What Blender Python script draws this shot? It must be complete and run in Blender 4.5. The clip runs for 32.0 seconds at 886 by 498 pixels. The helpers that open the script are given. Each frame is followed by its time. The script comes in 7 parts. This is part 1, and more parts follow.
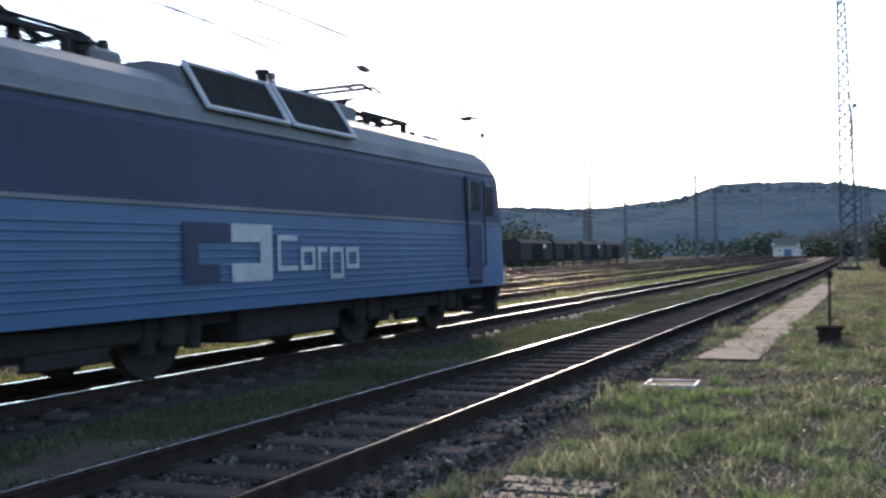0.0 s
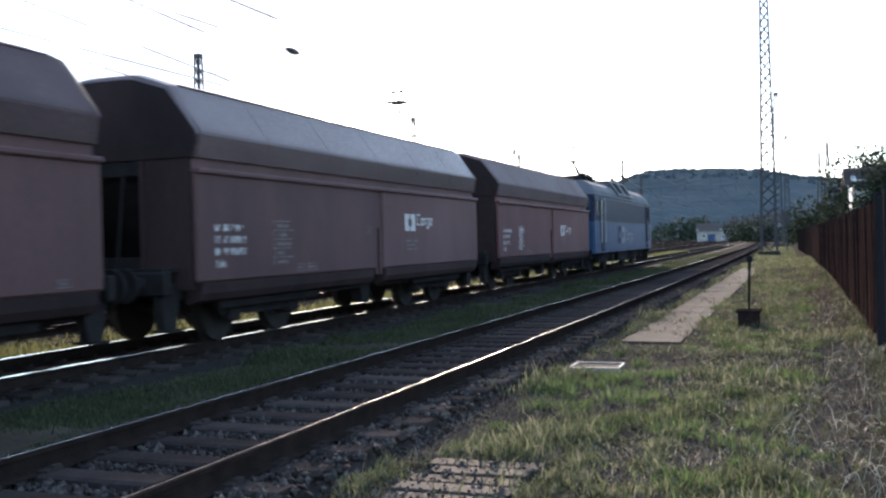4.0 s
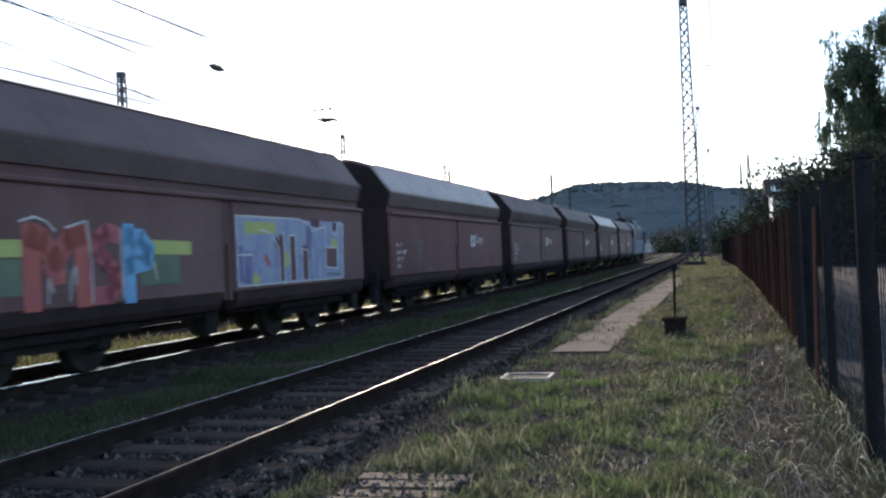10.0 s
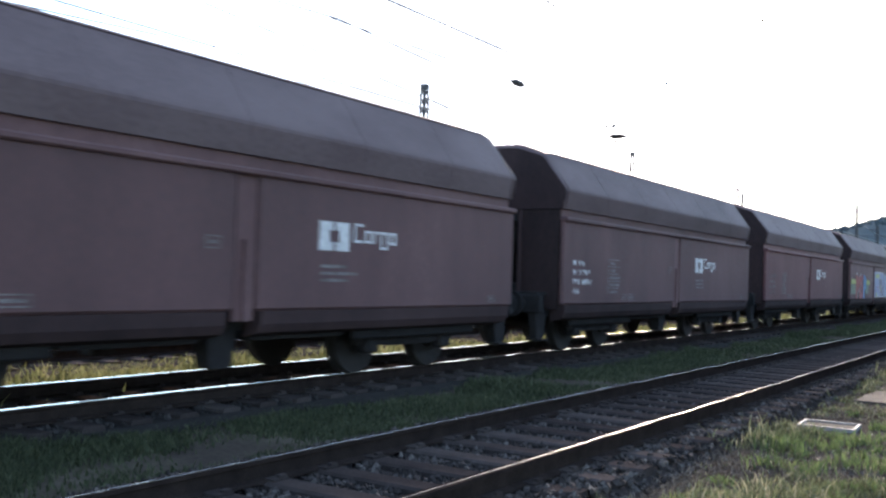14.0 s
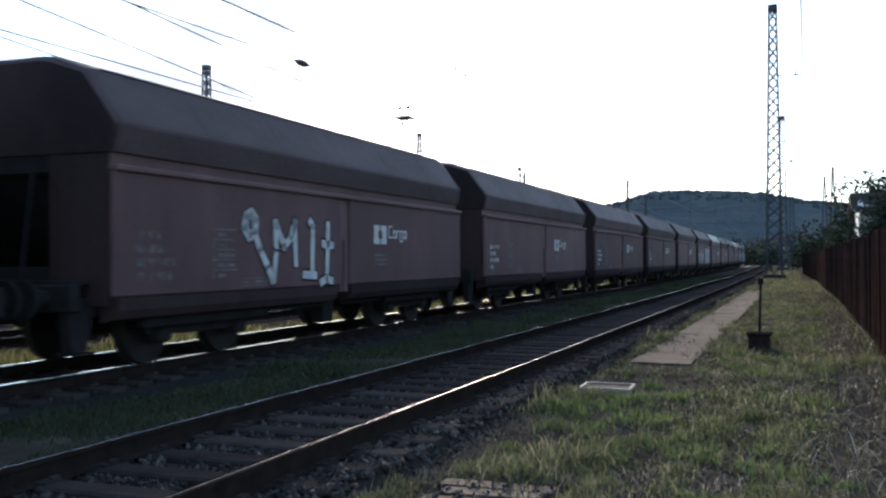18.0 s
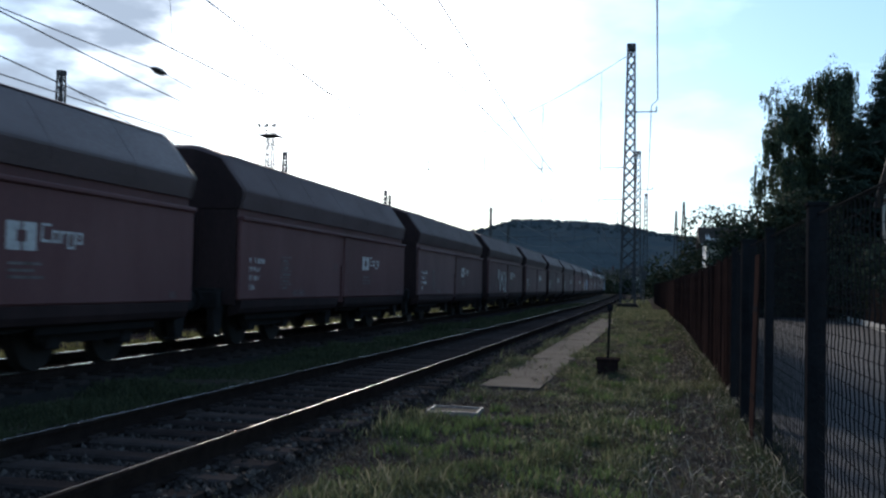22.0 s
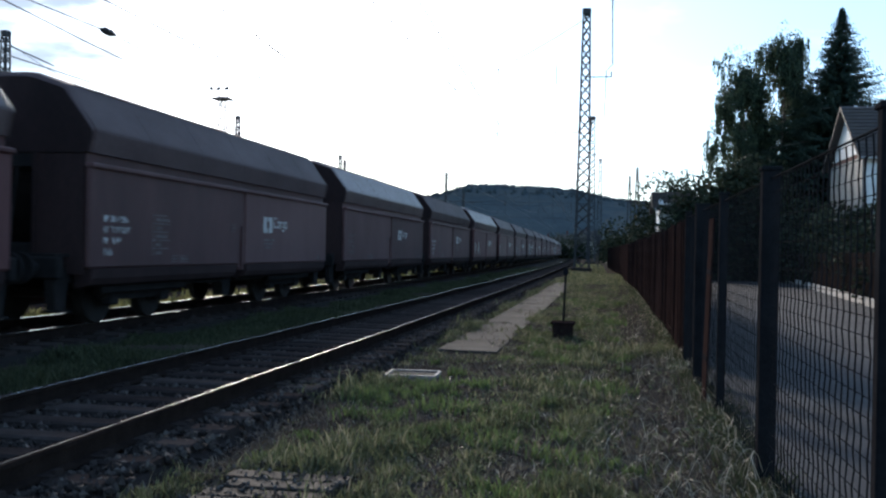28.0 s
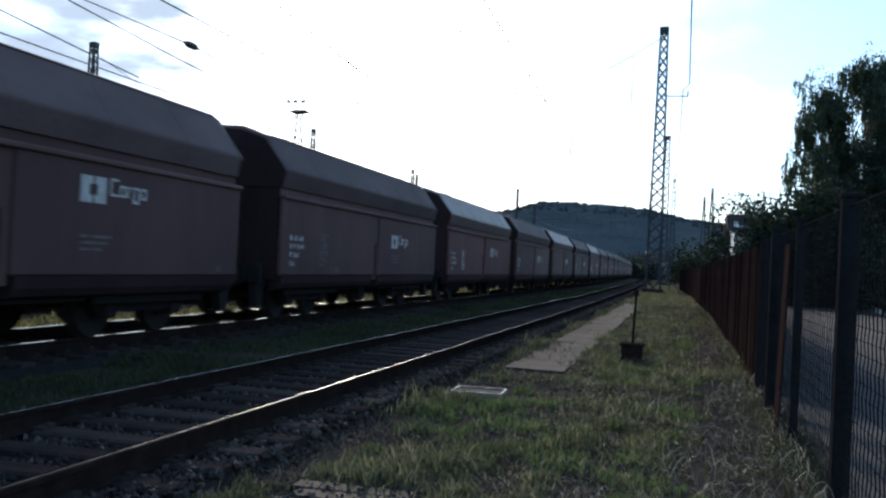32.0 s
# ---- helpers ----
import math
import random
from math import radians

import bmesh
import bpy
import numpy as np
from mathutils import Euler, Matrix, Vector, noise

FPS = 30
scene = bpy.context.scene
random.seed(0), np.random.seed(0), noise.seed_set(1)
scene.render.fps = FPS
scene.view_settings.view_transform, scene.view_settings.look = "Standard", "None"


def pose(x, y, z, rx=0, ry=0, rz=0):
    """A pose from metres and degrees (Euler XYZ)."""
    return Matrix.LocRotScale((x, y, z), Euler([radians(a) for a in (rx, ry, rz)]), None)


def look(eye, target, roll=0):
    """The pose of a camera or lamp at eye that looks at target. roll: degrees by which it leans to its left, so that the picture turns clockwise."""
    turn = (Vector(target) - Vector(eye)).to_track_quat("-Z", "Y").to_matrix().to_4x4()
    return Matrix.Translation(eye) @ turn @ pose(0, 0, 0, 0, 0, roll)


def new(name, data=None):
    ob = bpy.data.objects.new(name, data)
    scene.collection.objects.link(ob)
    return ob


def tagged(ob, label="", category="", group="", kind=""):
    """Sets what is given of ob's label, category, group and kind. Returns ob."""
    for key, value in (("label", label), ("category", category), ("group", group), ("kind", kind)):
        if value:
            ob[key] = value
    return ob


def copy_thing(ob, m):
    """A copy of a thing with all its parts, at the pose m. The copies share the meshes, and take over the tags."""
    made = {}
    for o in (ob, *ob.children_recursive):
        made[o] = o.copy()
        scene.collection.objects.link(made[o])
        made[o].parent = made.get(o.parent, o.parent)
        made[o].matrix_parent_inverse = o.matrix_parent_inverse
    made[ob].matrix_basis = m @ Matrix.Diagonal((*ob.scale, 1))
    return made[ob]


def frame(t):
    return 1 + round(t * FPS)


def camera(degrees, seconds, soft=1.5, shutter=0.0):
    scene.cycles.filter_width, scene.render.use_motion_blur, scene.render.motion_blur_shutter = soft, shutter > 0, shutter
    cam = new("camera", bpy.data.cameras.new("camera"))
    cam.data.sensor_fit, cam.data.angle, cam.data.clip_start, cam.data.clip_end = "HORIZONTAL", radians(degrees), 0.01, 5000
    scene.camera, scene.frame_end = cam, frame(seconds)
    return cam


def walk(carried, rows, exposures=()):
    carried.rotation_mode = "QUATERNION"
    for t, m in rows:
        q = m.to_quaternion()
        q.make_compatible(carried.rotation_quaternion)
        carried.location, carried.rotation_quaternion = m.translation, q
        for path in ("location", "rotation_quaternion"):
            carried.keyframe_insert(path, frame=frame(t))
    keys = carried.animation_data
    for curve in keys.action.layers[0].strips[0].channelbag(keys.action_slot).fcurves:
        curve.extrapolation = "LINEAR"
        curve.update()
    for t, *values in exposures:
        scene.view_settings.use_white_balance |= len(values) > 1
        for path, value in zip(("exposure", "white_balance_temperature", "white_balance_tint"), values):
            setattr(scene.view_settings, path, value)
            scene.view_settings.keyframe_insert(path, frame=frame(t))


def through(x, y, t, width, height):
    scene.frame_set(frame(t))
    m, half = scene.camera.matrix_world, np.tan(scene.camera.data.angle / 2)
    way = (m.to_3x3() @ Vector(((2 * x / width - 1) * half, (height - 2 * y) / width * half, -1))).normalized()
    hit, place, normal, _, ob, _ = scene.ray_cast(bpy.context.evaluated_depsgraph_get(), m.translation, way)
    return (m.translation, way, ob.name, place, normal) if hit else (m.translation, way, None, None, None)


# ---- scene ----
cam = camera(49.5, 32.0, soft=2.4, shutter=0.35)
# seconds, place, tilt, lean and heading of the hand-held camera
PATH = [
    (0, 0.085, -0.511, 1.645, 90.69, 1.58, 24.68), (0.5, 0.093, -0.464, 1.669, 90.55, 1.24, 21.75),
    (1, 0.095, -0.521, 1.666, 90.11, 0.42, 23.61), (1.5, 0.113, -0.540, 1.662, 89.99, 1.05, 22.62),
    (2, 0.099, -0.552, 1.655, 90.15, 0.65, 22.54), (2.5, 0.092, -0.513, 1.652, 89.85, 1.12, 21.61),
    (4.5, 0.119, -0.545, 1.649, 89.58, 1.15, 20.16), (5, 0.120, -0.546, 1.656, 89.53, 0.56, 19.91),
    (5.5, 0.091, -0.521, 1.644, 89.10, 0.54, 20.94), (6, 0.080, -0.520, 1.649, 89.06, 0.28, 21.25),
    (6.5, 0.074, -0.548, 1.660, 88.96, -0.01, 22.58), (7, 0.076, -0.555, 1.640, 88.54, -0.23, 23.39),
    (7.5, 0.089, -0.559, 1.640, 89.09, -0.63, 23.50), (8, 0.077, -0.567, 1.634, 90.23, -0.15, 22.62),
    (8.5, 0.101, -0.551, 1.635, 90.69, 0.09, 20.58), (9, 0.140, -0.543, 1.627, 90.67, 1.23, 18.09),
    (9.5, 0.132, -0.538, 1.626, 89.97, -0.77, 17.01), (10, 0.155, -0.488, 1.610, 90.48, 2.64, 16.50),
    (10.5, 0.153, -0.510, 1.620, 89.81, 0.62, 16.58), (11, 0.121, -0.508, 1.635, 89.31, 0.59, 18.92),
    (11.5, 0.106, -0.502, 1.634, 88.70, -0.02, 20.43), (12, 0.075, -0.515, 1.644, 88.44, 1.42, 22.47),
    (12.5, 0.049, -0.502, 1.659, 88.72, 0.94, 24.31), (13, 0.014, -0.498, 1.660, 89.93, -4.08, 25.97),
    (13.5, -0.019, -0.480, 1.675, 91.52, -0.12, 28.32), (14, -0.033, -0.508, 1.672, 91.48, -1.92, 33.02),
    (14.5, -0.002, -0.545, 1.639, 92.64, -4.66, 30.13), (15, -0.000, -0.545, 1.618, 92.27, -1.72, 25.63),
    (15.5, -0.011, -0.516, 1.631, 92.00, -0.01, 25.28), (17.5, -0.031, -0.407, 1.640, 90.56, -1.22, 22.17),
    (18, -0.038, -0.390, 1.630, 90.63, 0.24, 20.71), (18.5, -0.037, -0.351, 1.599, 90.57, 0.60, 19.90),
    (19, 0.010, -0.307, 1.598, 90.35, -1.17, 14.86), (19.5, 0.025, -0.164, 1.616, 89.81, -0.11, 14.02),
    (20, 0.017, -0.106, 1.622, 90.36, -0.20, 13.60), (20.5, 0.004, -0.086, 1.613, 90.86, -1.39, 12.44),
    (21, 0.020, -0.060, 1.619, 91.53, -0.50, 14.45), (21.5, 0.036, -0.058, 1.609, 91.99, -1.29, 13.69),
    (22, 0.045, -0.069, 1.583, 92.08, -1.31, 12.62), (22.5, 0.047, -0.047, 1.576, 91.98, -0.57, 11.88),
    (23, 0.042, -0.054, 1.578, 91.79, -0.16, 11.63), (23.5, 0.038, -0.088, 1.588, 91.89, -0.77, 12.79),
    (24, 0.026, -0.076, 1.591, 91.96, -1.84, 13.83), (24.5, 0.022, -0.083, 1.579, 92.05, -2.53, 13.14),
    (25, 0.038, -0.067, 1.583, 91.24, -1.86, 11.07), (25.5, 0.043, -0.025, 1.580, 91.09, -2.43, 9.39),
    (27.5, 0.016, -0.088, 1.576, 90.24, -1.30, 9.79), (28, 0.018, -0.081, 1.575, 90.05, -1.17, 9.96),
    (28.5, 0.018, -0.079, 1.582, 90.13, -2.37, 10.07), (29, 0.018, -0.082, 1.572, 90.23, -0.95, 9.64),
    (29.5, 0.020, -0.091, 1.572, 90.46, -0.75, 9.78), (30, 0.020, -0.083, 1.579, 90.34, 0.17, 10.88),
    (30.5, 0.035, -0.164, 1.588, 90.73, -1.44, 14.93), (31, 0.031, -0.116, 1.581, 90.75, -3.78, 14.49),
    (31.5, 0.015, -0.112, 1.584, 90.48, -4.44, 13.68), (32, 0.018, -0.109, 1.594, 90.83, -2.81, 14.09),
]

EXPOSURES = [(0.0, 2.66, 6900, 24), (1.0, 2.29, 6900, 24), (2.0, 2.66, 6900, 24), (5.0, 2.49, 6900, 24), (7.0, 3.24, 6900, 24), (8.5, 2.72, 6900, 24), (10.0, 2.1, 6800, 23), (11.0, 2.25, 6900, 24), (12.0, 2.9, 6900, 24), (13.0, 3.3, 6900, 24), (14.0, 2.85, 6900, 24), (15.0, 2.35, 6900, 24), (18.0, 1.88, 6600, 21), (20.0, 1.81, 6300, 19), (22.0, 0.89, 6150, 17), (25.0, 0.79, 6150, 17), (28.0, 1.38, 6150, 17), (30.0, 1.38, 6150, 17), (32.0, 1.26, 6150, 17)]
walk(cam, [(t, pose(*row)) for t, *row in PATH], EXPOSURES)

# ---- light ----
SUN_AZ, SUN_EL = -20.9, 16.3
sun_way = Vector((math.sin(radians(SUN_AZ)) * math.cos(radians(SUN_EL)), math.cos(radians(SUN_AZ)) * math.cos(radians(SUN_EL)), math.sin(radians(SUN_EL))))
sun = new("sun", bpy.data.lights.new("sun", "SUN"))
sun.data.energy, sun.data.angle, sun.data.color = 2.3, radians(9.0), (1.0, 0.89, 0.72)
sun.matrix_world = look(sun_way * 200, (0, 0, 0))


def make_world():
    world = bpy.data.worlds.new("sky")
    scene.world = world
    world.use_nodes = True
    nt = world.node_tree
    nt.nodes.clear()
    out = nt.nodes.new("ShaderNodeOutputWorld")
    bg = nt.nodes.new("ShaderNodeBackground")
    sky = nt.nodes.new("ShaderNodeTexSky")
    sky.sky_type = "NISHITA"
    sky.sun_disc = False
    sky.sun_elevation, sky.sun_rotation = radians(SUN_EL), radians(SUN_AZ)
    sky.dust_density, sky.air_density, sky.ozone_density = 0.4, 1.0, 4.0
    coord = nt.nodes.new("ShaderNodeTexCoord")
    mapping = nt.nodes.new("ShaderNodeMapping")
    mapping.inputs["Scale"].default_value = (2.2, 2.2, 6.5)
    clouds = nt.nodes.new("ShaderNodeTexNoise")
    clouds.inputs["Scale"].default_value = 1.6
    clouds.inputs["Detail"].default_value = 7.0
    clouds.inputs["Roughness"].default_value = 0.55
    ramp = nt.nodes.new("ShaderNodeValToRGB")
    ramp.color_ramp.elements[0].position, ramp.color_ramp.elements[1].position = 0.5, 0.74
    white = nt.nodes.new("ShaderNodeMix")
    white.data_type = "RGBA"
    # clouds scatter the light behind them, most of all round the sun
    near_sun = nt.nodes.new("ShaderNodeVectorMath")
    near_sun.operation = "DOT_PRODUCT"
    near_sun.inputs[1].default_value = sun_way
    glow = nt.nodes.new("ShaderNodeMapRange")
    glow.interpolation_type = "SMOOTHSTEP"
    glow.inputs["From Min"].default_value, glow.inputs["From Max"].default_value = math.cos(radians(17)), math.cos(radians(3))
    veil = nt.nodes.new("ShaderNodeMath")
    veil.operation, veil.use_clamp = "MULTIPLY_ADD", True
    veil.inputs[1].default_value = 0.75
    shine = nt.nodes.new("ShaderNodeMix")
    shine.data_type = "RGBA"
    shine.inputs["A"].default_value = (3.4, 3.7, 4.1, 1)
    shine.inputs["B"].default_value = (14.0, 13.6, 13.0, 1)
    lift = nt.nodes.new("ShaderNodeMix")
    lift.data_type, lift.blend_type = "RGBA", "ADD"
    lift.inputs["Factor"].default_value = 0.6
    tint = nt.nodes.new("ShaderNodeMix")
    tint.data_type, tint.blend_type = "RGBA", "MULTIPLY"
    tint.inputs["Factor"].default_value = 1.0
    tint.inputs["B"].default_value = (1.0, 1.02, 0.92, 1)
    nt.links.new(coord.outputs["Generated"], mapping.inputs["Vector"])
    nt.links.new(coord.outputs["Generated"], near_sun.inputs[0])
    nt.links.new(near_sun.outputs["Value"], glow.inputs["Value"])
    nt.links.new(mapping.outputs["Vector"], clouds.inputs["Vector"])
    nt.links.new(clouds.outputs["Fac"], ramp.inputs["Fac"])
    nt.links.new(glow.outputs["Result"], veil.inputs[0])
    cover = nt.nodes.new("ShaderNodeMath")
    cover.operation = "MULTIPLY"
    amount = nt.nodes.new("ShaderNodeMapRange")
    amount.inputs["From Min"].default_value, amount.inputs["From Max"].default_value = 0.3, 0.8
    amount.inputs["To Min"].default_value, amount.inputs["To Max"].default_value = 0.4, 1.0
    nt.links.new(near_sun.outputs["Value"], amount.inputs["Value"])
    nt.links.new(ramp.outputs["Color"], cover.inputs[0])
    nt.links.new(amount.outputs["Result"], cover.inputs[1])
    nt.links.new(cover.outputs[0], veil.inputs[2])
    nt.links.new(glow.outputs["Result"], shine.inputs["Factor"])
    nt.links.new(sky.outputs["Color"], tint.inputs["A"])
    thin = nt.nodes.new("ShaderNodeMix")
    thin.data_type = "RGBA"
    # the haze is bright towards the sun and thins out behind the viewer
    ahead = nt.nodes.new("ShaderNodeMapRange")
    ahead.inputs["From Min"].default_value, ahead.inputs["From Max"].default_value = 0.3, 0.8
    ahead.inputs["To Min"].default_value, ahead.inputs["To Max"].default_value = 0.1, 0.45
    nt.links.new(near_sun.outputs["Value"], ahead.inputs["Value"])
    nt.links.new(ahead.outputs["Result"], thin.inputs["Factor"])
    thin.inputs["B"].default_value = (2.15, 3.5, 4.5, 1)
    nt.links.new(tint.outputs["Result"], thin.inputs["A"])
    nt.links.new(thin.outputs["Result"], lift.inputs["A"])
    nt.links.new(shine.outputs["Result"], lift.inputs["B"])
    nt.links.new(veil.outputs[0], white.inputs["Factor"])
    nt.links.new(thin.outputs["Result"], white.inputs["A"])
    nt.links.new(lift.outputs["Result"], white.inputs["B"])
    # a heavier grey-blue cloud stands to the left of the sun
    bank = nt.nodes.new("ShaderNodeVectorMath")
    bank.operation = "DOT_PRODUCT"
    bank.inputs[1].default_value = (math.sin(radians(-34)) * math.cos(radians(13.5)), math.cos(radians(-34)) * math.cos(radians(13.5)), math.sin(radians(13.5)))
    reach = nt.nodes.new("ShaderNodeMapRange")
    reach.inputs["From Min"].default_value, reach.inputs["From Max"].default_value = math.cos(radians(15)), math.cos(radians(1))
    reach.inputs["To Max"].default_value = 0.48
    puffs = nt.nodes.new("ShaderNodeTexNoise")
    puffs.inputs["Scale"].default_value = 5.0
    puffs.inputs["Detail"].default_value = 6.0
    heap = nt.nodes.new("ShaderNodeMath")
    edge = nt.nodes.new("ShaderNodeMapRange")
    edge.interpolation_type = "SMOOTHSTEP"
    edge.inputs["From Min"].default_value, edge.inputs["From Max"].default_value = 0.7, 1.1
    grey = nt.nodes.new("ShaderNodeMix")
    grey.data_type = "RGBA"
    grey.inputs["B"].default_value = (2.1, 2.6, 3.05, 1)
    nt.links.new(coord.outputs["Generated"], bank.inputs[0])
    nt.links.new(bank.outputs["Value"], reach.inputs["Value"])
    nt.links.new(mapping.outputs["Vector"], puffs.inputs["Vector"])
    nt.links.new(reach.outputs["Result"], heap.inputs[0])
    nt.links.new(puffs.outputs["Fac"], heap.inputs[1])
    nt.links.new(heap.outputs[0], edge.inputs["Value"])
    nt.links.new(edge.outputs["Result"], grey.inputs["Factor"])
    nt.links.new(white.outputs["Result"], grey.inputs["A"])
    nt.links.new(grey.outputs["Result"], bg.inputs["Color"])
    bg.inputs["Strength"].default_value = 0.12
    nt.links.new(bg.outputs["Background"], out.inputs["Surface"])


make_world()

# ---- materials ----


def material(name, colours, rough=0.8, metal=0.0, scale=4.0, fine=40.0, bump=0.2, stretch=(1, 1, 1), spread=0.35, per_object=0.0, island=0.0, coords="Object", spec=0.5, through=0.0):
    """A surface with two sizes of variation between the given colours, and fine relief."""
    m = bpy.data.materials.new(name)
    m.use_nodes = True
    nt = m.node_tree
    b = nt.nodes["Principled BSDF"]
    b.inputs["Metallic"].default_value = metal
    b.inputs["Specular IOR Level"].default_value = spec
    co = nt.nodes.new("ShaderNodeTexCoord")
    mp = nt.nodes.new("ShaderNodeMapping")
    mp.inputs["Scale"].default_value = stretch
    nt.links.new(co.outputs[coords], mp.inputs["Vector"])
    big = nt.nodes.new("ShaderNodeTexNoise")
    big.inputs["Scale"].default_value = scale
    big.inputs["Detail"].default_value = 5.0
    big.inputs["Roughness"].default_value = 0.6
    small = nt.nodes.new("ShaderNodeTexNoise")
    small.inputs["Scale"].default_value = fine
    small.inputs["Detail"].default_value = 4.0
    for n in (big, small):
        nt.links.new(mp.outputs["Vector"], n.inputs["Vector"])
    mix = nt.nodes.new("ShaderNodeMath")
    mix.operation = "MULTIPLY_ADD"
    mix.inputs[1].default_value = 0.4
    nt.links.new(small.outputs["Fac"], mix.inputs[0])
    half = nt.nodes.new("ShaderNodeMath")
    half.operation = "MULTIPLY"
    half.inputs[1].default_value = 0.6
    nt.links.new(big.outputs["Fac"], half.inputs[0])
    nt.links.new(half.outputs[0], mix.inputs[2])
    value = mix.outputs[0]
    if per_object or island:
        node = nt.nodes.new("ShaderNodeObjectInfo" if per_object else "ShaderNodeNewGeometry")
        out = node.outputs["Random" if per_object else "Random Per Island"]
        shift = nt.nodes.new("ShaderNodeMath")
        shift.operation = "MULTIPLY_ADD"
        shift.inputs[1].default_value = per_object or island
        nt.links.new(out, shift.inputs[0])
        less = nt.nodes.new("ShaderNodeMath")
        less.operation = "SUBTRACT"
        less.inputs[1].default_value = (per_object or island) / 2
        nt.links.new(value, less.inputs[0])
        nt.links.new(less.outputs[0], shift.inputs[2])
        value = shift.outputs[0]
    ramp = nt.nodes.new("ShaderNodeValToRGB")
    els = ramp.color_ramp.elements
    while len(els) < len(colours):
        els.new(0.5)
    for i, c in enumerate(colours):
        els[i].position = 0.5 - spread / 2 + spread * i / max(1, len(colours) - 1)
        els[i].color = (*c, 1)
    nt.links.new(value, ramp.inputs["Fac"])
    nt.links.new(ramp.outputs["Color"], b.inputs["Base Color"])
    rr = nt.nodes.new("ShaderNodeMapRange")
    rr.inputs["From Min"].default_value, rr.inputs["From Max"].default_value = 0.3, 0.7
    rr.inputs["To Min"].default_value, rr.inputs["To Max"].default_value = max(0.05, rough - 0.12), min(1.0, rough + 0.1)
    nt.links.new(small.outputs["Fac"], rr.inputs["Value"])
    nt.links.new(rr.outputs["Result"], b.inputs["Roughness"])
    if bump:
        bp = nt.nodes.new("ShaderNodeBump")
        bp.inputs["Strength"].default_value = bump
        bp.inputs["Distance"].default_value = 0.02
        nt.links.new(mix.outputs[0], bp.inputs["Height"])
        nt.links.new(bp.outputs["Normal"], b.inputs["Normal"])
    if through:
        # thin leaves let part of the light through
        leaf = nt.nodes.new("ShaderNodeBsdfTranslucent")
        nt.links.new(ramp.outputs["Color"], leaf.inputs["Color"])
        both = nt.nodes.new("ShaderNodeMixShader")
        both.inputs["Fac"].default_value = through
        nt.links.new(b.outputs["BSDF"], both.inputs[1])
        nt.links.new(leaf.outputs["BSDF"], both.inputs[2])
        nt.links.new(both.outputs["Shader"], nt.nodes["Material Output"].inputs["Surface"])
    return m


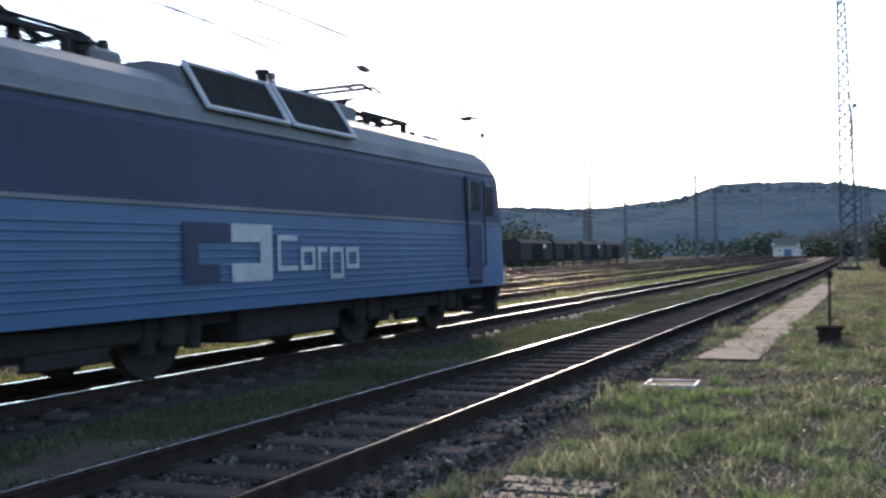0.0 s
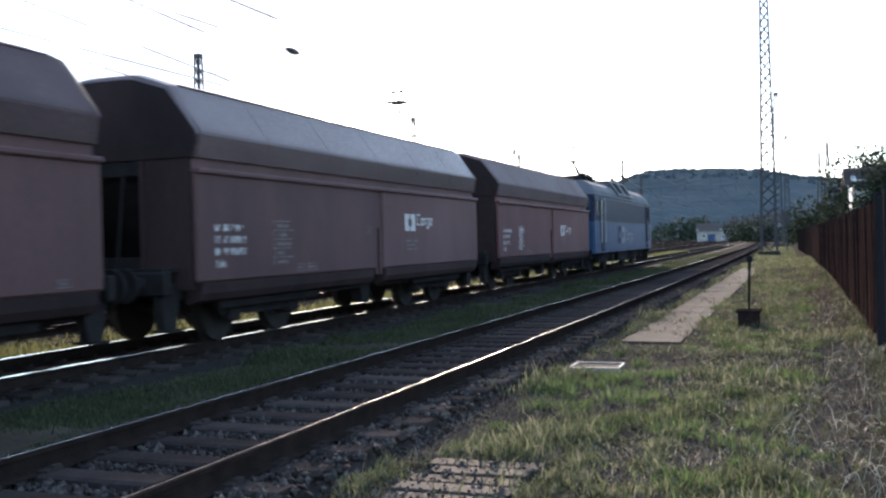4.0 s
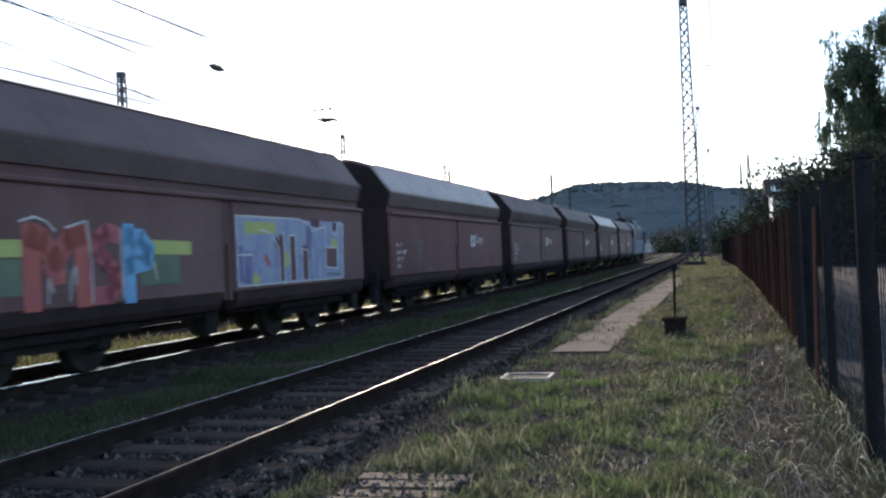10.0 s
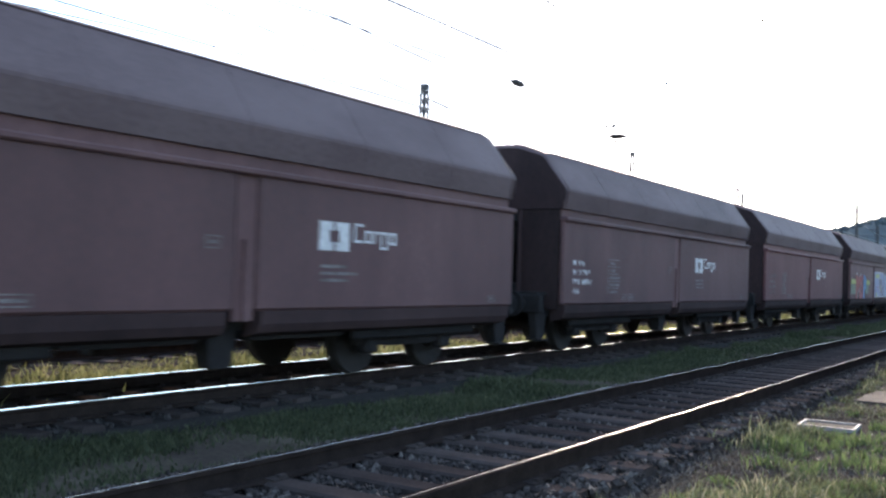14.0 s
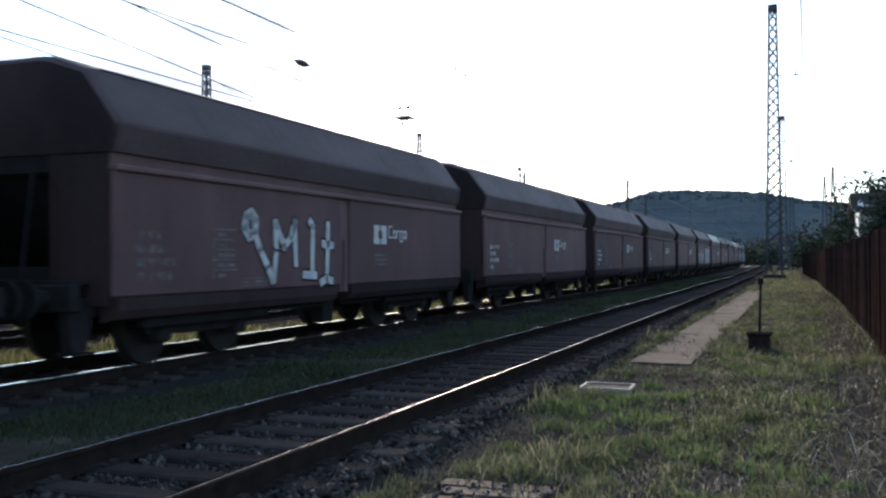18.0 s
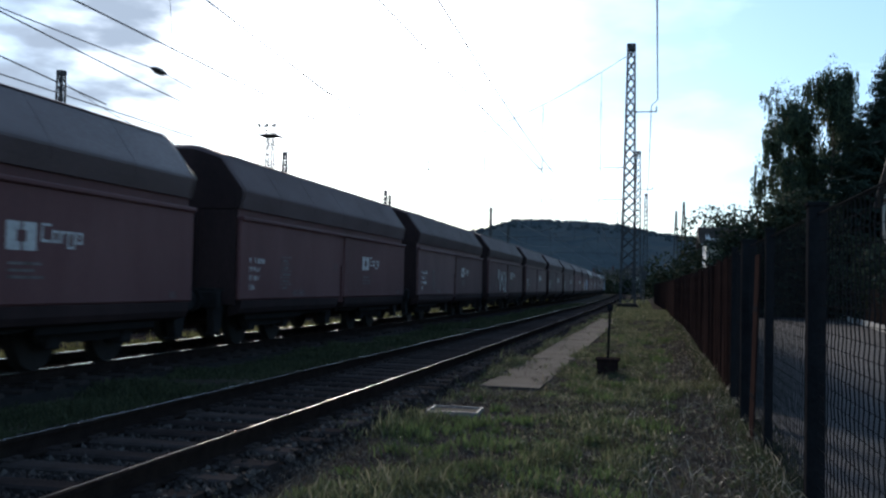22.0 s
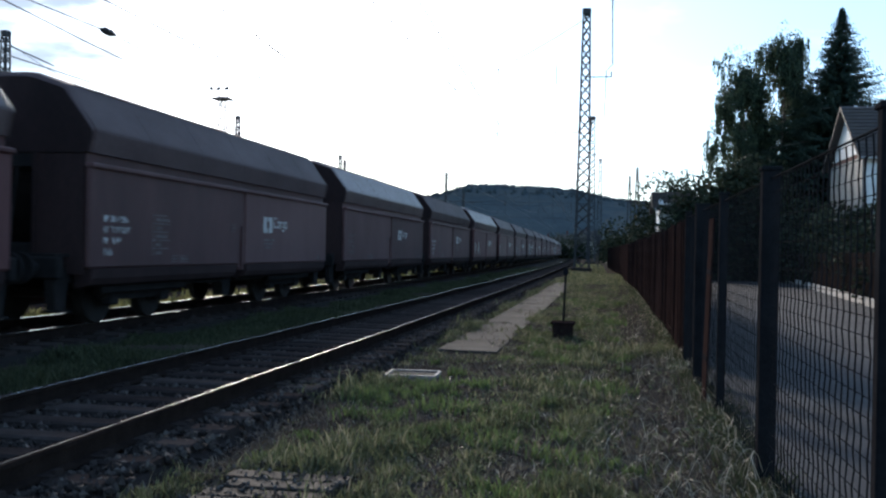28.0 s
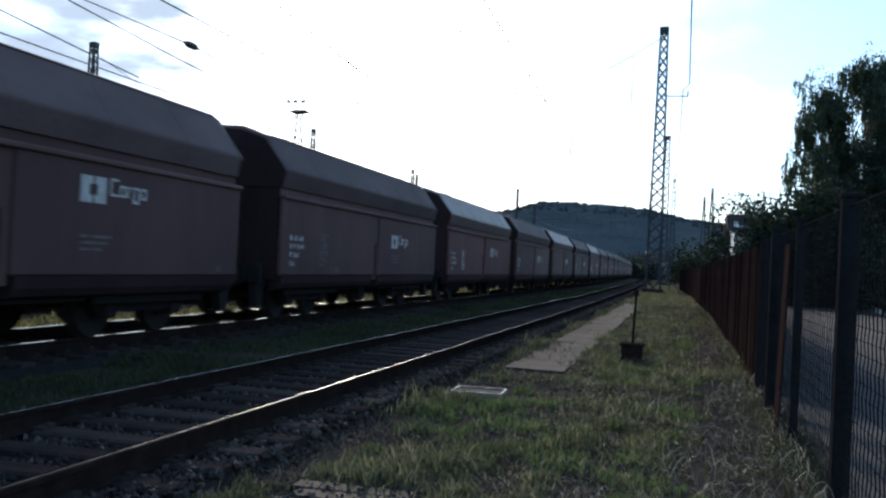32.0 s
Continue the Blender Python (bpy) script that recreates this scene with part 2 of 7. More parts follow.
MAT = {
    "rail_top": material("polished rail head", [(0.62, 0.61, 0.59), (0.78, 0.77, 0.75)], 0.1, 1.0, 2, 60, 0.0, (1, 0.1, 1)),
    "rail_yard": material("little-used rail head", [(0.12, 0.115, 0.11), (0.26, 0.25, 0.24)], 0.34, 1.0, 2, 60, 0.03, (1, 0.1, 1)),
    "rail_near": material("lightly polished rail head", [(0.5, 0.48, 0.46), (0.68, 0.66, 0.64)], 0.2, 1.0, 2, 60, 0.0, (1, 0.1, 1)),
    "rail_dull": material("dulled rail head", [(0.075, 0.068, 0.062), (0.16, 0.148, 0.14)], 0.4, 0.8, 2, 60, 0.02, (1, 0.15, 1)),
    "rail_side": material("rusty rail web", [(0.0125, 0.0095, 0.0085), (0.029, 0.021, 0.018)], 1.0, 0.0, 5, 60, 0.3, spec=0.0),
    "sleeper": material("weathered sleeper", [(0.024, 0.0188, 0.0175), (0.038, 0.0302, 0.0278), (0.057, 0.0465, 0.0425)], 1.0, 0, 3, 45, 0.35, (1, 1, 1), 0.45, per_object=0.3, spec=0.0),
    "ballast": material("ballast stone", [(0.021, 0.0168, 0.0156), (0.041, 0.0337, 0.0308), (0.092, 0.079, 0.07)], 0.95, 0, 3, 30, 0.3, (1, 1, 1), 0.5, island=0.45, spec=0.03),
    "ballast_bed": material("ballast bed", [(0.024, 0.0192, 0.0178), (0.042, 0.0342, 0.0315)], 1.0, 0, 4, 22, 0.8, (1, 1, 1), 0.4, spec=0.0),
    # darker bed and stones for the train's own track
    "dark_bed": material("dark ballast bed", [(0.0125, 0.011, 0.0105), (0.027, 0.024, 0.022)], 1.0, 0, 4, 22, 0.8, (1, 1, 1), 0.4, spec=0.05),
    "dark_stone": material("dark ballast stone", [(0.014, 0.012, 0.0115), (0.027, 0.0235, 0.0215), (0.055, 0.048, 0.044)], 0.92, 0, 3, 30, 0.3, (1, 1, 1), 0.5, island=0.45, spec=0.08),
    "ground": material("grassy earth", [(0.024, 0.019, 0.0165), (0.046, 0.037, 0.031), (0.062, 0.053, 0.039), (0.1, 0.082, 0.068)], 1.0, 0, 1.0, 18, 0.9, (1, 1, 1), 0.42, spec=0.0),
    "grass": material("grass blades", [(0.038, 0.041, 0.024), (0.063, 0.075, 0.039), (0.105, 0.122, 0.062), (0.215, 0.195, 0.135)], 0.7, 0, 0.9, 9, 0, (1, 1, 1), 0.5, island=0.45, spec=0.1, through=0.42),
    "fresh_grass": material("fresh grass blades", [(0.038, 0.055, 0.023), (0.066, 0.1, 0.037), (0.11, 0.148, 0.058)], 0.65, 0, 0.9, 9, 0, (1, 1, 1), 0.45, island=0.4, spec=0.12, through=0.42),
    "weeds": material("dull weeds", [(0.03, 0.036, 0.021), (0.052, 0.061, 0.032), (0.086, 0.091, 0.05)], 0.75, 0, 0.5, 9, 0, (1, 1, 1), 0.5, island=0.4, spec=0.06, through=0.3),
    "thatch": material("withered thatch", [(0.035, 0.028, 0.024), (0.074, 0.06, 0.05), (0.14, 0.118, 0.095)], 0.9, 0, 0.9, 9, 0, (1, 1, 1), 0.4, island=0.55, spec=0.04, through=0.15),
    "straw": material("dry grass", [(0.16, 0.135, 0.095), (0.42, 0.37, 0.28)], 0.6, 0, 0.7, 9, 0, (1, 1, 1), 0.5, island=0.6, spec=0.25, through=0.25),
    "concrete": material("weathered concrete", [(0.024, 0.0215, 0.0187), (0.039, 0.0353, 0.0308), (0.058, 0.053, 0.0465)], 1.0, 0, 1.6, 24, 0.6, (1, 1, 1), 0.3, per_object=0.15, spec=0.03),
    "asphalt": material("asphalt", [(0.026, 0.026, 0.028), (0.05, 0.05, 0.051)], 0.92, 0, 0.8, 60, 0.3, spec=0.08),
    "kerb": material("pale kerb", [(0.2, 0.19, 0.175), (0.32, 0.305, 0.28)], 0.9, 0, 2, 30, 0.3, spec=0.1),
    "wagon": material("wagon red oxide", [(0.053, 0.0285, 0.0282), (0.084, 0.0425, 0.0418), (0.122, 0.068, 0.0655)], 0.7, 0.0, 0.9, 26, 0.06, (1, 1, 0.4), 0.42, per_object=0.3, spec=0.18),
    "wagon_fresh": material("fresher wagon red", [(0.057, 0.0245, 0.0248), (0.09, 0.0365, 0.0368), (0.124, 0.0585, 0.057)], 0.66, 0.0, 0.9, 26, 0.05, (1, 1, 0.4), 0.42, per_object=0.2, spec=0.18),
    "wagon_roof": material("wagon roof", [(0.043, 0.0275, 0.0278), (0.068, 0.0435, 0.0438), (0.097, 0.067, 0.0665)], 0.7, 0.0, 0.8, 20, 0.04, (1, 0.5, 1), 0.36, per_object=0.25, spec=0.14),
    "wagon_roof_pale": material("smooth worn wagon roof", [(0.043, 0.026, 0.0265), (0.071, 0.045, 0.0455), (0.1, 0.07, 0.0705)], 0.48, 0.0, 0.8, 20, 0.0, (1, 0.5, 1), 0.34, spec=0.24),
    "faded_paint": material("faded stencil paint", [(0.06, 0.045, 0.043), (0.16, 0.145, 0.14)], 0.75, 0, 6, 50, 0.05, (1, 1, 1), 0.25, spec=0.2),
    "under": material("grimy underframe", [(0.0105, 0.0098, 0.01), (0.0225, 0.0205, 0.0205)], 0.88, 0.0, 3, 30, 0.3, spec=0.08),
    "wheel": material("wheel steel", [(0.0115, 0.0102, 0.0098), (0.027, 0.0235, 0.0215)], 0.75, 0.1, 3, 30, 0.2, spec=0.15),
    # darkened wagon red: shade painted into the ends, grime on the flaps
    "shade_grime": material("paint with shade and grime", [(0.017, 0.0115, 0.0115), (0.03, 0.0185, 0.0185), (0.046, 0.028, 0.0275)], 0.85, 0.0, 1.1, 24, 0.1, (1, 1, 0.4), 0.4, per_object=0.2, spec=0.08),
    "white_paint": material("white stencil paint", [(0.22, 0.21, 0.21), (0.5, 0.49, 0.48)], 0.6, 0, 5, 40, 0.05),
    "loco_blue": material("loco light blue", [(0.0105, 0.041, 0.091), (0.018, 0.058, 0.12)], 0.5, 0, 1, 20, 0.04, spec=0.25),
    "loco_dark": material("loco dark blue", [(0.011, 0.0165, 0.033), (0.018, 0.026, 0.05)], 0.6, 0, 1, 20, 0.04, spec=0.12),
    "loco_roof": material("loco grey roof", [(0.052, 0.056, 0.064), (0.1, 0.106, 0.115)], 0.75, 0, 1, 20, 0.1, spec=0.15),
    "loco_trim": material("pale loco trim", [(0.14, 0.148, 0.16), (0.24, 0.25, 0.265)], 0.55, 0, 2, 25, 0.03, spec=0.3),
    "loco_mark": material("dusty white loco lettering", [(0.13, 0.145, 0.165), (0.24, 0.255, 0.275)], 0.6, 0, 3, 25, 0.03, spec=0.2),
    "glass_dark": material("tinted cab glass", [(0.015, 0.017, 0.02), (0.03, 0.032, 0.036)], 0.1, 0, 1, 10, 0),
    "steel": material("galvanised steel", [(0.22, 0.22, 0.22), (0.36, 0.36, 0.36)], 0.5, 0.8, 5, 30, 0.1),
    "mast": material("dark painted lattice steel", [(0.03, 0.031, 0.033), (0.065, 0.065, 0.065)], 0.8, 0.0, 3, 30, 0.1, spec=0.2),
    "wire": material("overhead wire", [(0.03, 0.03, 0.03), (0.06, 0.055, 0.05)], 0.6, 0.5, 3, 30, 0),
    "rust": material("rusty fence steel", [(0.0115, 0.008, 0.0078), (0.02, 0.013, 0.0122), (0.037, 0.024, 0.0215)], 1.0, 0, 2.5, 35, 0.3, (1, 1, 0.25), 0.45, per_object=0.3, spec=0.0),
    "fence_dark": material("dark fence steel", [(0.010, 0.010, 0.011), (0.022, 0.022, 0.024)], 1.0, 0.0, 4, 40, 0.1, spec=0.0),
    "bark": material("bark", [(0.05, 0.04, 0.032), (0.12, 0.1, 0.08)], 0.9, 0, 3, 30, 0.6),
    "leaf": material("birch leaves", [(0.026, 0.039, 0.025), (0.047, 0.066, 0.04), (0.074, 0.098, 0.056)], 0.7, 0, 0.5, 5, 0, island=0.4, spec=0.1, through=0.3),
    "needle": material("spruce needles", [(0.018, 0.029, 0.022), (0.034, 0.05, 0.036)], 0.85, 0, 0.6, 6, 0, island=0.5, spec=0.05, through=0.1),
    # woods made bluer and paler, the haze of distance put into the colour
    "forest": material("hazy hill woods", [(0.038, 0.051, 0.056), (0.051, 0.066, 0.072), (0.067, 0.083, 0.088)], 1.0, 0, 0.012, 0.12, 0.6, (1, 1, 1), 0.4, spec=0.0),
    # leaf green darkened for hedges and bushes, shade put into the colour
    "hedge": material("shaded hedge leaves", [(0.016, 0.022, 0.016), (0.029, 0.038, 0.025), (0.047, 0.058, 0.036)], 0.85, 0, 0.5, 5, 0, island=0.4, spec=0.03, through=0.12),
    "yard_straw": material("sunburnt yard grass", [(0.07, 0.078, 0.03), (0.125, 0.125, 0.05), (0.19, 0.18, 0.085)], 0.8, 0, 0.5, 6, 0, (1, 1, 1), 0.45, island=0.4, spec=0.05, through=0.3),
    "plaster": material("off-white plaster", [(0.55, 0.53, 0.5), (0.72, 0.7, 0.67)], 0.9, 0, 1, 20, 0.2),
    "brickwall": material("dull brick wall", [(0.07, 0.036, 0.03), (0.12, 0.062, 0.05)], 0.92, 0, 1.2, 25, 0.3, spec=0.1),
    "tiles": material("roof tiles", [(0.045, 0.038, 0.036), (0.085, 0.068, 0.062)], 0.85, 0, 1.5, 25, 0.5),
    "wood": material("old grey planks", [(0.02, 0.017, 0.0145), (0.052, 0.044, 0.037)], 0.95, 0, 2, 25, 0.4, (1, 1, 1), per_object=0.3, spec=0.08),
    "wood_dark": material("dark stained pickets", [(0.012, 0.0095, 0.0085), (0.03, 0.022, 0.0185)], 1.0, 0, 2, 25, 0.3, per_object=0.3, spec=0.0),
    "gravel": material("light gravel", [(0.025, 0.021, 0.018), (0.105, 0.092, 0.082)], 0.88, 0, 3, 30, 0.1, island=0.6, spec=0.15),
    "lid": material("pale worn rim", [(0.1, 0.095, 0.088), (0.18, 0.17, 0.16)], 0.7, 0, 4, 40, 0.1, spec=0.3),
    "graf_red": material("red spray paint", [(0.2, 0.03, 0.03), (0.33, 0.07, 0.05)], 0.6, 0, 2.5, 20, 0.03),
    "graf_crimson": material("crimson spray paint", [(0.2, 0.032, 0.045), (0.32, 0.065, 0.075)], 0.6, 0, 2.5, 20, 0.03),
    "graf_blue": material("sky blue spray paint", [(0.06, 0.2, 0.36), (0.1, 0.28, 0.45)], 0.6, 0, 2.5, 20, 0.03),
    "graf_yellow": material("yellow spray paint", [(0.2, 0.22, 0.06), (0.3, 0.32, 0.09)], 0.6, 0, 2.5, 20, 0.03),
    "graf_lilac": material("lilac spray paint", [(0.1, 0.11, 0.2), (0.17, 0.19, 0.29), (0.18, 0.24, 0.25)], 0.6, 0, 1.6, 8, 0.03, (1, 1, 1), 0.3),
    "graf_violet": material("violet spray paint", [(0.06, 0.05, 0.13), (0.1, 0.1, 0.2)], 0.6, 0, 2.5, 20, 0.03),
    "graf_green": material("dark green spray paint", [(0.03, 0.06, 0.04), (0.06, 0.1, 0.06)], 0.5, 0, 2.5, 20, 0.03),
    "black": material("black void paint", [(0.006, 0.006, 0.007), (0.014, 0.014, 0.014)], 0.9, 0, 3, 30, 0.1, spec=0.04),
}

# ---- building blocks ----


def part(name, bm, mat, parent=None, label="", smooth=False):
    """Links a bmesh as one mesh object, under a parent if one is given."""
    me = bpy.data.meshes.new(name)
    bmesh.ops.recalc_face_normals(bm, faces=bm.faces)
    bm.to_mesh(me)
    bm.free()
    me.materials.append(MAT[mat] if isinstance(mat, str) else mat)
    if smooth:
        me.polygons.foreach_set("use_smooth", [True] * len(me.polygons))
    ob = new(name, me)
    if parent:
        ob.parent = parent
    if label:
        ob["label"] = label
    return ob


def piece(name, mesh, parent, m):
    """One more object on a shared mesh, at the local pose m."""
    ob = new(name, mesh)
    ob.parent = parent
    ob.matrix_local = m
    return ob


def thing(name, label, category, m=None, group="", kind=""):
    ob = new(name)
    if m is not None:
        ob.matrix_world = m
    return tagged(ob, label, category, group, kind)


def block(bm, x, y, z, sx, sy, sz, bevel=0.0, m=None):
    """A box about (x, y, z), its edges rounded by bevel."""
    made = bmesh.ops.create_cube(bm, size=1.0)["verts"]
    for v in made:
        v.co = Vector((x + v.co.x * sx, y + v.co.y * sy, z + v.co.z * sz))
    if bevel:
        edges = list({e for v in made for e in v.link_edges})
        made = bmesh.ops.bevel(bm, geom=edges, offset=bevel, segments=1, affect="EDGES")["verts"]
    if m is not None:
        bmesh.ops.transform(bm, matrix=m, verts=list(set(made)))
    return bm


def rod(bm, a, b, r, seg=6, r2=None):
    """A round bar from a to b."""
    a, b = Vector(a), Vector(b)
    m = Matrix.Translation((a + b) / 2) @ (b - a).to_track_quat("Z", "Y").to_matrix().to_4x4()
    bmesh.ops.create_cone(bm, cap_ends=True, segments=seg, radius1=r, radius2=r if r2 is None else r2, depth=(b - a).length, matrix=m)
    return bm


def tube(bm, points, r, seg=5):
    """One connected round bar through all the points."""
    points = [Vector(p) for p in points]
    rings = []
    for k, p in enumerate(points):
        d = (points[min(k + 1, len(points) - 1)] - points[max(k - 1, 0)]).normalized()
        u = d.cross(Vector((0, 0, 1)) if abs(d.z) < 0.9 else Vector((1, 0, 0))).normalized()
        v = d.cross(u)
        rings.append([bm.verts.new(p + (u * math.cos(6.2832 * i / seg) + v * math.sin(6.2832 * i / seg)) * r) for i in range(seg)])
    for a, b in zip(rings, rings[1:]):
        for i in range(seg):
            bm.faces.new((a[i], a[(i + 1) % seg], b[(i + 1) % seg], b[i]))
    bm.faces.new(rings[0][::-1])
    bm.faces.new(rings[-1])
    return bm


def prism(bm, outline, y0, y1, axis="Y"):
    """A solid whose cross-section (x, z) runs from y0 to y1."""
    def at(p, s):
        return (p[0], s, p[1]) if axis == "Y" else (s, p[0], p[1])
    a = [bm.verts.new(at(p, y0)) for p in outline]
    b = [bm.verts.new(at(p, y1)) for p in outline]
    n = len(outline)
    for i in range(n):
        bm.faces.new((a[i], a[(i + 1) % n], b[(i + 1) % n], b[i]))
    bm.faces.new(a[::-1])
    bm.faces.new(b)
    return bm


def from_arrays(name, verts, faces, mat, parent=None, label=""):
    me = bpy.data.meshes.new(name)
    me.from_pydata(verts.tolist() if hasattr(verts, "tolist") else verts, [], faces.tolist() if hasattr(faces, "tolist") else faces)
    me.materials.append(MAT[mat])
    ob = new(name, me)
    if parent:
        ob.parent = parent
    if label:
        ob["label"] = label
    return ob


RAIL = 0.28          # top of rail above the verge
BEND = 12000.0        # the tracks bear away to the left on a wide curve


def bend(y):
    return -y * y / BEND if y > 0 else 0.0


def on_track(x, y, z=0.0):
    """A pose on a track whose centre passes the camera at x, turned along the curve."""
    turn = math.degrees(math.atan(2 * y / BEND)) if y > 0 else 0.0
    return pose(x + bend(y), y, z, 0, 0, turn)


NEAR_X, TRAIN_X = -4.21, -9.02

# ---- ground and hills ----


def ground_height(x, y):
    """The lie of the land: a flat yard between low woods and hills."""
    z = 0.03 * noise.noise(Vector((x * 0.35, y * 0.35, 0.3))) * (1.0 if abs(x) < 80 and abs(y) < 160 else 0.0)
    if -7.6 < x - bend(y) < -2.9 or x - bend(y) < -7.6:
        z -= 0.03
    return z


def make_ground():
    xs = sorted({*np.linspace(-80, 30, 180).round(2), *np.linspace(-3500, -80, 40).round(1), *np.linspace(30, 3500, 40).round(1)})
    ys = sorted({*np.linspace(-12, 60, 150).round(2), *np.linspace(60, 260, 60).round(1), *np.linspace(-1500, -12, 20).round(1), *np.linspace(260, 4500, 60).round(1)})
    verts = [(x, y, ground_height(x, y)) for y in ys for x in xs]
    n = len(xs)
    faces = [(j * n + i, j * n + i + 1, (j + 1) * n + i + 1, (j + 1) * n + i) for j in range(len(ys) - 1) for i in range(n - 1)]
    ob = from_arrays("ground", verts, faces, "ground")
    tagged(ob, "rough grassy railway yard ground with dry patches", "ground", kind="structure")


make_ground()


def make_hill(name, x0, x1, y, depth, crest, seed, label):
    """A wooded ridge whose crest is given as heights along it."""
    rng = random.Random(seed)
    nx, ny = 150, 26
    verts, faces = [], []
    for j in range(ny):
        v = j / (ny - 1)
        for i in range(nx):
            u = i / (nx - 1)
            x = x0 + (x1 - x0) * u
            h = crest(u)
            rise = math.sin(min(1.0, v * 1.25) * math.pi / 2) if v < 0.8 else math.cos((v - 0.8) / 0.2 * math.pi / 2)
            z = (h + 2.0) * rise + 5.0 * noise.noise(Vector((x * 0.02, v * 9, seed))) * rise + rng.uniform(0, 1.5) * rise
            verts.append((x, y + depth * v, z - 1.0))
    for j in range(ny - 1):
        for i in range(nx - 1):
            a = j * nx + i
            faces.append((a, a + 1, a + nx + 1, a + nx))
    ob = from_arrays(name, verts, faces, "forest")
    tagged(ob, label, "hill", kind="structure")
    # single trees that break the skyline
    tv, tf = [], []
    for _ in range(4200):
        u = rng.random()
        v = rng.uniform(0.45, 0.86)
        x = x0 + (x1 - x0) * u
        rise = math.sin(min(1.0, v * 1.25) * math.pi / 2) if v < 0.8 else math.cos((v - 0.8) / 0.2 * math.pi / 2)
        z, r, t = (crest(u) + 2.0) * rise - 2, rng.uniform(1.2, 2.4), rng.uniform(3.2, 5.2)
        k = len(tv)
        spin = rng.uniform(0, 6)
        for ring, (rr, zz) in enumerate(((1.0, 0.2), (0.95, 0.55), (0.6, 0.85))):
            for s in range(5):
                a = spin + s * 1.2566 + ring * 0.5
                q = rr * r * rng.uniform(0.75, 1.2)
                tv.append((x + q * math.cos(a), y + depth * v + q * math.sin(a), z + t * zz))
        tv.append((x, y + depth * v, z + t))
        for ring in range(2):
            for s in range(5):
                a, b = k + ring * 5 + s, k + ring * 5 + (s + 1) % 5
                tf.append((a, b, b + 5, a + 5))
        for s in range(5):
            tf.append((k + 10 + s, k + 10 + (s + 1) % 5, k + 15))
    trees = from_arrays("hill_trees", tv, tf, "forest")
    tagged(trees, "distant woods along the hill crest, haze in their colour", "woods", kind="stuff")


def crest_main(u):
    x = -900 + 1700 * u
    a = math.degrees(math.atan2(x, 1100)) - 0.34
    pts = [(-45, 54), (-30, 56), (-21, 60), (-15, 53), (-11, 58), (-9.9, 62), (-7.9, 73), (-4.5, 70.5), (-2.8, 68), (0.1, 58), (1.75, 54), (6, 50), (20, 46), (40, 38)]
    for (a0, h0), (a1, h1) in zip(pts, pts[1:]):
        if a <= a1:
            s = max(0.0, (a - a0) / (a1 - a0))
            s = s * s * (3 - 2 * s)
            return h0 + (h1 - h0) * s
    return 38.0


make_hill("hill_main", -900, 800, 700, 500, crest_main, 3, "wooded hill behind the railway yard, bluish distance haze in its colour")

# ---- tracks ----


def sweep(name, outline, x0, ys, mat, parent, label=""):
    """A closed outline (x, z) drawn along the curve of the tracks."""
    n = len(outline)
    verts = [(x0 + bend(y) + px, y, pz) for y in ys for px, pz in outline]
    faces = [(k * n + i, k * n + (i + 1) % n, (k + 1) * n + (i + 1) % n, (k + 1) * n + i) for k in range(len(ys) - 1) for i in range(n)]
    faces += [tuple(range(n))[::-1], tuple((len(ys) - 1) * n + i for i in range(n))]
    return from_arrays(name, verts, faces, mat, parent, label)


RAIL_OUTLINE = [(-0.075, -0.172), (0.075, -0.172), (0.07, -0.155), (0.012, -0.14), (0.012, -0.045), (0.036, -0.035), (0.036, -0.004), (-0.036, -0.004), (-0.036, -0.035), (-0.012, -0.045), (-0.012, -0.14), (-0.07, -0.155)]
HEAD_OUTLINE = [(-0.019, -0.0038), (0.019, -0.0038), (0.0185, -0.0008), (0.017, 0.0), (-0.017, 0.0), (-0.0185, -0.0008)]
TRACK_YS = [*np.arange(-14, 60, 2.0), *np.arange(60, 420, 6.0)]


def sleeper_mesh():
    bm = bmesh.new()
    outline = [(-0.13, -0.15), (0.13, -0.15), (0.13, 0.03), (0.105, 0.05), (-0.105, 0.05), (-0.13, 0.03)]
    prism(bm, outline, -1.25, 1.25, axis="X")
    for s in (-0.75, 0.75):
        block(bm, s, 0, 0.06, 0.30, 0.16, 0.018)
        for d in (-0.12, 0.12):
            block(bm, s + d, 0.03, 0.075, 0.05, 0.07, 0.03)
    me = bpy.data.meshes.new("sleeper")
    bm.to_mesh(me)
    bm.free()
    me.materials.append(MAT["sleeper"])
    return me


SLEEPER = sleeper_mesh()
SLEEPER_STEP = 0.6


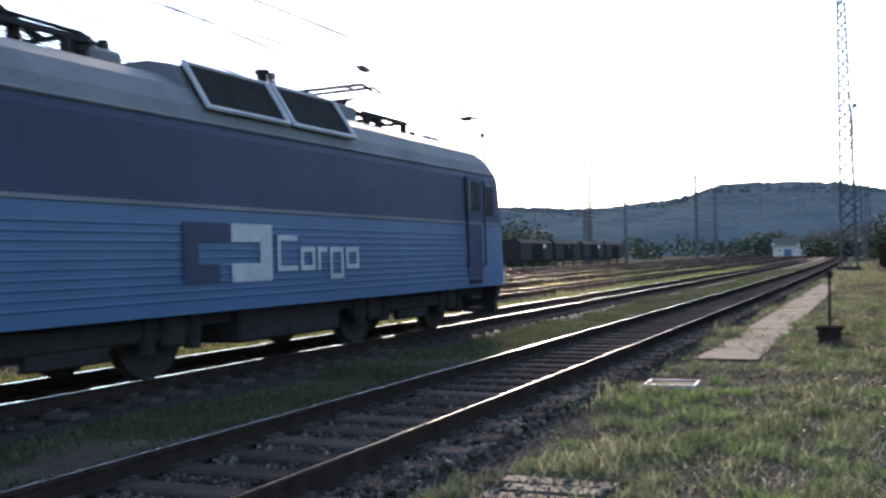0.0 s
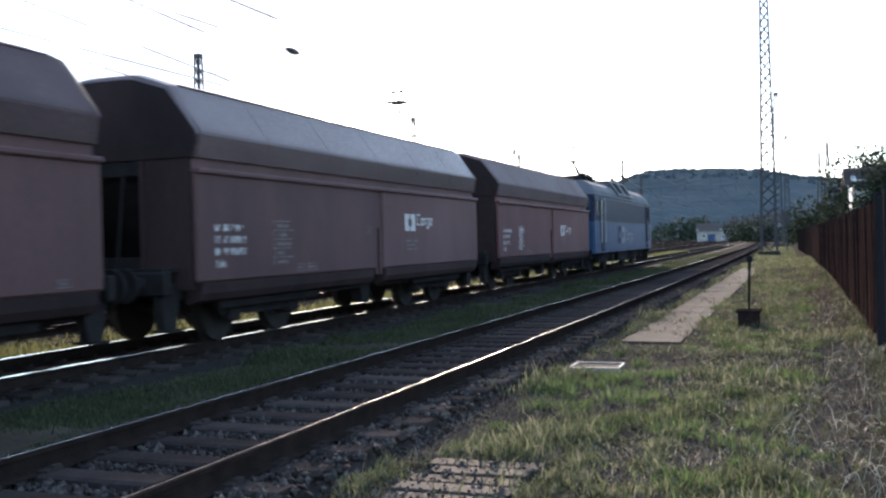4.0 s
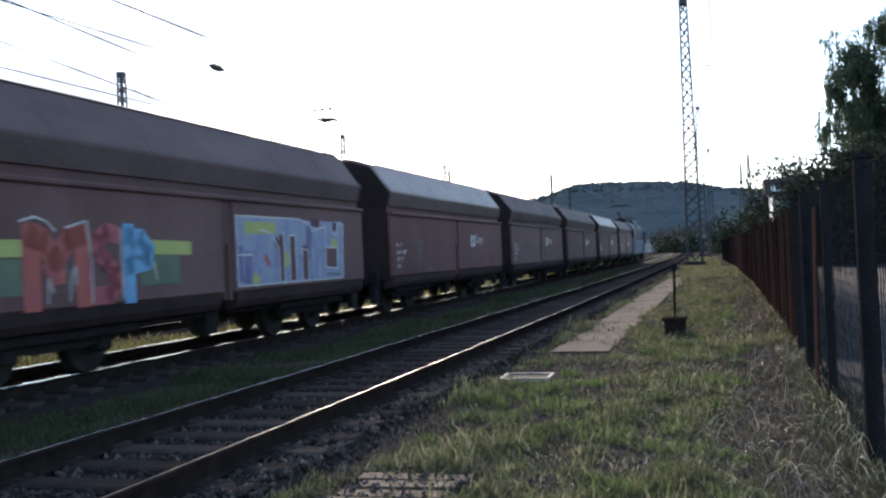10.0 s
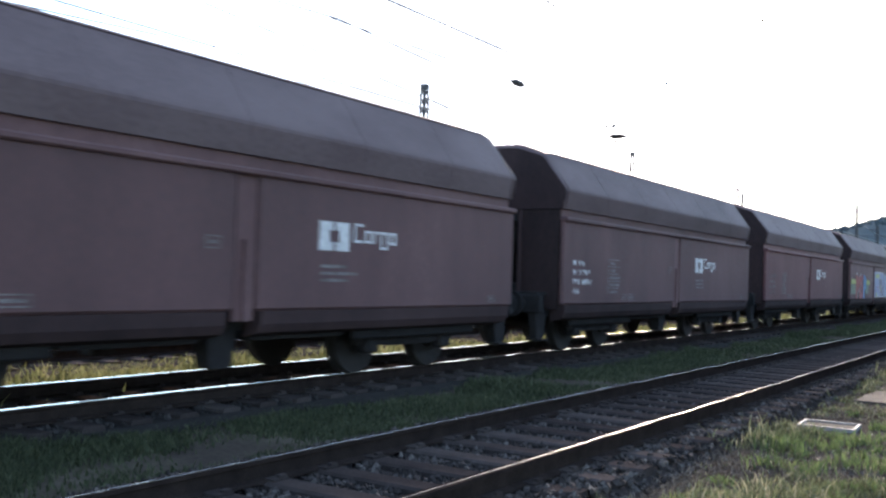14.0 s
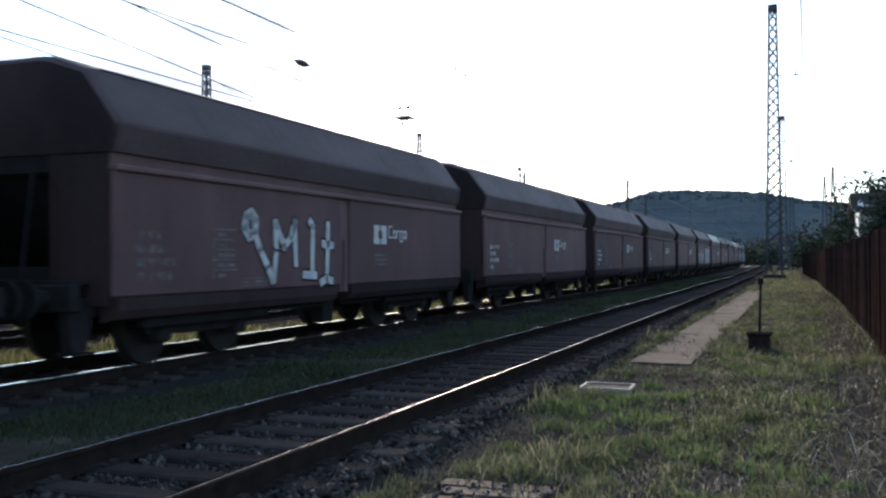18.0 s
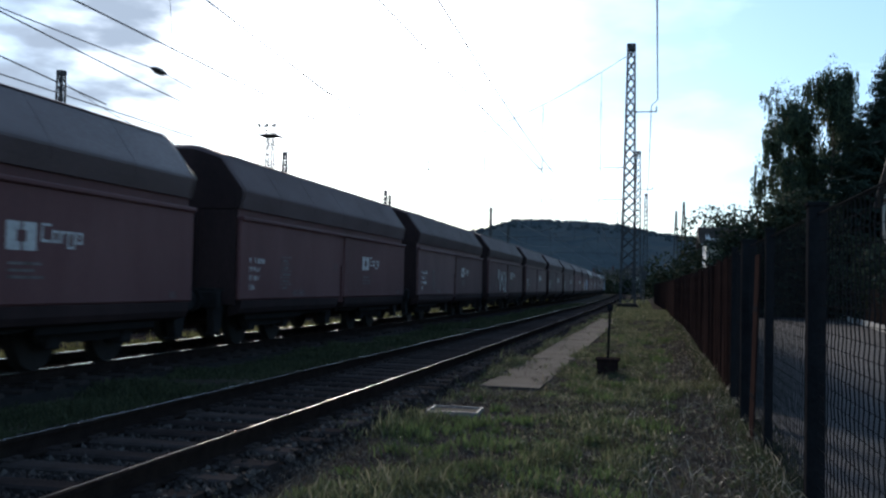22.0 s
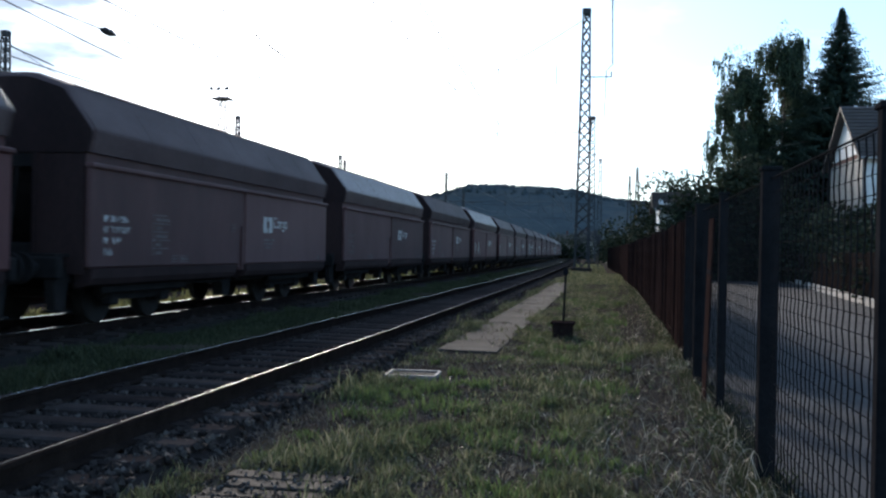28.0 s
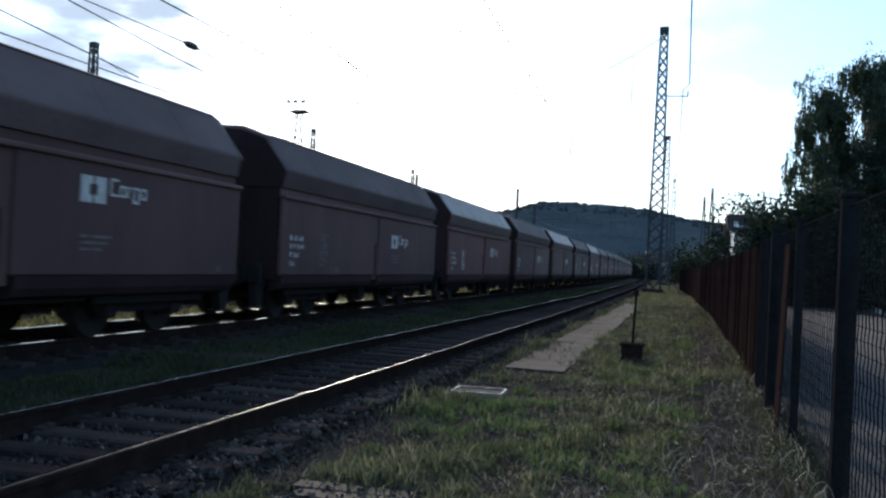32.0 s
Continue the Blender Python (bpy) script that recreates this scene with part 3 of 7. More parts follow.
def make_track(x0, label, near_from=0, near_to=0, far_to=110):
    track = thing("railway_track", label, "railway track", group="parallel yard tracks", kind="structure")
    for side in (-0.7525, 0.7525):
        rail = sweep("rail", [(px, RAIL + pz) for px, pz in RAIL_OUTLINE], x0 + side, TRACK_YS, "rail_side", track, "rust-brown steel rail")
        worn = (0.18 if side > 0 else 0.34) if x0 == NEAR_X else 1.1 if x0 == TRAIN_X else 0.3
        sweep("running_surface", [(px * worn, RAIL + pz) for px, pz in HEAD_OUTLINE], x0 + side, TRACK_YS, ("rail_dull" if side > 0 else "rail_near") if x0 == NEAR_X else "rail_yard" if x0 < -12 else "rail_top", rail, "polished running surface")
    rng = random.Random(int(abs(x0) * 10))
    verts, faces = [], []
    for k in range(int(-12 / SLEEPER_STEP), int(far_to / SLEEPER_STEP)):
        y = k * SLEEPER_STEP + rng.uniform(-0.02, 0.02)
        if near_from <= y <= near_to:
            piece("sleeper", SLEEPER, track, on_track(x0 + rng.uniform(-0.03, 0.03), y, RAIL - 0.212) @ pose(0, 0, 0, 0, 0, rng.uniform(-0.6, 0.6)))
        else:
            b, z = len(verts), RAIL - 0.185
            cx = x0 + bend(y)
            for dx in (-1.25, 1.25):
                for dy in (-0.12, 0.12):
                    verts += [(cx + dx, y + dy, z), (cx + dx, y + dy, z - 0.15)]
            faces += [(b, b + 2, b + 6, b + 4), (b, b + 4, b + 5, b + 1), (b + 2, b + 3, b + 7, b + 6), (b, b + 1, b + 3, b + 2), (b + 4, b + 6, b + 7, b + 5)]
    rest = from_arrays("sleeper_row", verts, faces, "sleeper", track)
    tagged(rest, kind="stuff")
    edge, back = (1.46, -1.78) if x0 == NEAR_X else (1.5, -2.1) if x0 == TRAIN_X else (2.1, -2.1)
    bed = sweep("ballast_bed", [(back, -0.06), (edge, -0.06), (edge - 0.22, RAIL - 0.22), (max(back + 0.3, -1.55), RAIL - 0.22)], x0, TRACK_YS, "dark_bed" if x0 == TRAIN_X else "ballast_bed", None)
    tagged(bed, "dark stone ballast bed under the track", "ballast", kind="structure")
    return track


make_track(NEAR_X, "near railway track with rusty rails on weathered sleepers", 1.0, 60.0, 150)
make_track(TRAIN_X, "second railway track that carries the freight train", 2.0, 40.0, 150)
for tx in (-14.0, -19.0, -24.2, -30.0, -35.5, -41.0):
    make_track(tx, "further yard track with shiny rails in weeds", 0, -1, 90)

# ---- overhead line: masts, headspans, wires ----


def lattice_mast(x, y, height, base=1.15, top=0.55, label="tall dark steel lattice mast of the overhead line"):
    m = thing("lattice_mast", label, "mast", pose(x, y, 0), group="headspan masts")
    corners = [(-1, -1), (1, -1), (1, 1), (-1, 1)]

    def at(c, z):
        s = (base + (top - base) * z / height) / 2
        return Vector((c[0] * s, c[1] * s, z))
    for c in corners:
        bm = bmesh.new()
        rod(bm, at(c, 0), at(c, height), 0.115, 4, 0.09)
        part("leg", bm, "mast", m)
    n = int(height / 0.95)
    for i in range(4):
        a, b = corners[i], corners[(i + 1) % 4]
        bm = bmesh.new()
        for k in range(n):
            z0, z1 = height * k / n, height * (k + 1) / n
            rod(bm, at(a, z0), at(b, z1), 0.042, 4)
            rod(bm, at(b, z0), at(a, z1), 0.042, 4)
        tagged(part("bracing", bm, "mast", m), kind="stuff")
    bm = bmesh.new()
    block(bm, 0, 0, 0.1, base + 0.5, base + 0.5, 0.5, 0.04)
    part("footing", bm, "concrete", m)
    bm = bmesh.new()
    block(bm, 0, 0, height + 0.12, top + 0.16, top + 0.16, 0.5)
    part("cap", bm, "mast", m)
    return m


MASTS = [(-2.35, 78.5), (-3.0, 140.6), (-2.7, 204.0)]
FAR_MASTS = [(-58.9, 85.2), (-58.8, 144.4), (-59.7, 206.0)]
for (x, y), (fx, fy) in zip(MASTS, FAR_MASTS):
    near = lattice_mast(x, y, 20.95)
    bm = bmesh.new()
    block(bm, 1.15, 0, 15.8, 1.9, 0.08, 0.08)
    rod(bm, (2.05, 0, 15.8), (2.05, 0, 16.25), 0.06, 6)
    part("bracket_arm", bm, "mast", near)
    lattice_mast(fx, fy, 21.8)
WIRE_TRACKS = [NEAR_X, TRAIN_X, -14.0, -19.0, -24.2, -30.0]


def wire_path(points, r, name, label, group=""):
    bm = bmesh.new()
    tube(bm, points, r, 4)
    return tagged(part(name, bm, "wire"), label, "wire", group)


for (x, y), (fx, fy) in zip(MASTS, FAR_MASTS):
    span = thing("headspan", "rope headspan with droppers hung between two lattice masts", "overhead line", group="headspans")

    def across(u, y=y, fy=fy):
        return y + (fy - y) * u

    def rope(u, x=x, fx=fx):
        return Vector((x + (fx - x) * u, across(u), 20.6 + 0.6 * u - 9.0 * 4 * u * (1 - u)))
    bm = bmesh.new()
    tube(bm, [rope(k / 24) for k in range(25)], 0.027, 4)
    part("span_rope", bm, "wire", span)
    for z in (11.3, 8.7):
        bm = bmesh.new()
        rod(bm, (x, across(0), z), (fx, across(1), z + 0.5), 0.019, 4)
        part("cross_wire", bm, "wire", span)
        for u in (0.02, 0.31, 0.62, 0.95):
            bm = bmesh.new()
            p = Vector((x + (fx - x) * u, across(u), z + 0.5 * u))
            for k in range(6):
                rod(bm, p + Vector((-0.9 + k * 0.3, 0, 0)), p + Vector((-0.7 + k * 0.3, 0, 0)), 0.04, 6)
            rod(bm, p + Vector((-0.95, 0, 0)), p + Vector((0.95, 0, 0)), 0.03, 5)
            part("strain_insulator", bm, "wire", span)
    for tx in WIRE_TRACKS:
        cx = tx + bend(y)
        u = min(1.0, max(0.0, (cx - x) / (fx - x)))
        top = rope(u)
        bm = bmesh.new()
        rod(bm, top, (cx, across(u), 7.3), 0.015, 4)
        part("dropper", bm, "wire", span)
        for z in (min(top.z - 0.7, 16.0), 11.7):
            bm = bmesh.new()
            rod(bm, (cx, across(u), z - 0.75), (cx, across(u), z + 0.75), 0.036, 6)
            part("hanging_insulator", bm, "wire", span)
        bm = bmesh.new()
        side = 1 if int(abs(tx)) % 2 else -1
        tube(bm, [(cx, across(u), 8.7), (cx + side * 1.6, across(u), 6.6), (cx, across(u), 6.1)], 0.026, 4)
        part("registration_arm", bm, "wire", span)

SUPPORTS = [-45.0, 16.5, 78.5, 140.6, 204.0, 268.0, 330.0]
for tx in WIRE_TRACKS:
    line = thing("catenary", "contact wire hung from a sagging carrying cable", "overhead line", group="overhead wires")
    contact = [(tx + bend(y), y, 5.94) for y in range(-45, 331, 12)]
    bm = bmesh.new()
    tube(bm, contact, 0.016, 4)
    part("contact_wire", bm, "wire", line)
    bm = bmesh.new()
    carry = []
    for a, b in zip(SUPPORTS, SUPPORTS[1:]):
        for k in range(8):
            s = k / 8
            y = a + (b - a) * s
            carry.append((tx + bend(y) - 0.15, y, 7.45 - 0.95 * 4 * s * (1 - s)))
    tube(bm, carry, 0.019, 4)
    part("carrying_cable", bm, "wire", line)
    bm = bmesh.new()
    for x, y, z in carry[::2]:
        rod(bm, (x, y, z), (x + 0.15, y, 5.94), 0.006, 3)
    tagged(part("hanger", bm, "wire", line), kind="stuff")
# strain insulator body in the third track's carrying cable
bm = bmesh.new()
for k, r in enumerate((0.04, 0.08, 0.11, 0.11, 0.08, 0.04)):
    rod(bm, (-14.42, 25.1 + k * 0.14, 7.66), (-14.42, 25.24 + k * 0.14, 7.66), r, 8)
rod(bm, (-14.42, 16.5, 7.5), (-14.42, 25.1, 7.66), 0.016, 5)
rod(bm, (-14.42, 25.9, 7.66), (-14.42, 50.0, 6.3), 0.014, 5)
tagged(part("section_insulator", bm, "wire"), "dark spindle-shaped insulator in an overhead cable", "insulator")
wire_path([(-16.5, 10.5, 7.9), (-14.2, 22.5, 6.1)], 0.018, "stay_wire", "slanting stay wire between two overhead cables")
wire_path([(-11.5, 11.0, 9.5), (-9.2, 26.0, 6.9)], 0.016, "stay_wire", "slanting stay wire between two overhead cables")
# feeder line on the brackets
feed = [(-0.2, y, 16.3 - 1.2 * math.sin(math.pi * ((y - 16.5) / 62.0 % 1.0))) for y in range(-45, 79, 4)]
feed += [(-0.7 - 0.95 * (y - 78.5) / 62.1, y, 16.3 - 1.2 * math.sin(math.pi * ((y - 78.5) / 62.1 % 1.0))) for y in np.arange(78.5, 203, 6.2)]
wire_path(feed, 0.042, "feeder_cable", "black feeder cable strung along the mast brackets")


def light_tower(x, y, h):
    m = thing("light_tower", "lattice floodlight tower with a railed lamp platform", "light tower", pose(x, y, 0))
    s = 0.75
    for cx in (-s, s):
        for cy in (-s, s):
            bm = bmesh.new()
            rod(bm, (cx, cy, 0), (cx * 0.6, cy * 0.6, h - 2.2), 0.12, 4)
            part("leg", bm, "mast", m)
    bm = bmesh.new()
    n = 22
    for k in range(n):
        z0, z1 = (h - 2.2) * k / n, (h - 2.2) * (k + 1) / n
        a, b = s * (1 - 0.4 * k / n), s * (1 - 0.4 * (k + 1) / n)
        for p, q in (((-1, -1), (1, -1)), ((1, -1), (1, 1)), ((1, 1), (-1, 1)), ((-1, 1), (-1, -1))):
            rod(bm, (p[0] * a, p[1] * a, z0), (q[0] * b, q[1] * b, z1), 0.05, 3)
    tagged(part("bracing", bm, "mast", m), kind="stuff")
    bm = bmesh.new()
    block(bm, 0, 0, h - 2.1, 3.2, 3.2, 0.18)
    part("platform", bm, "mast", m)
    for z in (h - 1.4, h - 0.8):
        for a, b in (((-1.6, -1.6), (1.6, -1.6)), ((1.6, -1.6), (1.6, 1.6)), ((1.6, 1.6), (-1.6, 1.6)), ((-1.6, 1.6), (-1.6, -1.6))):
            bm = bmesh.new()
            rod(bm, (*a, z), (*b, z), 0.05, 4)
            part("railing_bar", bm, "mast", m)
    for a in ((-1.6, -1.6), (1.6, -1.6), (1.6, 1.6), (-1.6, 1.6), (0, -1.6), (0, 1.6)):
        bm = bmesh.new()
        rod(bm, (*a, h - 2.1), (*a, h - 0.7), 0.05, 4)
        part("railing_post", bm, "mast", m)
    for k in range(5):
        bm = bmesh.new()
        block(bm, -1.4 + k * 0.7, -1.5 + (k % 2) * 0.8, h - 0.5, 0.42, 0.3, 0.45, 0.04)
        part("floodlight", bm, "mast", m)


light_tower(-63.7, 149.8, 27.8)
for x, y, h in ((-42.0, 170.0, 12.7), (-29.5, 170.0, 15.5), (-49.0, 172.0, 17.9), (-26.6, 172.0, 12.0)):
    bm = bmesh.new()
    rod(bm, (x, y, 0), (x, y, h), 0.36, 6, 0.26)
    pole = tagged(part("line_pole", bm, "mast"), "slender dark yard pole", "pole", "yard poles")
    bm = bmesh.new()
    rod(bm, (x - 1.2, y, h - 0.6), (x + 0.4, y, h - 0.6), 0.05, 4)
    part("cross_arm", bm, "mast", pole)
for x, y, h in ((3.9, 232.0, 20.0), (5.0, 206.0, 19.8)):
    m = thing("a_frame_mast", "thin two-legged mast beyond the yard", "mast", pose(x, y, 0), group="two-legged masts")
    for s in (-1, 1):
        bm = bmesh.new()
        rod(bm, (s * 0.75, 0, 0), (s * 0.08, 0, h), 0.16, 4)
        part("leg", bm, "mast", m)
    bm = bmesh.new()
    for k in range(4):
        z = h * (k + 1) / 5
        w = 0.75 + (0.08 - 0.75) * z / h
        rod(bm, (-w, 0, z), (w, 0, z), 0.05, 4)
    part("rungs", bm, "mast", m)

# ---- beside the near track: walkway, chamber cover, marker ----
walkway = thing("walkway", "row of worn concrete trough slabs sunk in the grass", "walkway", kind="structure")
bm = bmesh.new()
block(bm, 0, 0, 0.0, 0.92, 0.993, 0.12, 0.008)
slab_mesh = bpy.data.meshes.new("slab")
bm.to_mesh(slab_mesh)
bm.free()
slab_mesh.materials.append(MAT["concrete"])
rng = random.Random(5)
for k in range(34):
    y = 15.1 + k
    piece("slab", slab_mesh, walkway, pose(-2.14 + bend(y) + rng.uniform(-0.015, 0.015), y, -0.03 + rng.uniform(-0.005, 0.005), rng.uniform(-0.25, 0.25), rng.uniform(-0.5, 0.5), rng.uniform(-0.7, 0.7)))

cover = thing("chamber_cover", "grey concrete chamber cover in a pale worn frame", "manhole cover", pose(-2.39, 11.66, -0.055, 0, 0, 2.5))
bm = bmesh.new()
for a, b, c, d in ((0, -0.265, 0.64, 0.035), (0, 0.265, 0.64, 0.035), (-0.3025, 0, 0.035, 0.495), (0.3025, 0, 0.035, 0.495)):
    block(bm, a, b, 0.045, c, d, 0.1, 0.006)
part("frame", bm, "lid", cover, "pale worn frame")
bm = bmesh.new()
block(bm, 0, 0, 0.03, 0.565, 0.49, 0.09, 0.008)
part("lid", bm, "concrete", cover, "dull grey lid")
bm = bmesh.new()
block(bm, 0, 0, -0.03, 0.8, 0.68, 0.06, 0.01)
part("surround", bm, "concrete", cover)

marker = thing("marker_post", "thin iron rod with a small head standing in a dark footing", "marker post", pose(-0.83, 17.6, 0))
bm = bmesh.new()
prism(bm, [(-0.17, -0.05), (0.17, -0.05), (0.19, 0.28), (-0.19, 0.28)], -0.17, 0.17)
block(bm, 0, 0, 0.29, 0.44, 0.4, 0.05, 0.01)
part("footing", bm, "rust", marker, "rusty footing box")
bm = bmesh.new()
rod(bm, (0, 0, 0.28), (0.03, 0, 1.2), 0.022, 8)
part("rod", bm, "fence_dark", marker)
bm = bmesh.new()
block(bm, 0.03, 0, 1.22, 0.1, 0.06, 0.12, 0.02)
part("head", bm, "fence_dark", marker)

# old plank crossing strewn with gravel
crossing = thing("plank_crossing", "worn grey planks of a foot crossing strewn with gravel", "planks", kind="structure")
for k in range(7):
    bm = bmesh.new()
    block(bm, 0, 0, 0, 0.82 - 0.05 * (k % 3), 0.2, 0.07, 0.01)
    ob = part("plank", bm, "wood", crossing)
    ob.matrix_local = pose(-2.05 + 0.03 * (k % 2), 4.55 + k * 0.24, 0.03 + 0.006 * (k % 2), 0, 0.5 - (k % 3) * 0.5, rng.uniform(-2, 2))

# small signals and relay boxes far along the verge
for x, y, h in ((-1.3, 96.0, 3.2), (-1.9, 118.0, 4.2)):
    s = thing("dwarf_signal", "small dark signal on a post beside the track", "signal", pose(x, y, 0), group="signals")
    bm = bmesh.new()
    rod(bm, (0, 0, 0), (0, 0, h), 0.07, 6)
    part("post", bm, "mast", s)
    bm = bmesh.new()
    block(bm, 0, -0.05, h - 0.3, 0.4, 0.25, 0.9, 0.04)
    part("head", bm, "mast", s)

# ---- fence along the verge ----
FENCE_X = 1.09


def fence_x(y):
    return FENCE_X + (0.006 * y - y * y / 5200) * min(1.0, max(0.0, y / 20))


MESH_POSTS = [-1.6, 1.3, 3.95, 6.85, 9.65, 11.9, 14.05]
mesh_fence = thing("mesh_fence", "dark welded-mesh fence panels between square steel posts", "fence")
for k, y in enumerate(MESH_POSTS):
    bm = bmesh.new()
    w = {3: 0.12, 5: 0.16}.get(k, 0.08)
    block(bm, FENCE_X, y, 1.07, w, w, 2.2, 0.008)
    block(bm, FENCE_X, y, 2.18, w + 0.02, w + 0.02, 0.03, 0.005)
    part("post", bm, "fence_dark", mesh_fence)
for a, b in zip(MESH_POSTS, MESH_POSTS[1:]):
    verts, faces = [], []

    def bar(p, q, r):
        p, q = Vector(p), Vector(q)
        d = (q - p).normalized()
        u = d.orthogonal().normalized() * r
        v = d.cross(u).normalized() * r
        k = len(verts)
        for c in (p, q):
            verts.extend([tuple(c + u), tuple(c + v), tuple(c - u), tuple(c - v)])
        for i in range(4):
            faces.append((k + i, k + (i + 1) % 4, k + 4 + (i + 1) % 4, k + 4 + i))
    n = int((b - a) / 0.118)
    jit = random.Random(int(a * 10))
    for i in range(1, n):
        y = a + (b - a) * i / n
        prev = (FENCE_X + jit.uniform(-0.004, 0.004), y, 0.04)
        for s in range(1, 25):
            # the wires are crimped where they pass the cross wires
            nxt = (FENCE_X + (0.003 if s % 2 else -0.003) + jit.uniform(-0.002, 0.002), y + jit.uniform(-0.001, 0.001), 0.04 + s * 0.0858)
            bar(prev, nxt, 0.0048)
            prev = nxt
    for s in range(25):
        z = 0.04 + s * 0.0858
        bar((FENCE_X + 0.006, a, z), (FENCE_X + 0.006, b, z), 0.0027)
    panel = from_arrays("mesh_panel", verts, faces, "fence_dark", mesh_fence)
    tagged(panel, "dense dark welded wire mesh", kind="stuff")
    bm = bmesh.new()
    block(bm, FENCE_X, (a + b) / 2, 2.112, 0.011, b - a, 0.011, 0.002)
    part("top_rail", bm, "fence_dark", mesh_fence)
    bm = bmesh.new()
    block(bm, FENCE_X, (a + b) / 2, 0.02, 0.05, b - a, 0.08, 0.004)
    part("bottom_rail", bm, "fence_dark", mesh_fence)

loose = thing("loose_board", "rusty metal sheet leaning against the mesh fence", "metal sheet")
bm = bmesh.new()
block(bm, 0, 0, 0.98, 0.02, 0.42, 1.96, 0.004)
sheet = part("sheet", bm, "rust", loose)
sheet.matrix_local = pose(FENCE_X - 0.09, 10.35, 0.0, 0, 1.5, 0)
for z in (0.5, 1.4):
    bm = bmesh.new()
    block(bm, 0.0, 0, z, 0.03, 0.4, 0.05, 0.004)
    part("batten", bm, "fence_dark", sheet)
board_fence = thing("board_fence", "rust-brown steel slat fence leading along the railway verge", "fence")
bm = bmesh.new()
block(bm, 0, 0, 1.04, 0.03, 0.15, 2.1, 0.006)
slat_mesh = bpy.data.meshes.new("slat")
bm.to_mesh(slat_mesh)
bm.free()
slat_mesh.materials.append(MAT["rust"])
rng = random.Random(11)
y = 14.2
rest_v, rest_f = [], []
while y < 105:
    if y < 52:
        piece("slat", slat_mesh, board_fence, pose(fence_x(y) + rng.uniform(-0.012, 0.012), y, rng.choice((-0.05, -0.02, 0.0, 0.03, -0.12)) + rng.uniform(-0.03, 0.03), rng.gauss(0, 0.7), rng.uniform(-0.8, 0.8), rng.uniform(-2, 2)))
    else:
        k, cx, h = len(rest_v), fence_x(y), 2.08 + rng.uniform(-0.05, 0.05)
        rest_v += [(cx - 0.02, y - 0.075, 0), (cx - 0.02, y + 0.075, 0), (cx - 0.02, y + 0.075, h), (cx - 0.02, y - 0.075, h), (cx + 0.02, y - 0.075, 0), (cx + 0.02, y + 0.075, 0), (cx + 0.02, y + 0.075, h), (cx + 0.02, y - 0.075, h)]
        rest_f += [(k, k + 1, k + 2, k + 3), (k + 4, k + 7, k + 6, k + 5), (k, k + 3, k + 7, k + 4), (k + 1, k + 5, k + 6, k + 2), (k + 3, k + 2, k + 6, k + 7)]
    y += 0.158 + (0.0 if rng.random() < 0.96 else 0.06)
tagged(from_arrays("far_slats", rest_v, rest_f, "rust", board_fence), kind="stuff")
for k in range(35):
    y = 14.2 + k * 2.6
    bm = bmesh.new()
    block(bm, fence_x(y) + 0.06, y, 1.05, 0.07, 0.07, 2.12, 0.006)
    part("post", bm, "fence_dark", board_fence)
    for z in (0.45, 1.7):
        bm = bmesh.new()
        a, b = Vector((fence_x(y) + 0.035, y, z)), Vector((fence_x(y + 2.6) + 0.035, y + 2.6, z))
        rod(bm, a, b, 0.025, 4)
        part("rail", bm, "rust", board_fence)

# ---- road, plinth, house and gardens behind the fence ----


def edge_x(y):
    return 5.3 + 0.087 * y


verts, faces = [], []
ys = list(np.arange(-30, 61, 5.0))
for i, y in enumerate(ys):
    verts += [(FENCE_X + 0.14 + (bend(y) if y > 0 else 0), y, 0.045), (edge_x(y), y, 0.045)]
    if i:
        faces.append((2 * i - 2, 2 * i - 1, 2 * i + 1, 2 * i))
road = from_arrays("road", verts, faces, "asphalt")
tagged(road, "grey asphalt lane beyond the fence", "road", kind="structure")

plinth = thing("plinth_wall", "low pale concrete plinth with dark pickets along the lane", "garden wall")
for k in range(12):
    y0 = 3 + k * 5.0
    bm = bmesh.new()
    m = pose(edge_x(y0 + 2.5) + 0.15, y0 + 2.5, 0.14, 0, 0, -math.degrees(math.atan(0.087)))
    block(bm, 0, 0, 0, 0.28, 4.98, 0.32, 0.015, m)
    part("plinth_block", bm, "kerb", plinth, "pale concrete block")
rng = random.Random(3)
bm = bmesh.new()
block(bm, 0, 0, 0.75, 0.03, 0.09, 1.5, 0.006)
picket_mesh = bpy.data.meshes.new("picket")
bm.to_mesh(picket_mesh)
bm.free()
picket_mesh.materials.append(MAT["wood_dark"])
for k in range(270):
    y = 14 + k * 0.19
    piece("picket", picket_mesh, plinth, pose(edge_x(y) + 0.15, y, 0.28 + rng.uniform(-0.03, 0.03), rng.uniform(-1, 1), 0, 0))
for k in range(12):
    y = 14 + k * 4.5
    for z in (0.75, 1.6):
        bm = bmesh.new()
        rod(bm, (edge_x(y) + 0.19, y, z), (edge_x(y + 4.5) + 0.19, y + 4.5, z), 0.035, 4)
        part("picket_rail", bm, "wood_dark", plinth)


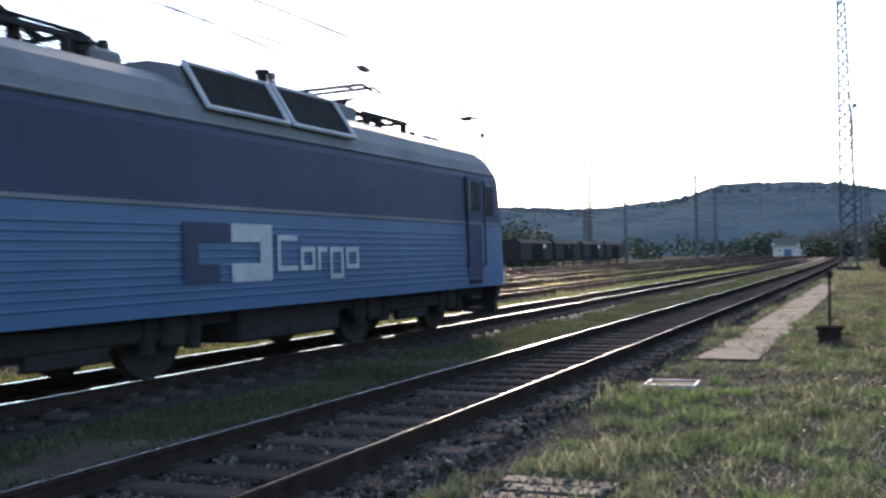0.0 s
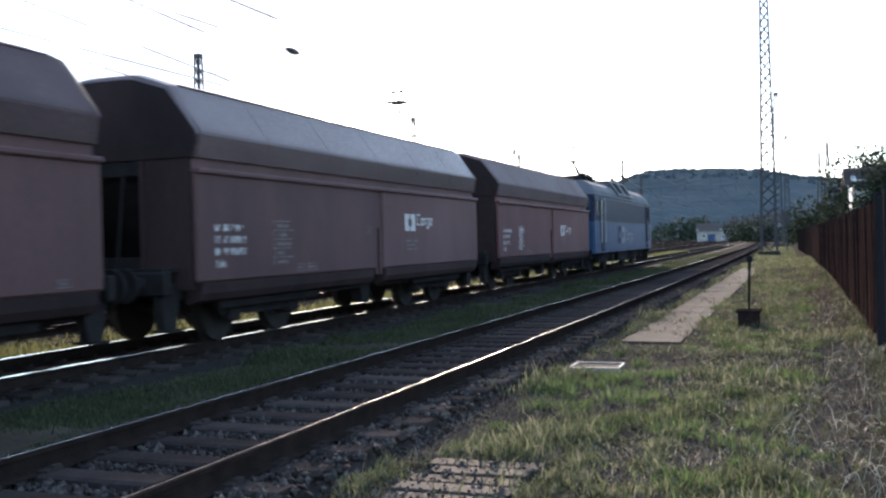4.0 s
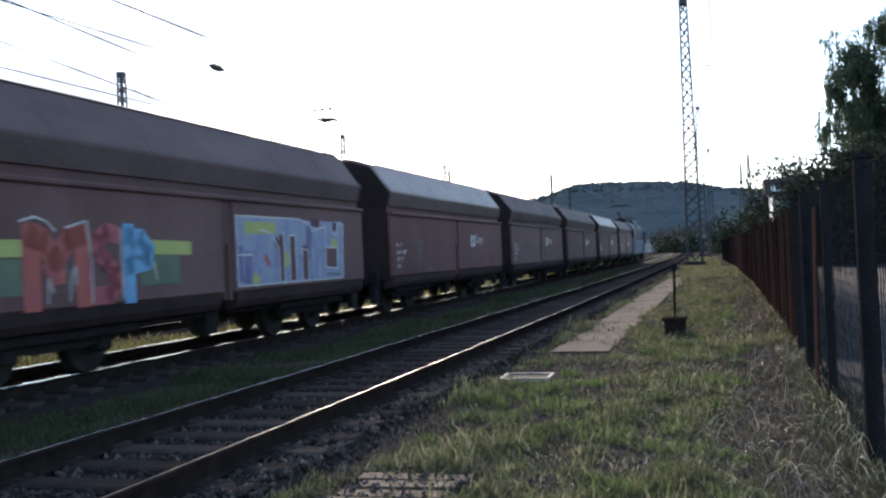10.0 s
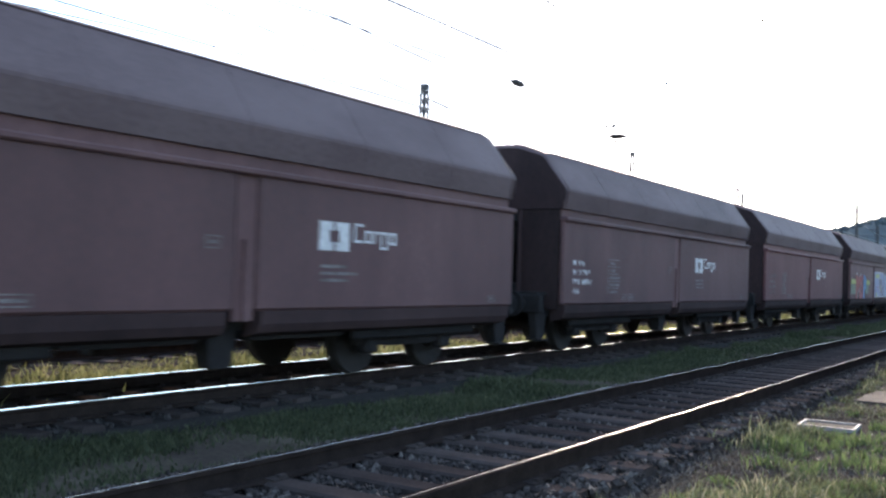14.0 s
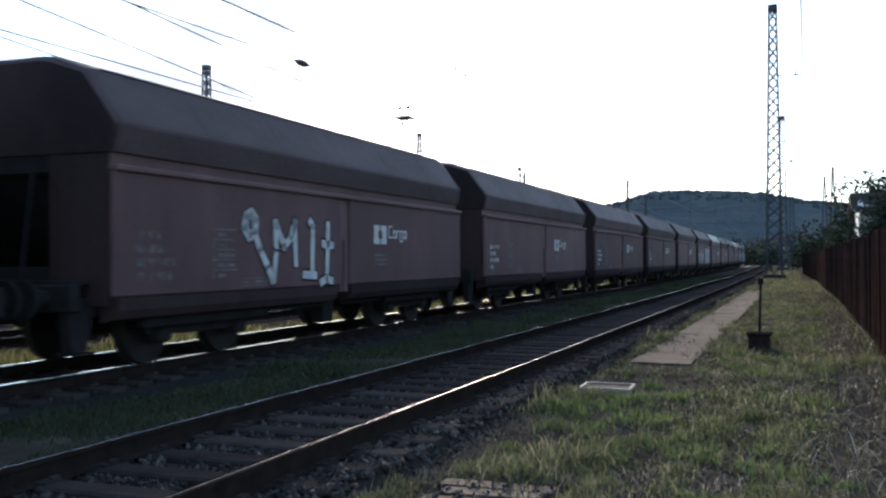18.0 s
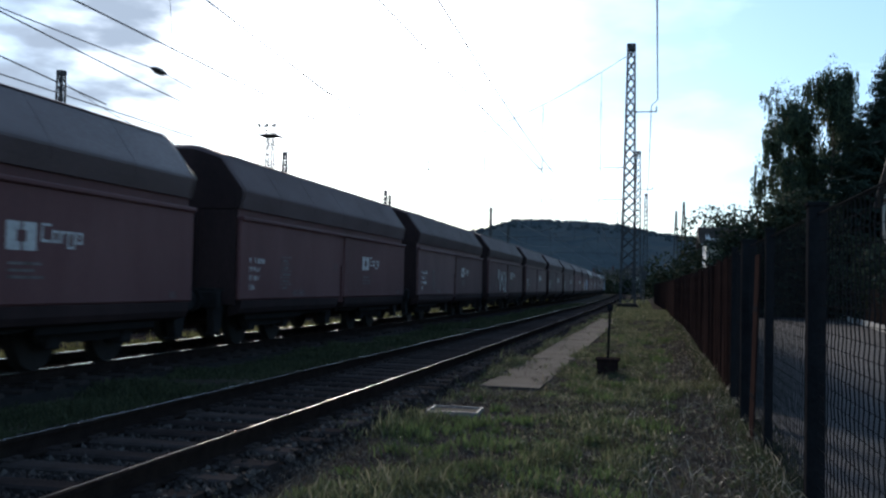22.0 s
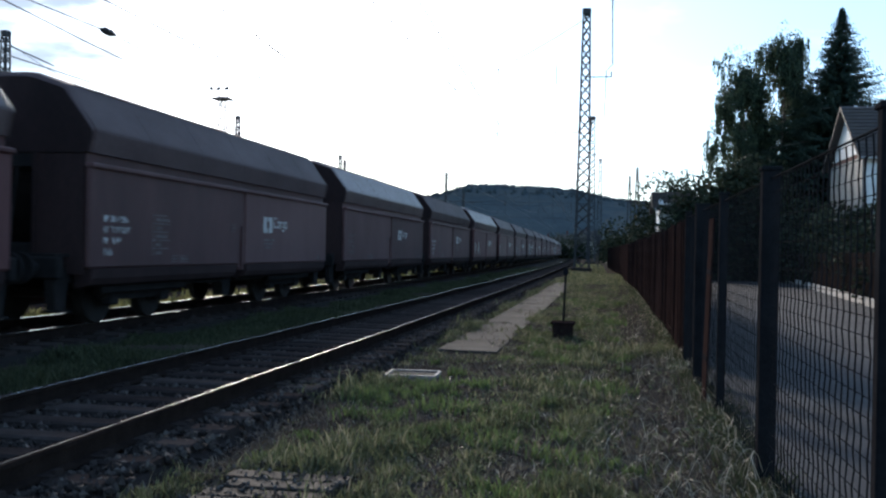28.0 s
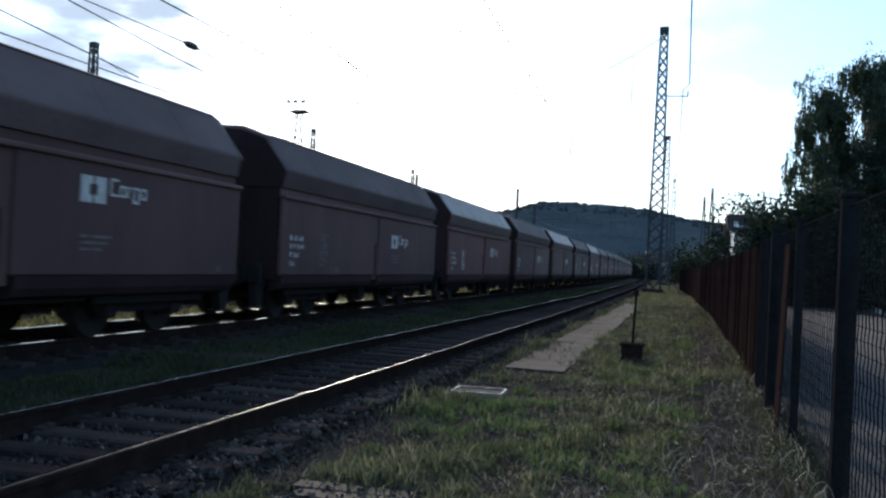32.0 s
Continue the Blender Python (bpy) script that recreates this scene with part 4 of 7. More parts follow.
def window_unit(parent, x, y, z, w, h, axis="Y", label=""):
    """A framed window set on a wall that faces -Y (axis Y) or -X (axis X)."""
    def m(bm, a, b, c, sa, sb, sc):
        if axis == "Y":
            block(bm, x + a, y + b, z + c, sa, sb, sc)
        else:
            block(bm, x + b, y + a, z + c, sb, sa, sc)
    bm = bmesh.new()
    for a, sa in ((-w / 2, 0.09), (w / 2, 0.09), (0, 0.06)):
        m(bm, a, -0.03, 0, sa, 0.1, h)
    for c, sc in ((-h / 2, 0.09), (h / 2, 0.09), (h * 0.18, 0.05)):
        m(bm, 0, -0.03, c, w, 0.1, sc)
    win = part("window_frame", bm, "plaster", parent, "white window frame")
    bm = bmesh.new()
    m(bm, 0, 0.0, 0, w - 0.04, 0.02, h - 0.04)
    part("pane", bm, "glass_dark", win)
    bm = bmesh.new()
    m(bm, 0, -0.07, -h / 2 - 0.06, w + 0.2, 0.2, 0.06)
    part("sill", bm, "kerb", win)


def house(name, label, x0, y0, w, d, eave, ridge, wall_mat, windows=(), chimney=True):
    """A house whose ridge runs along X, front wall facing -Y."""
    h = thing(name, label, "house")
    bm = bmesh.new()
    block(bm, x0 + w / 2, y0 + d / 2, eave / 2, w, d, eave)
    part("wall", bm, wall_mat, h)
    for gx in (x0, x0 + w - 0.25):
        bm = bmesh.new()
        prism(bm, [(y0 + 0.004, eave), (y0 + d - 0.004, eave), (y0 + d / 2, ridge - 0.15)], gx, gx + 0.25, axis="X")
        part("gable", bm, "plaster", h, "pale plastered gable")
    for s in (-1, 1):
        bm = bmesh.new()
        ya, yb = (y0 - 0.5, y0 + d / 2) if s < 0 else (y0 + d + 0.5, y0 + d / 2)
        prism(bm, [(ya, eave - 0.35), (yb, ridge), (yb, ridge - 0.18), (ya, eave - 0.5)], x0 - 0.45, x0 + w + 0.45, axis="X")
        roof = part("roof_slope", bm, "tiles", h, "dark red-brown tiled roof slope")
        bm = bmesh.new()
        n = 14
        for k in range(n):
            t = k / n
            yy, zz = ya + (yb - ya) * t, eave - 0.35 + (ridge - eave + 0.35) * t
            block(bm, x0 + w / 2, yy, zz + 0.03, w + 0.9, 0.12, 0.05)
        tagged(part("tile_course", bm, "tiles", roof), kind="stuff")
    bm = bmesh.new()
    rod(bm, (x0 - 0.4, y0 - 0.55, eave - 0.42), (x0 + w + 0.4, y0 - 0.55, eave - 0.42), 0.07, 6)
    part("gutter", bm, "steel", h)
    if chimney:
        bm = bmesh.new()
        block(bm, x0 + w * 0.4, y0 + d / 2 + 0.4, ridge + 0.4, 0.6, 0.6, 1.5, 0.02)
        part("chimney", bm, "brickwall", h)
    for wx, wz, ww, wh in windows:
        window_unit(h, x0 + wx, y0 - 0.03, wz, ww, wh)
    return h


villa = house("house", "two-storey brick house with pale plaster bays and a tiled roof", 13.4, 55.0, 12.0, 8.0, 7.4, 10.4, "brickwall",
              [(2.6, 5.2, 0.9, 1.5), (5.2, 5.2, 1.1, 1.5), (8.6, 5.2, 1.1, 1.5), (2.6, 2.2, 0.9, 1.5), (5.2, 2.2, 1.1, 1.5), (8.6, 2.2, 1.1, 1.5)])
for x, w in ((13.8, 0.7), (14.58, 0.68), (15.7, 0.38), (17.1, 0.5)):
    bm = bmesh.new()
    block(bm, x, 54.93, 3.9, w, 0.14, 6.6, 0.01)
    part("plaster_bay", bm, "plaster", villa, "pale plaster bay")
bm = bmesh.new()
block(bm, 19.4, 54.94, 3.75, 11.9, 0.12, 0.22)
part("string_course", bm, "plaster", villa)
for k in range(4):
    bm = bmesh.new()
    block(bm, 13.36, 56.05 + k * 1.96, 3.75, 0.1, 1.8, 6.7, 0.01)
    part("plaster_panel", bm, "kerb", villa, "pale plaster panel of the gable end")
house("white_shed", "small white building half hidden by bushes", 3.1, 66.0, 2.2, 5.0, 5.0, 5.9, "plaster", [(1.3, 3.6, 0.5, 0.9)], False)
rng = random.Random(8)
for x, y, w, d, e, r, mt in ((-30.0, 300.0, 7, 8, 3.4, 5.6, "kerb"), (-17.1, 310.0, 7, 8, 4.6, 7.4, "kerb"), (-10.6, 318.0, 6, 7, 5.6, 8.9, "kerb"), (-24.0, 335.0, 5, 6, 4.2, 7.0, "kerb"), (6.0, 330.0, 9, 8, 5.6, 8.8, "plaster")):
    house("far_house", "distant pale house beyond the end of the yard", x, y, w, d, e, r, mt, [(w * 0.3, e * 0.55, 1.0, 1.2), (w * 0.7, e * 0.55, 1.0, 1.2)])
for x, y, c in ((-22.4, 262.0, "loco_blue"), (-18.9, 264.0, "white_paint"), (-15.4, 262.0, "fence_dark")):
    van = thing("parked_van", "parked van far off at the yard's end", "van", pose(x, y, 0), group="parked vans")
    bm = bmesh.new()
    prism(bm, [(-2.4, 0.35), (2.4, 0.35), (2.4, 1.2), (1.7, 2.0), (-2.4, 2.1)], -0.9, 0.9, axis="X")
    part("body", bm, c, van)
    bm = bmesh.new()
    prism(bm, [(1.72, 1.25), (2.3, 1.25), (1.76, 1.9), (1.5, 1.9)], -0.92, 0.92, axis="X")
    part("windscreen", bm, "glass_dark", van)
    for s in (-1, 1):
        for yy in (-1.5, 1.5):
            bm = bmesh.new()
            rod(bm, (s * 0.8, yy, 0.34), (s * 0.95, yy, 0.34), 0.34, 12)
            part("wheel", bm, "black", van)

# a rake of covered wagons parked on the far side of the yard
for k in range(4):
    x = -41.0 + bend(118 + k * 14.5)
    y = 118 + k * 14.5
    cw = thing("covered_wagon", "dark parked covered wagon on a far yard track", "freight wagon", on_track(-41.0, y, RAIL), group="parked wagons")
    bm = bmesh.new()
    prism(bm, [(-1.35, 1.1), (1.35, 1.1), (1.35, 3.3), (0.9, 3.75), (-0.9, 3.75), (-1.35, 3.3)], -6.6, 6.6)
    part("body", bm, "under", cw)
    for yy in (-1.2, 1.2):
        bm = bmesh.new()
        block(bm, 1.37, yy, 2.2, 0.06, 2.3, 2.0, 0.02)
        part("sliding_door", bm, "fence_dark", cw)
    bm = bmesh.new()
    block(bm, 0, 0, 0.95, 1.6, 13.2, 0.25)
    part("underframe", bm, "under", cw)
    for yy in (-4.3, 4.3):
        bm = bmesh.new()
        for s in (-1, 1):
            rod(bm, (s * 0.7, yy, 0.48), (s * 0.84, yy, 0.48), 0.48, 16)
        rod(bm, (-0.9, yy, 0.48), (0.9, yy, 0.48), 0.08, 8)
        part("wheelset", bm, "wheel", cw)
    bm = bmesh.new()
    block(bm, 1.37, -0.4 if k % 2 else 2.6, 2.9, 0.03, 1.6, 0.5)
    part("data_panel", bm, "white_paint", cw)

# ---- trees and bushes ----


def leaf_cloud(rng, centres, count, size, droop):
    """Small bent leaves strewn through the given balls (x, y, z, r, how tall)."""
    verts, faces = [], []
    weights = [c[3] ** 2 for c in centres]
    for _ in range(count):
        cx, cy, cz, r, tall = rng.choices(centres, weights)[0]
        while True:
            a = Vector((rng.uniform(-1, 1), rng.uniform(-1, 1), rng.uniform(-1, 1)))
            if 0.2 < a.length < 1:
                break
        a *= (a.length ** -0.45)
        p = Vector((cx + a.x * r, cy + a.y * r, cz + a.z * r * tall))
        d = Vector((rng.gauss(0, 1), rng.gauss(0, 1), rng.gauss(0, 0.6) - droop)).normalized()
        side = d.orthogonal().normalized()
        side.rotate(Matrix.Rotation(rng.uniform(0, 6.28), 3, d))
        L, wd = size * rng.uniform(0.6, 1.5), size * rng.uniform(0.25, 0.5)
        k = len(verts)
        verts += [tuple(p), tuple(p + d * L * 0.5 + side * wd), tuple(p + d * L), tuple(p + d * L * 0.5 - side * wd)]
        faces.append((k, k + 1, k + 2, k + 3))
    return verts, faces


def broadleaf(x, y, height, spread, seed, label, droop=1.2, count=9000, size=0.34, low=0.2, tassels=10, limbs=30):
    rng = random.Random(seed)
    t = thing("tree", label, "tree", pose(x, y, 0))
    bm = bmesh.new()
    lean = Vector((rng.uniform(-0.4, 0.4), rng.uniform(-0.4, 0.4), height * 0.9))
    pts, prev = [], Vector((0, 0, -0.1))
    for k in range(1, 7):
        nxt = Vector((lean.x * k / 6 + rng.uniform(-0.15, 0.15), lean.y * k / 6 + rng.uniform(-0.15, 0.15), lean.z * k / 6))
        rod(bm, prev, nxt, 0.32 * (1 - (k - 1) / 7), 7, 0.32 * (1 - k / 7))
        pts.append(nxt)
        prev = nxt
    part("trunk", bm, "bark", t)
    centres = []
    for k in range(limbs):
        u = low + (1 - low) * (k + rng.random()) / limbs
        base = Vector((lean.x * u, lean.y * u, height * 0.9 * u))
        a, reach = rng.uniform(0, 6.28), spread * min(1.0, 0.1 + 1.15 * (1 - (u - low) / (1 - low)) ** 0.65) * rng.uniform(0.4, 1.0)
        tip = base + Vector((math.cos(a) * reach, math.sin(a) * reach, height * 0.10 * rng.uniform(0.3, 1.4)))
        bm = bmesh.new()
        mid = (base + tip) / 2 + Vector((0, 0, 0.3))
        rod(bm, base, mid, 0.07, 5, 0.045)
        rod(bm, mid, tip, 0.045, 5, 0.015)
        part("limb", bm, "bark", t)
        r = spread * rng.uniform(0.1, 0.21)
        centres.append((tip.x * 0.9, tip.y * 0.9, tip.z, r, 1.3))
        centres.append((mid.x, mid.y, mid.z, r * 0.9, 1.2))
        centres.append((tip.x * 0.9 + rng.uniform(-0.5, 0.5), tip.y * 0.9 + rng.uniform(-0.5, 0.5), tip.z - rng.uniform(0.5, 1.3), r * 0.7, 1.7))
    centres.append((lean.x, lean.y, height * 0.93, spread * 0.16, 2.0))
    verts, faces = leaf_cloud(rng, centres, count, size, droop)
    # twigs hang from the limbs in tassels of leaf strings
    for _ in range(tassels):
        c = rng.choice(centres)
        a, f = rng.uniform(0, 6.28), rng.uniform(0.5, 1.7)
        hx, hy, hz = c[0] + math.cos(a) * c[3] * f, c[1] + math.sin(a) * c[3] * f, c[2] + rng.uniform(-0.2, 0.5)
        length = rng.randint(4, 14)
        for _ in range(rng.randint(3, 8)):
            px, py, pz = hx + rng.gauss(0, 0.11), hy + rng.gauss(0, 0.11), hz + rng.uniform(-0.3, 0.1)
            for s in range(max(2, length - rng.randint(0, 5))):
                k = len(verts)
                z = pz - s * 0.17
                px += rng.uniform(-0.02, 0.02)
                jx, jy = rng.uniform(-0.05, 0.05), rng.uniform(-0.05, 0.05)
                b, wd = rng.uniform(0, 6.28), rng.uniform(0.04, 0.08)
                ux, uy = math.cos(b) * wd, math.sin(b) * wd
                verts += [(px + jx, py + jy, z), (px + jx + ux, py + jy + uy, z - 0.1), (px + jx, py + jy, z - 0.24), (px + jx - ux, py + jy - uy, z - 0.13)]
                faces.append((k, k + 1, k + 2, k + 3))
    tagged(from_arrays("crown", verts, faces, "leaf", t), "drooping leafy crown with gaps", kind="stuff")
    return t


def spruce(x, y, height, spread, seed):
    rng = random.Random(seed)
    t = thing("spruce", "tall dark spruce with ragged drooping branches", "tree", pose(x, y, 0))
    bm = bmesh.new()
    rod(bm, (0, 0, -0.1), (0, 0, height), 0.32, 8, 0.03)
    part("trunk", bm, "bark", t)
    verts, faces = [], []
    layers = 110
    for k in range(layers):
        u = k / layers
        for b in range(rng.randint(13, 17)):
            z = height * (0.12 + 0.88 * u) + rng.uniform(-0.3, 0.1) * (1 - u)
            a = rng.uniform(0, 6.28)
            r = spread * (1 - u) ** 0.95 * rng.uniform(0.58, 1.18) * (0.86 + 0.2 * math.sin(k * 0.9 + a)) + 0.05
            n = max(3, int(r * 5))
            sag = rng.uniform(-0.3, 0.35)
            for s in range(n):
                f = (s + 0.6) / n
                # boughs sag and lift again at their tips
                px, py, pz = math.cos(a) * r * f, math.sin(a) * r * f, z - (0.3 + sag) * r * f + 0.24 * r * f * f
                for side in (-1, 1):
                    q = len(verts)
                    L = (0.55 * (1.15 - f) + 0.26) * (0.24 + 0.76 * (1 - u))
                    b2 = a + side * rng.uniform(0.4, 1.1)
                    dx, dy = math.cos(b2) * L, math.sin(b2) * L
                    verts += [(px, py, pz + 0.04), (px + dx * 0.6 - dy * 0.14, py + dy * 0.6 + dx * 0.14, pz - 0.02), (px + dx, py + dy, pz - 0.25 * L - rng.uniform(0, 0.2)), (px + dx * 0.5 + dy * 0.14, py + dy * 0.5 - dx * 0.14, pz - 0.12)]
                    faces.append((q, q + 1, q + 2, q + 3))
    for k in range(6):
        bm = bmesh.new()
        a, z = k * 1.05, height * (0.2 + 0.11 * k)
        r = spread * (1 - z / height) ** 0.8
        rod(bm, (0, 0, z), (math.cos(a) * r, math.sin(a) * r, z - 0.2 * r), 0.05, 5, 0.015)
        part("limb", bm, "bark", t)
    tagged(from_arrays("crown", verts, faces, "needle", t), "dark needled crown", kind="stuff")


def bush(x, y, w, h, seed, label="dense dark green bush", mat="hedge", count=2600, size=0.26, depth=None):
    rng = random.Random(seed)
    t = thing("bush", label, "bush", pose(x, y, 0), group="bushes")
    centres = []
    n = max(4, int(w * 2))
    for k in range(n):
        cx = (k / (n - 1) - 0.5) * w
        hh = h * rng.uniform(0.45, 0.82)
        centres.append((cx, rng.uniform(-0.4, 0.4) * (depth or min(w, 2.5)) * 0.5, hh, h * rng.uniform(0.2, 0.34), 1.1))
        centres.append((cx + rng.uniform(-0.3, 0.3), rng.uniform(-0.3, 0.3), hh * 0.45, h * 0.3, 1.2))
        centres.append((cx + rng.uniform(-0.3, 0.3), rng.uniform(-0.3, 0.3), h * 0.14, h * 0.2, 0.9))
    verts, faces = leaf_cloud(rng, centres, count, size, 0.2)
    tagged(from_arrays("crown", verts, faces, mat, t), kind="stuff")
    for k in range(4):
        bm = bmesh.new()
        c = centres[rng.randrange(len(centres))]
        rod(bm, (c[0] * 0.5, 0, -0.05), (c[0], c[1], c[2]), 0.05, 5, 0.015)
        part("stem", bm, "bark", t)


broadleaf(9.85, 75.0, 16.4, 4.5, 21, "tall weeping birch with a hanging ragged crown", count=4600, size=0.15, tassels=760)
broadleaf(12.3, 76.5, 19.6, 4.4, 22, "taller weeping birch with a loose feathery top", count=4600, size=0.15, tassels=760)
broadleaf(17.0, 80.0, 12.0, 3.2, 23, "broad leafy tree behind the house", count=9000)
spruce(15.6, 71.0, 19.2, 8.8, 24)
bush(4.5, 73.5, 3.0, 7.4, 31, "tall dark bush rising over the fence", count=11000, size=0.26)
bush(4.75, 64.6, 1.8, 6.3, 39, "dark shrub leaning over the white building", count=5000, size=0.22)
bush(6.5, 63.5, 3.2, 6.7, 32, "leafy shrub with long wild shoots", count=11000, size=0.3)
bush(9.2, 64.0, 3.6, 7.6, 33, count=12000, size=0.3)
bush(11.6, 50.0, 2.2, 4.0, 34, "dark garden bush in front of the house", count=3600)
bush(14.0, 50.0, 3.0, 4.4, 35, "dark garden bush in front of the house", count=4800)
bush(11.2, 40.0, 2.6, 2.4, 36, "clipped garden hedge behind the pickets", count=3600)
bush(11.0, 46.0, 1.6, 2.8, 37, count=2000)
bush(12.0, 57.5, 2.2, 5.0, 38, count=4200)
for k, y in enumerate((30.0, 34.0, 38.5, 43.0, 47.5, 52.0)):
    bush(edge_x(y) + 1.5, y, 1.8, 2.3 + 0.3 * (k % 3), 130 + k, "dark hedge shrub behind the pickets", count=2600, size=0.2)
for k, (x, y, w, h) in enumerate(((1.5, 150, 5, 6.4), (3.8, 160, 4, 5.2), (-0.8, 190, 3, 5.2), (7.3, 140, 6, 7.7), (-10.6, 240, 7, 6.3), (-14.5, 250, 6, 5.3), (-7.1, 232, 4, 4.8))):
    bush(x, y, w, h, 50 + k, "dark bush far along the line", count=1500, size=0.5)
for k in range(14):
    bush(-70 - k * 7 + random.Random(k).uniform(-3, 3), 190 + (k % 3) * 14, 10, 7 + (k * 7 % 5), 80 + k, "dark thicket at the far edge of the yard", count=900, size=0.9)

# low woods at the foot of the hill
rng = random.Random(91)
centres = []
for k in range(150):
    x = rng.uniform(-190, 90)
    centres.append((x, rng.uniform(350, 420), rng.uniform(1.5, 5.5), rng.uniform(2.5, 5.0), 0.9))
verts, faces = leaf_cloud(rng, centres, 12000, 1.5, 0.2)
tagged(from_arrays("far_woods", verts, faces, "needle"), "dark belt of trees at the foot of the hill", "woods", kind="stuff")

# ---- grass, straw and loose stones ----


def scatter(name, label, mat, count, place, size, seed, width=0.006, lean=0.45):
    """Blades of grass, each a bent taper, at the places that place(rng) gives."""
    rng = random.Random(seed)
    verts, faces = [], []
    for _ in range(count):
        spot = place(rng)
        if spot is None:
            continue
        x, y, tall = spot
        z = ground_height(x, y) - 0.01
        h = size * tall * rng.uniform(0.5, 1.3)
        a, ln = rng.uniform(0, 6.2832), lean * rng.uniform(0.2, 1.4) * h
        dx, dy = math.cos(a) * ln, math.sin(a) * ln
        b = rng.uniform(0, 6.2832)
        w = width * rng.uniform(0.7, 1.5) * (1 + max(0.0, y) * 0.035)
        wx, wy = math.cos(b) * w, math.sin(b) * w
        k = len(verts)
        verts += [(x - wx, y - wy, z), (x + wx, y + wy, z), (x + dx * 0.4 + wx * 0.8, y + dy * 0.4 + wy * 0.8, z + h * 0.6), (x + dx * 0.4 - wx * 0.8, y + dy * 0.4 - wy * 0.8, z + h * 0.6), (x + dx, y + dy, z + h * rng.uniform(0.8, 1.0))]
        faces += [(k, k + 1, k + 2, k + 3), (k + 3, k + 2, k + 4)]
    ob = from_arrays(name, verts, faces, mat)
    tagged(ob, label, "grass", kind="stuff")


def clump(x, y, s, seed):
    return noise.noise(Vector((x * s, y * s, seed)))


def far_y(rng, near, far):
    """Distances that thin out with depth."""
    return near * (far / near) ** rng.random()


def verge(rng):
    y = far_y(rng, 3.2, 60.0)
    x = rng.uniform(-3.12, 1.15) + (bend(y) if y > 20 else 0)
    c = 0.8 * clump(x, y * 0.55, 0.8, 1.0) + 0.6 * clump(x, y * 0.7, 2.7, 2.0)
    if abs(x - bend(y) + 2.14) < 0.4 + 0.34 * clump(x, y, 1.6, 4.0) and y > 14.5 and rng.random() < 0.96:
        return None
    if -2.95 < x < -1.9 and 11.2 < y < 12.6 or (-2.5 < x < -1.6 and 4.3 < y < 6.2 and rng.random() < 0.9):
        return None
    if c < -0.04 + 0.9 * max(0.0, x - 0.05 - 0.3 * clump(0.3, y, 0.35, 31.0)) + (0.16 * max(0.0, -1.5 - x) if y < 10 else 0.0) + rng.gauss(0, 0.14) or (x < -2.8 and rng.random() < 0.3):
        return None
    return x, y, (0.55 + max(0.0, c) * 1.9) * (1.9 if rng.random() < 0.1 else 1.0) * (1.5 if x < -2.65 and y > 8 else 1.0)


def verge_dry(rng):
    y = far_y(rng, 3.0, 40.0)
    x = rng.uniform(-2.6, 1.15)
    c = clump(x, y, 0.8, 5.0)
    if c < 0.0 - 0.25 * max(0.0, x) or (-2.62 < x < -1.66 and y > 14.4):
        return None
    return x, y, 0.8 + abs(c) + (0.6 if x > 0.5 else 0)


def between(rng):
    y = far_y(rng, 3.0, 90.0)
    x = rng.uniform(-7.85, -5.85) + bend(y)
    c = clump(x, y, 0.7, 7.0)
    if c < -0.2 + rng.gauss(0, 0.15):
        return None
    return x, y, 0.7 + max(0, c) * 1.6


def beyond(rng):
    y = far_y(rng, 5.0, 110.0)
    x = rng.choice((-11.5, -16.5, -21.5, -27.0)) + rng.gauss(0, 0.6) + bend(y)
    return x, y, 0.8 + clump(x, y, 0.6, 9.0)


def under_line(rng):
    y = far_y(rng, 5.0, 70.0)
    x = rng.uniform(-12.9, -10.5) + bend(y)
    return x, y, 0.7 + 0.6 * clump(x, y, 0.5, 19.0)


def fence_foot(rng):
    y = far_y(rng, 3.0, 50.0)
    return fence_x(y) + rng.gauss(-0.05, 0.13), y, 1.0 + 0.8 * clump(2.0, y, 1.1, 3.0)


scatter("verge_grass", "patchy green grass on the railway verge", "grass", 230000, verge, 0.078, 1, 0.0042, 0.6)
scatter("dry_grass", "dry straw lying among the grass", "straw", 9000, verge_dry, 0.05, 2, 0.0022, 1.5)
scatter("track_grass", "taller dull weeds and grass between the tracks", "weeds", 100000, between, 0.12, 3, 0.006, 0.6)


def far_verge(rng):
    y = far_y(rng, 48.0, 130.0)
    x = rng.uniform(-2.4, 1.0) + bend(y) - (0.9 if y > 70 else 0.0)
    return x, y, 0.7 + 0.6 * clump(x, y, 0.3, 21.0)


scatter("far_verge_grass", "grass along the far end of the verge", "grass", 14000, far_verge, 0.22, 14, 0.006)
scatter("yard_grass", "sunlit yellow-green grass between the yard tracks", "yard_straw", 34000, beyond, 0.24, 4, 0.011)
scatter("yard_grass", "sunlit yellow-green grass beyond the train", "yard_straw", 30000, under_line, 0.17, 5, 0.009)
scatter("fence_grass", "tall weeds at the foot of the fence", "weeds", 9000, fence_foot, 0.13, 6, 0.0042, 0.7)


TUFTS = [(random.Random(500 + k).uniform(-2.5, 0.25), 3.3 * (32.0 / 3.3) ** random.Random(900 + k).random(), random.Random(1300 + k).uniform(0.5, 1.0)) for k in range(150)]


def tufts(rng):
    x, y, s = rng.choice(TUFTS)
    if (-2.75 < x < -1.6 and y > 14.3) or (-2.9 < x < -1.9 and 11.1 < y < 12.6) or (-2.5 < x < -1.6 and 4.2 < y < 6.3):
        return None
    return x + rng.gauss(0, 0.1 * s), y + rng.gauss(0, 0.13 * s), s


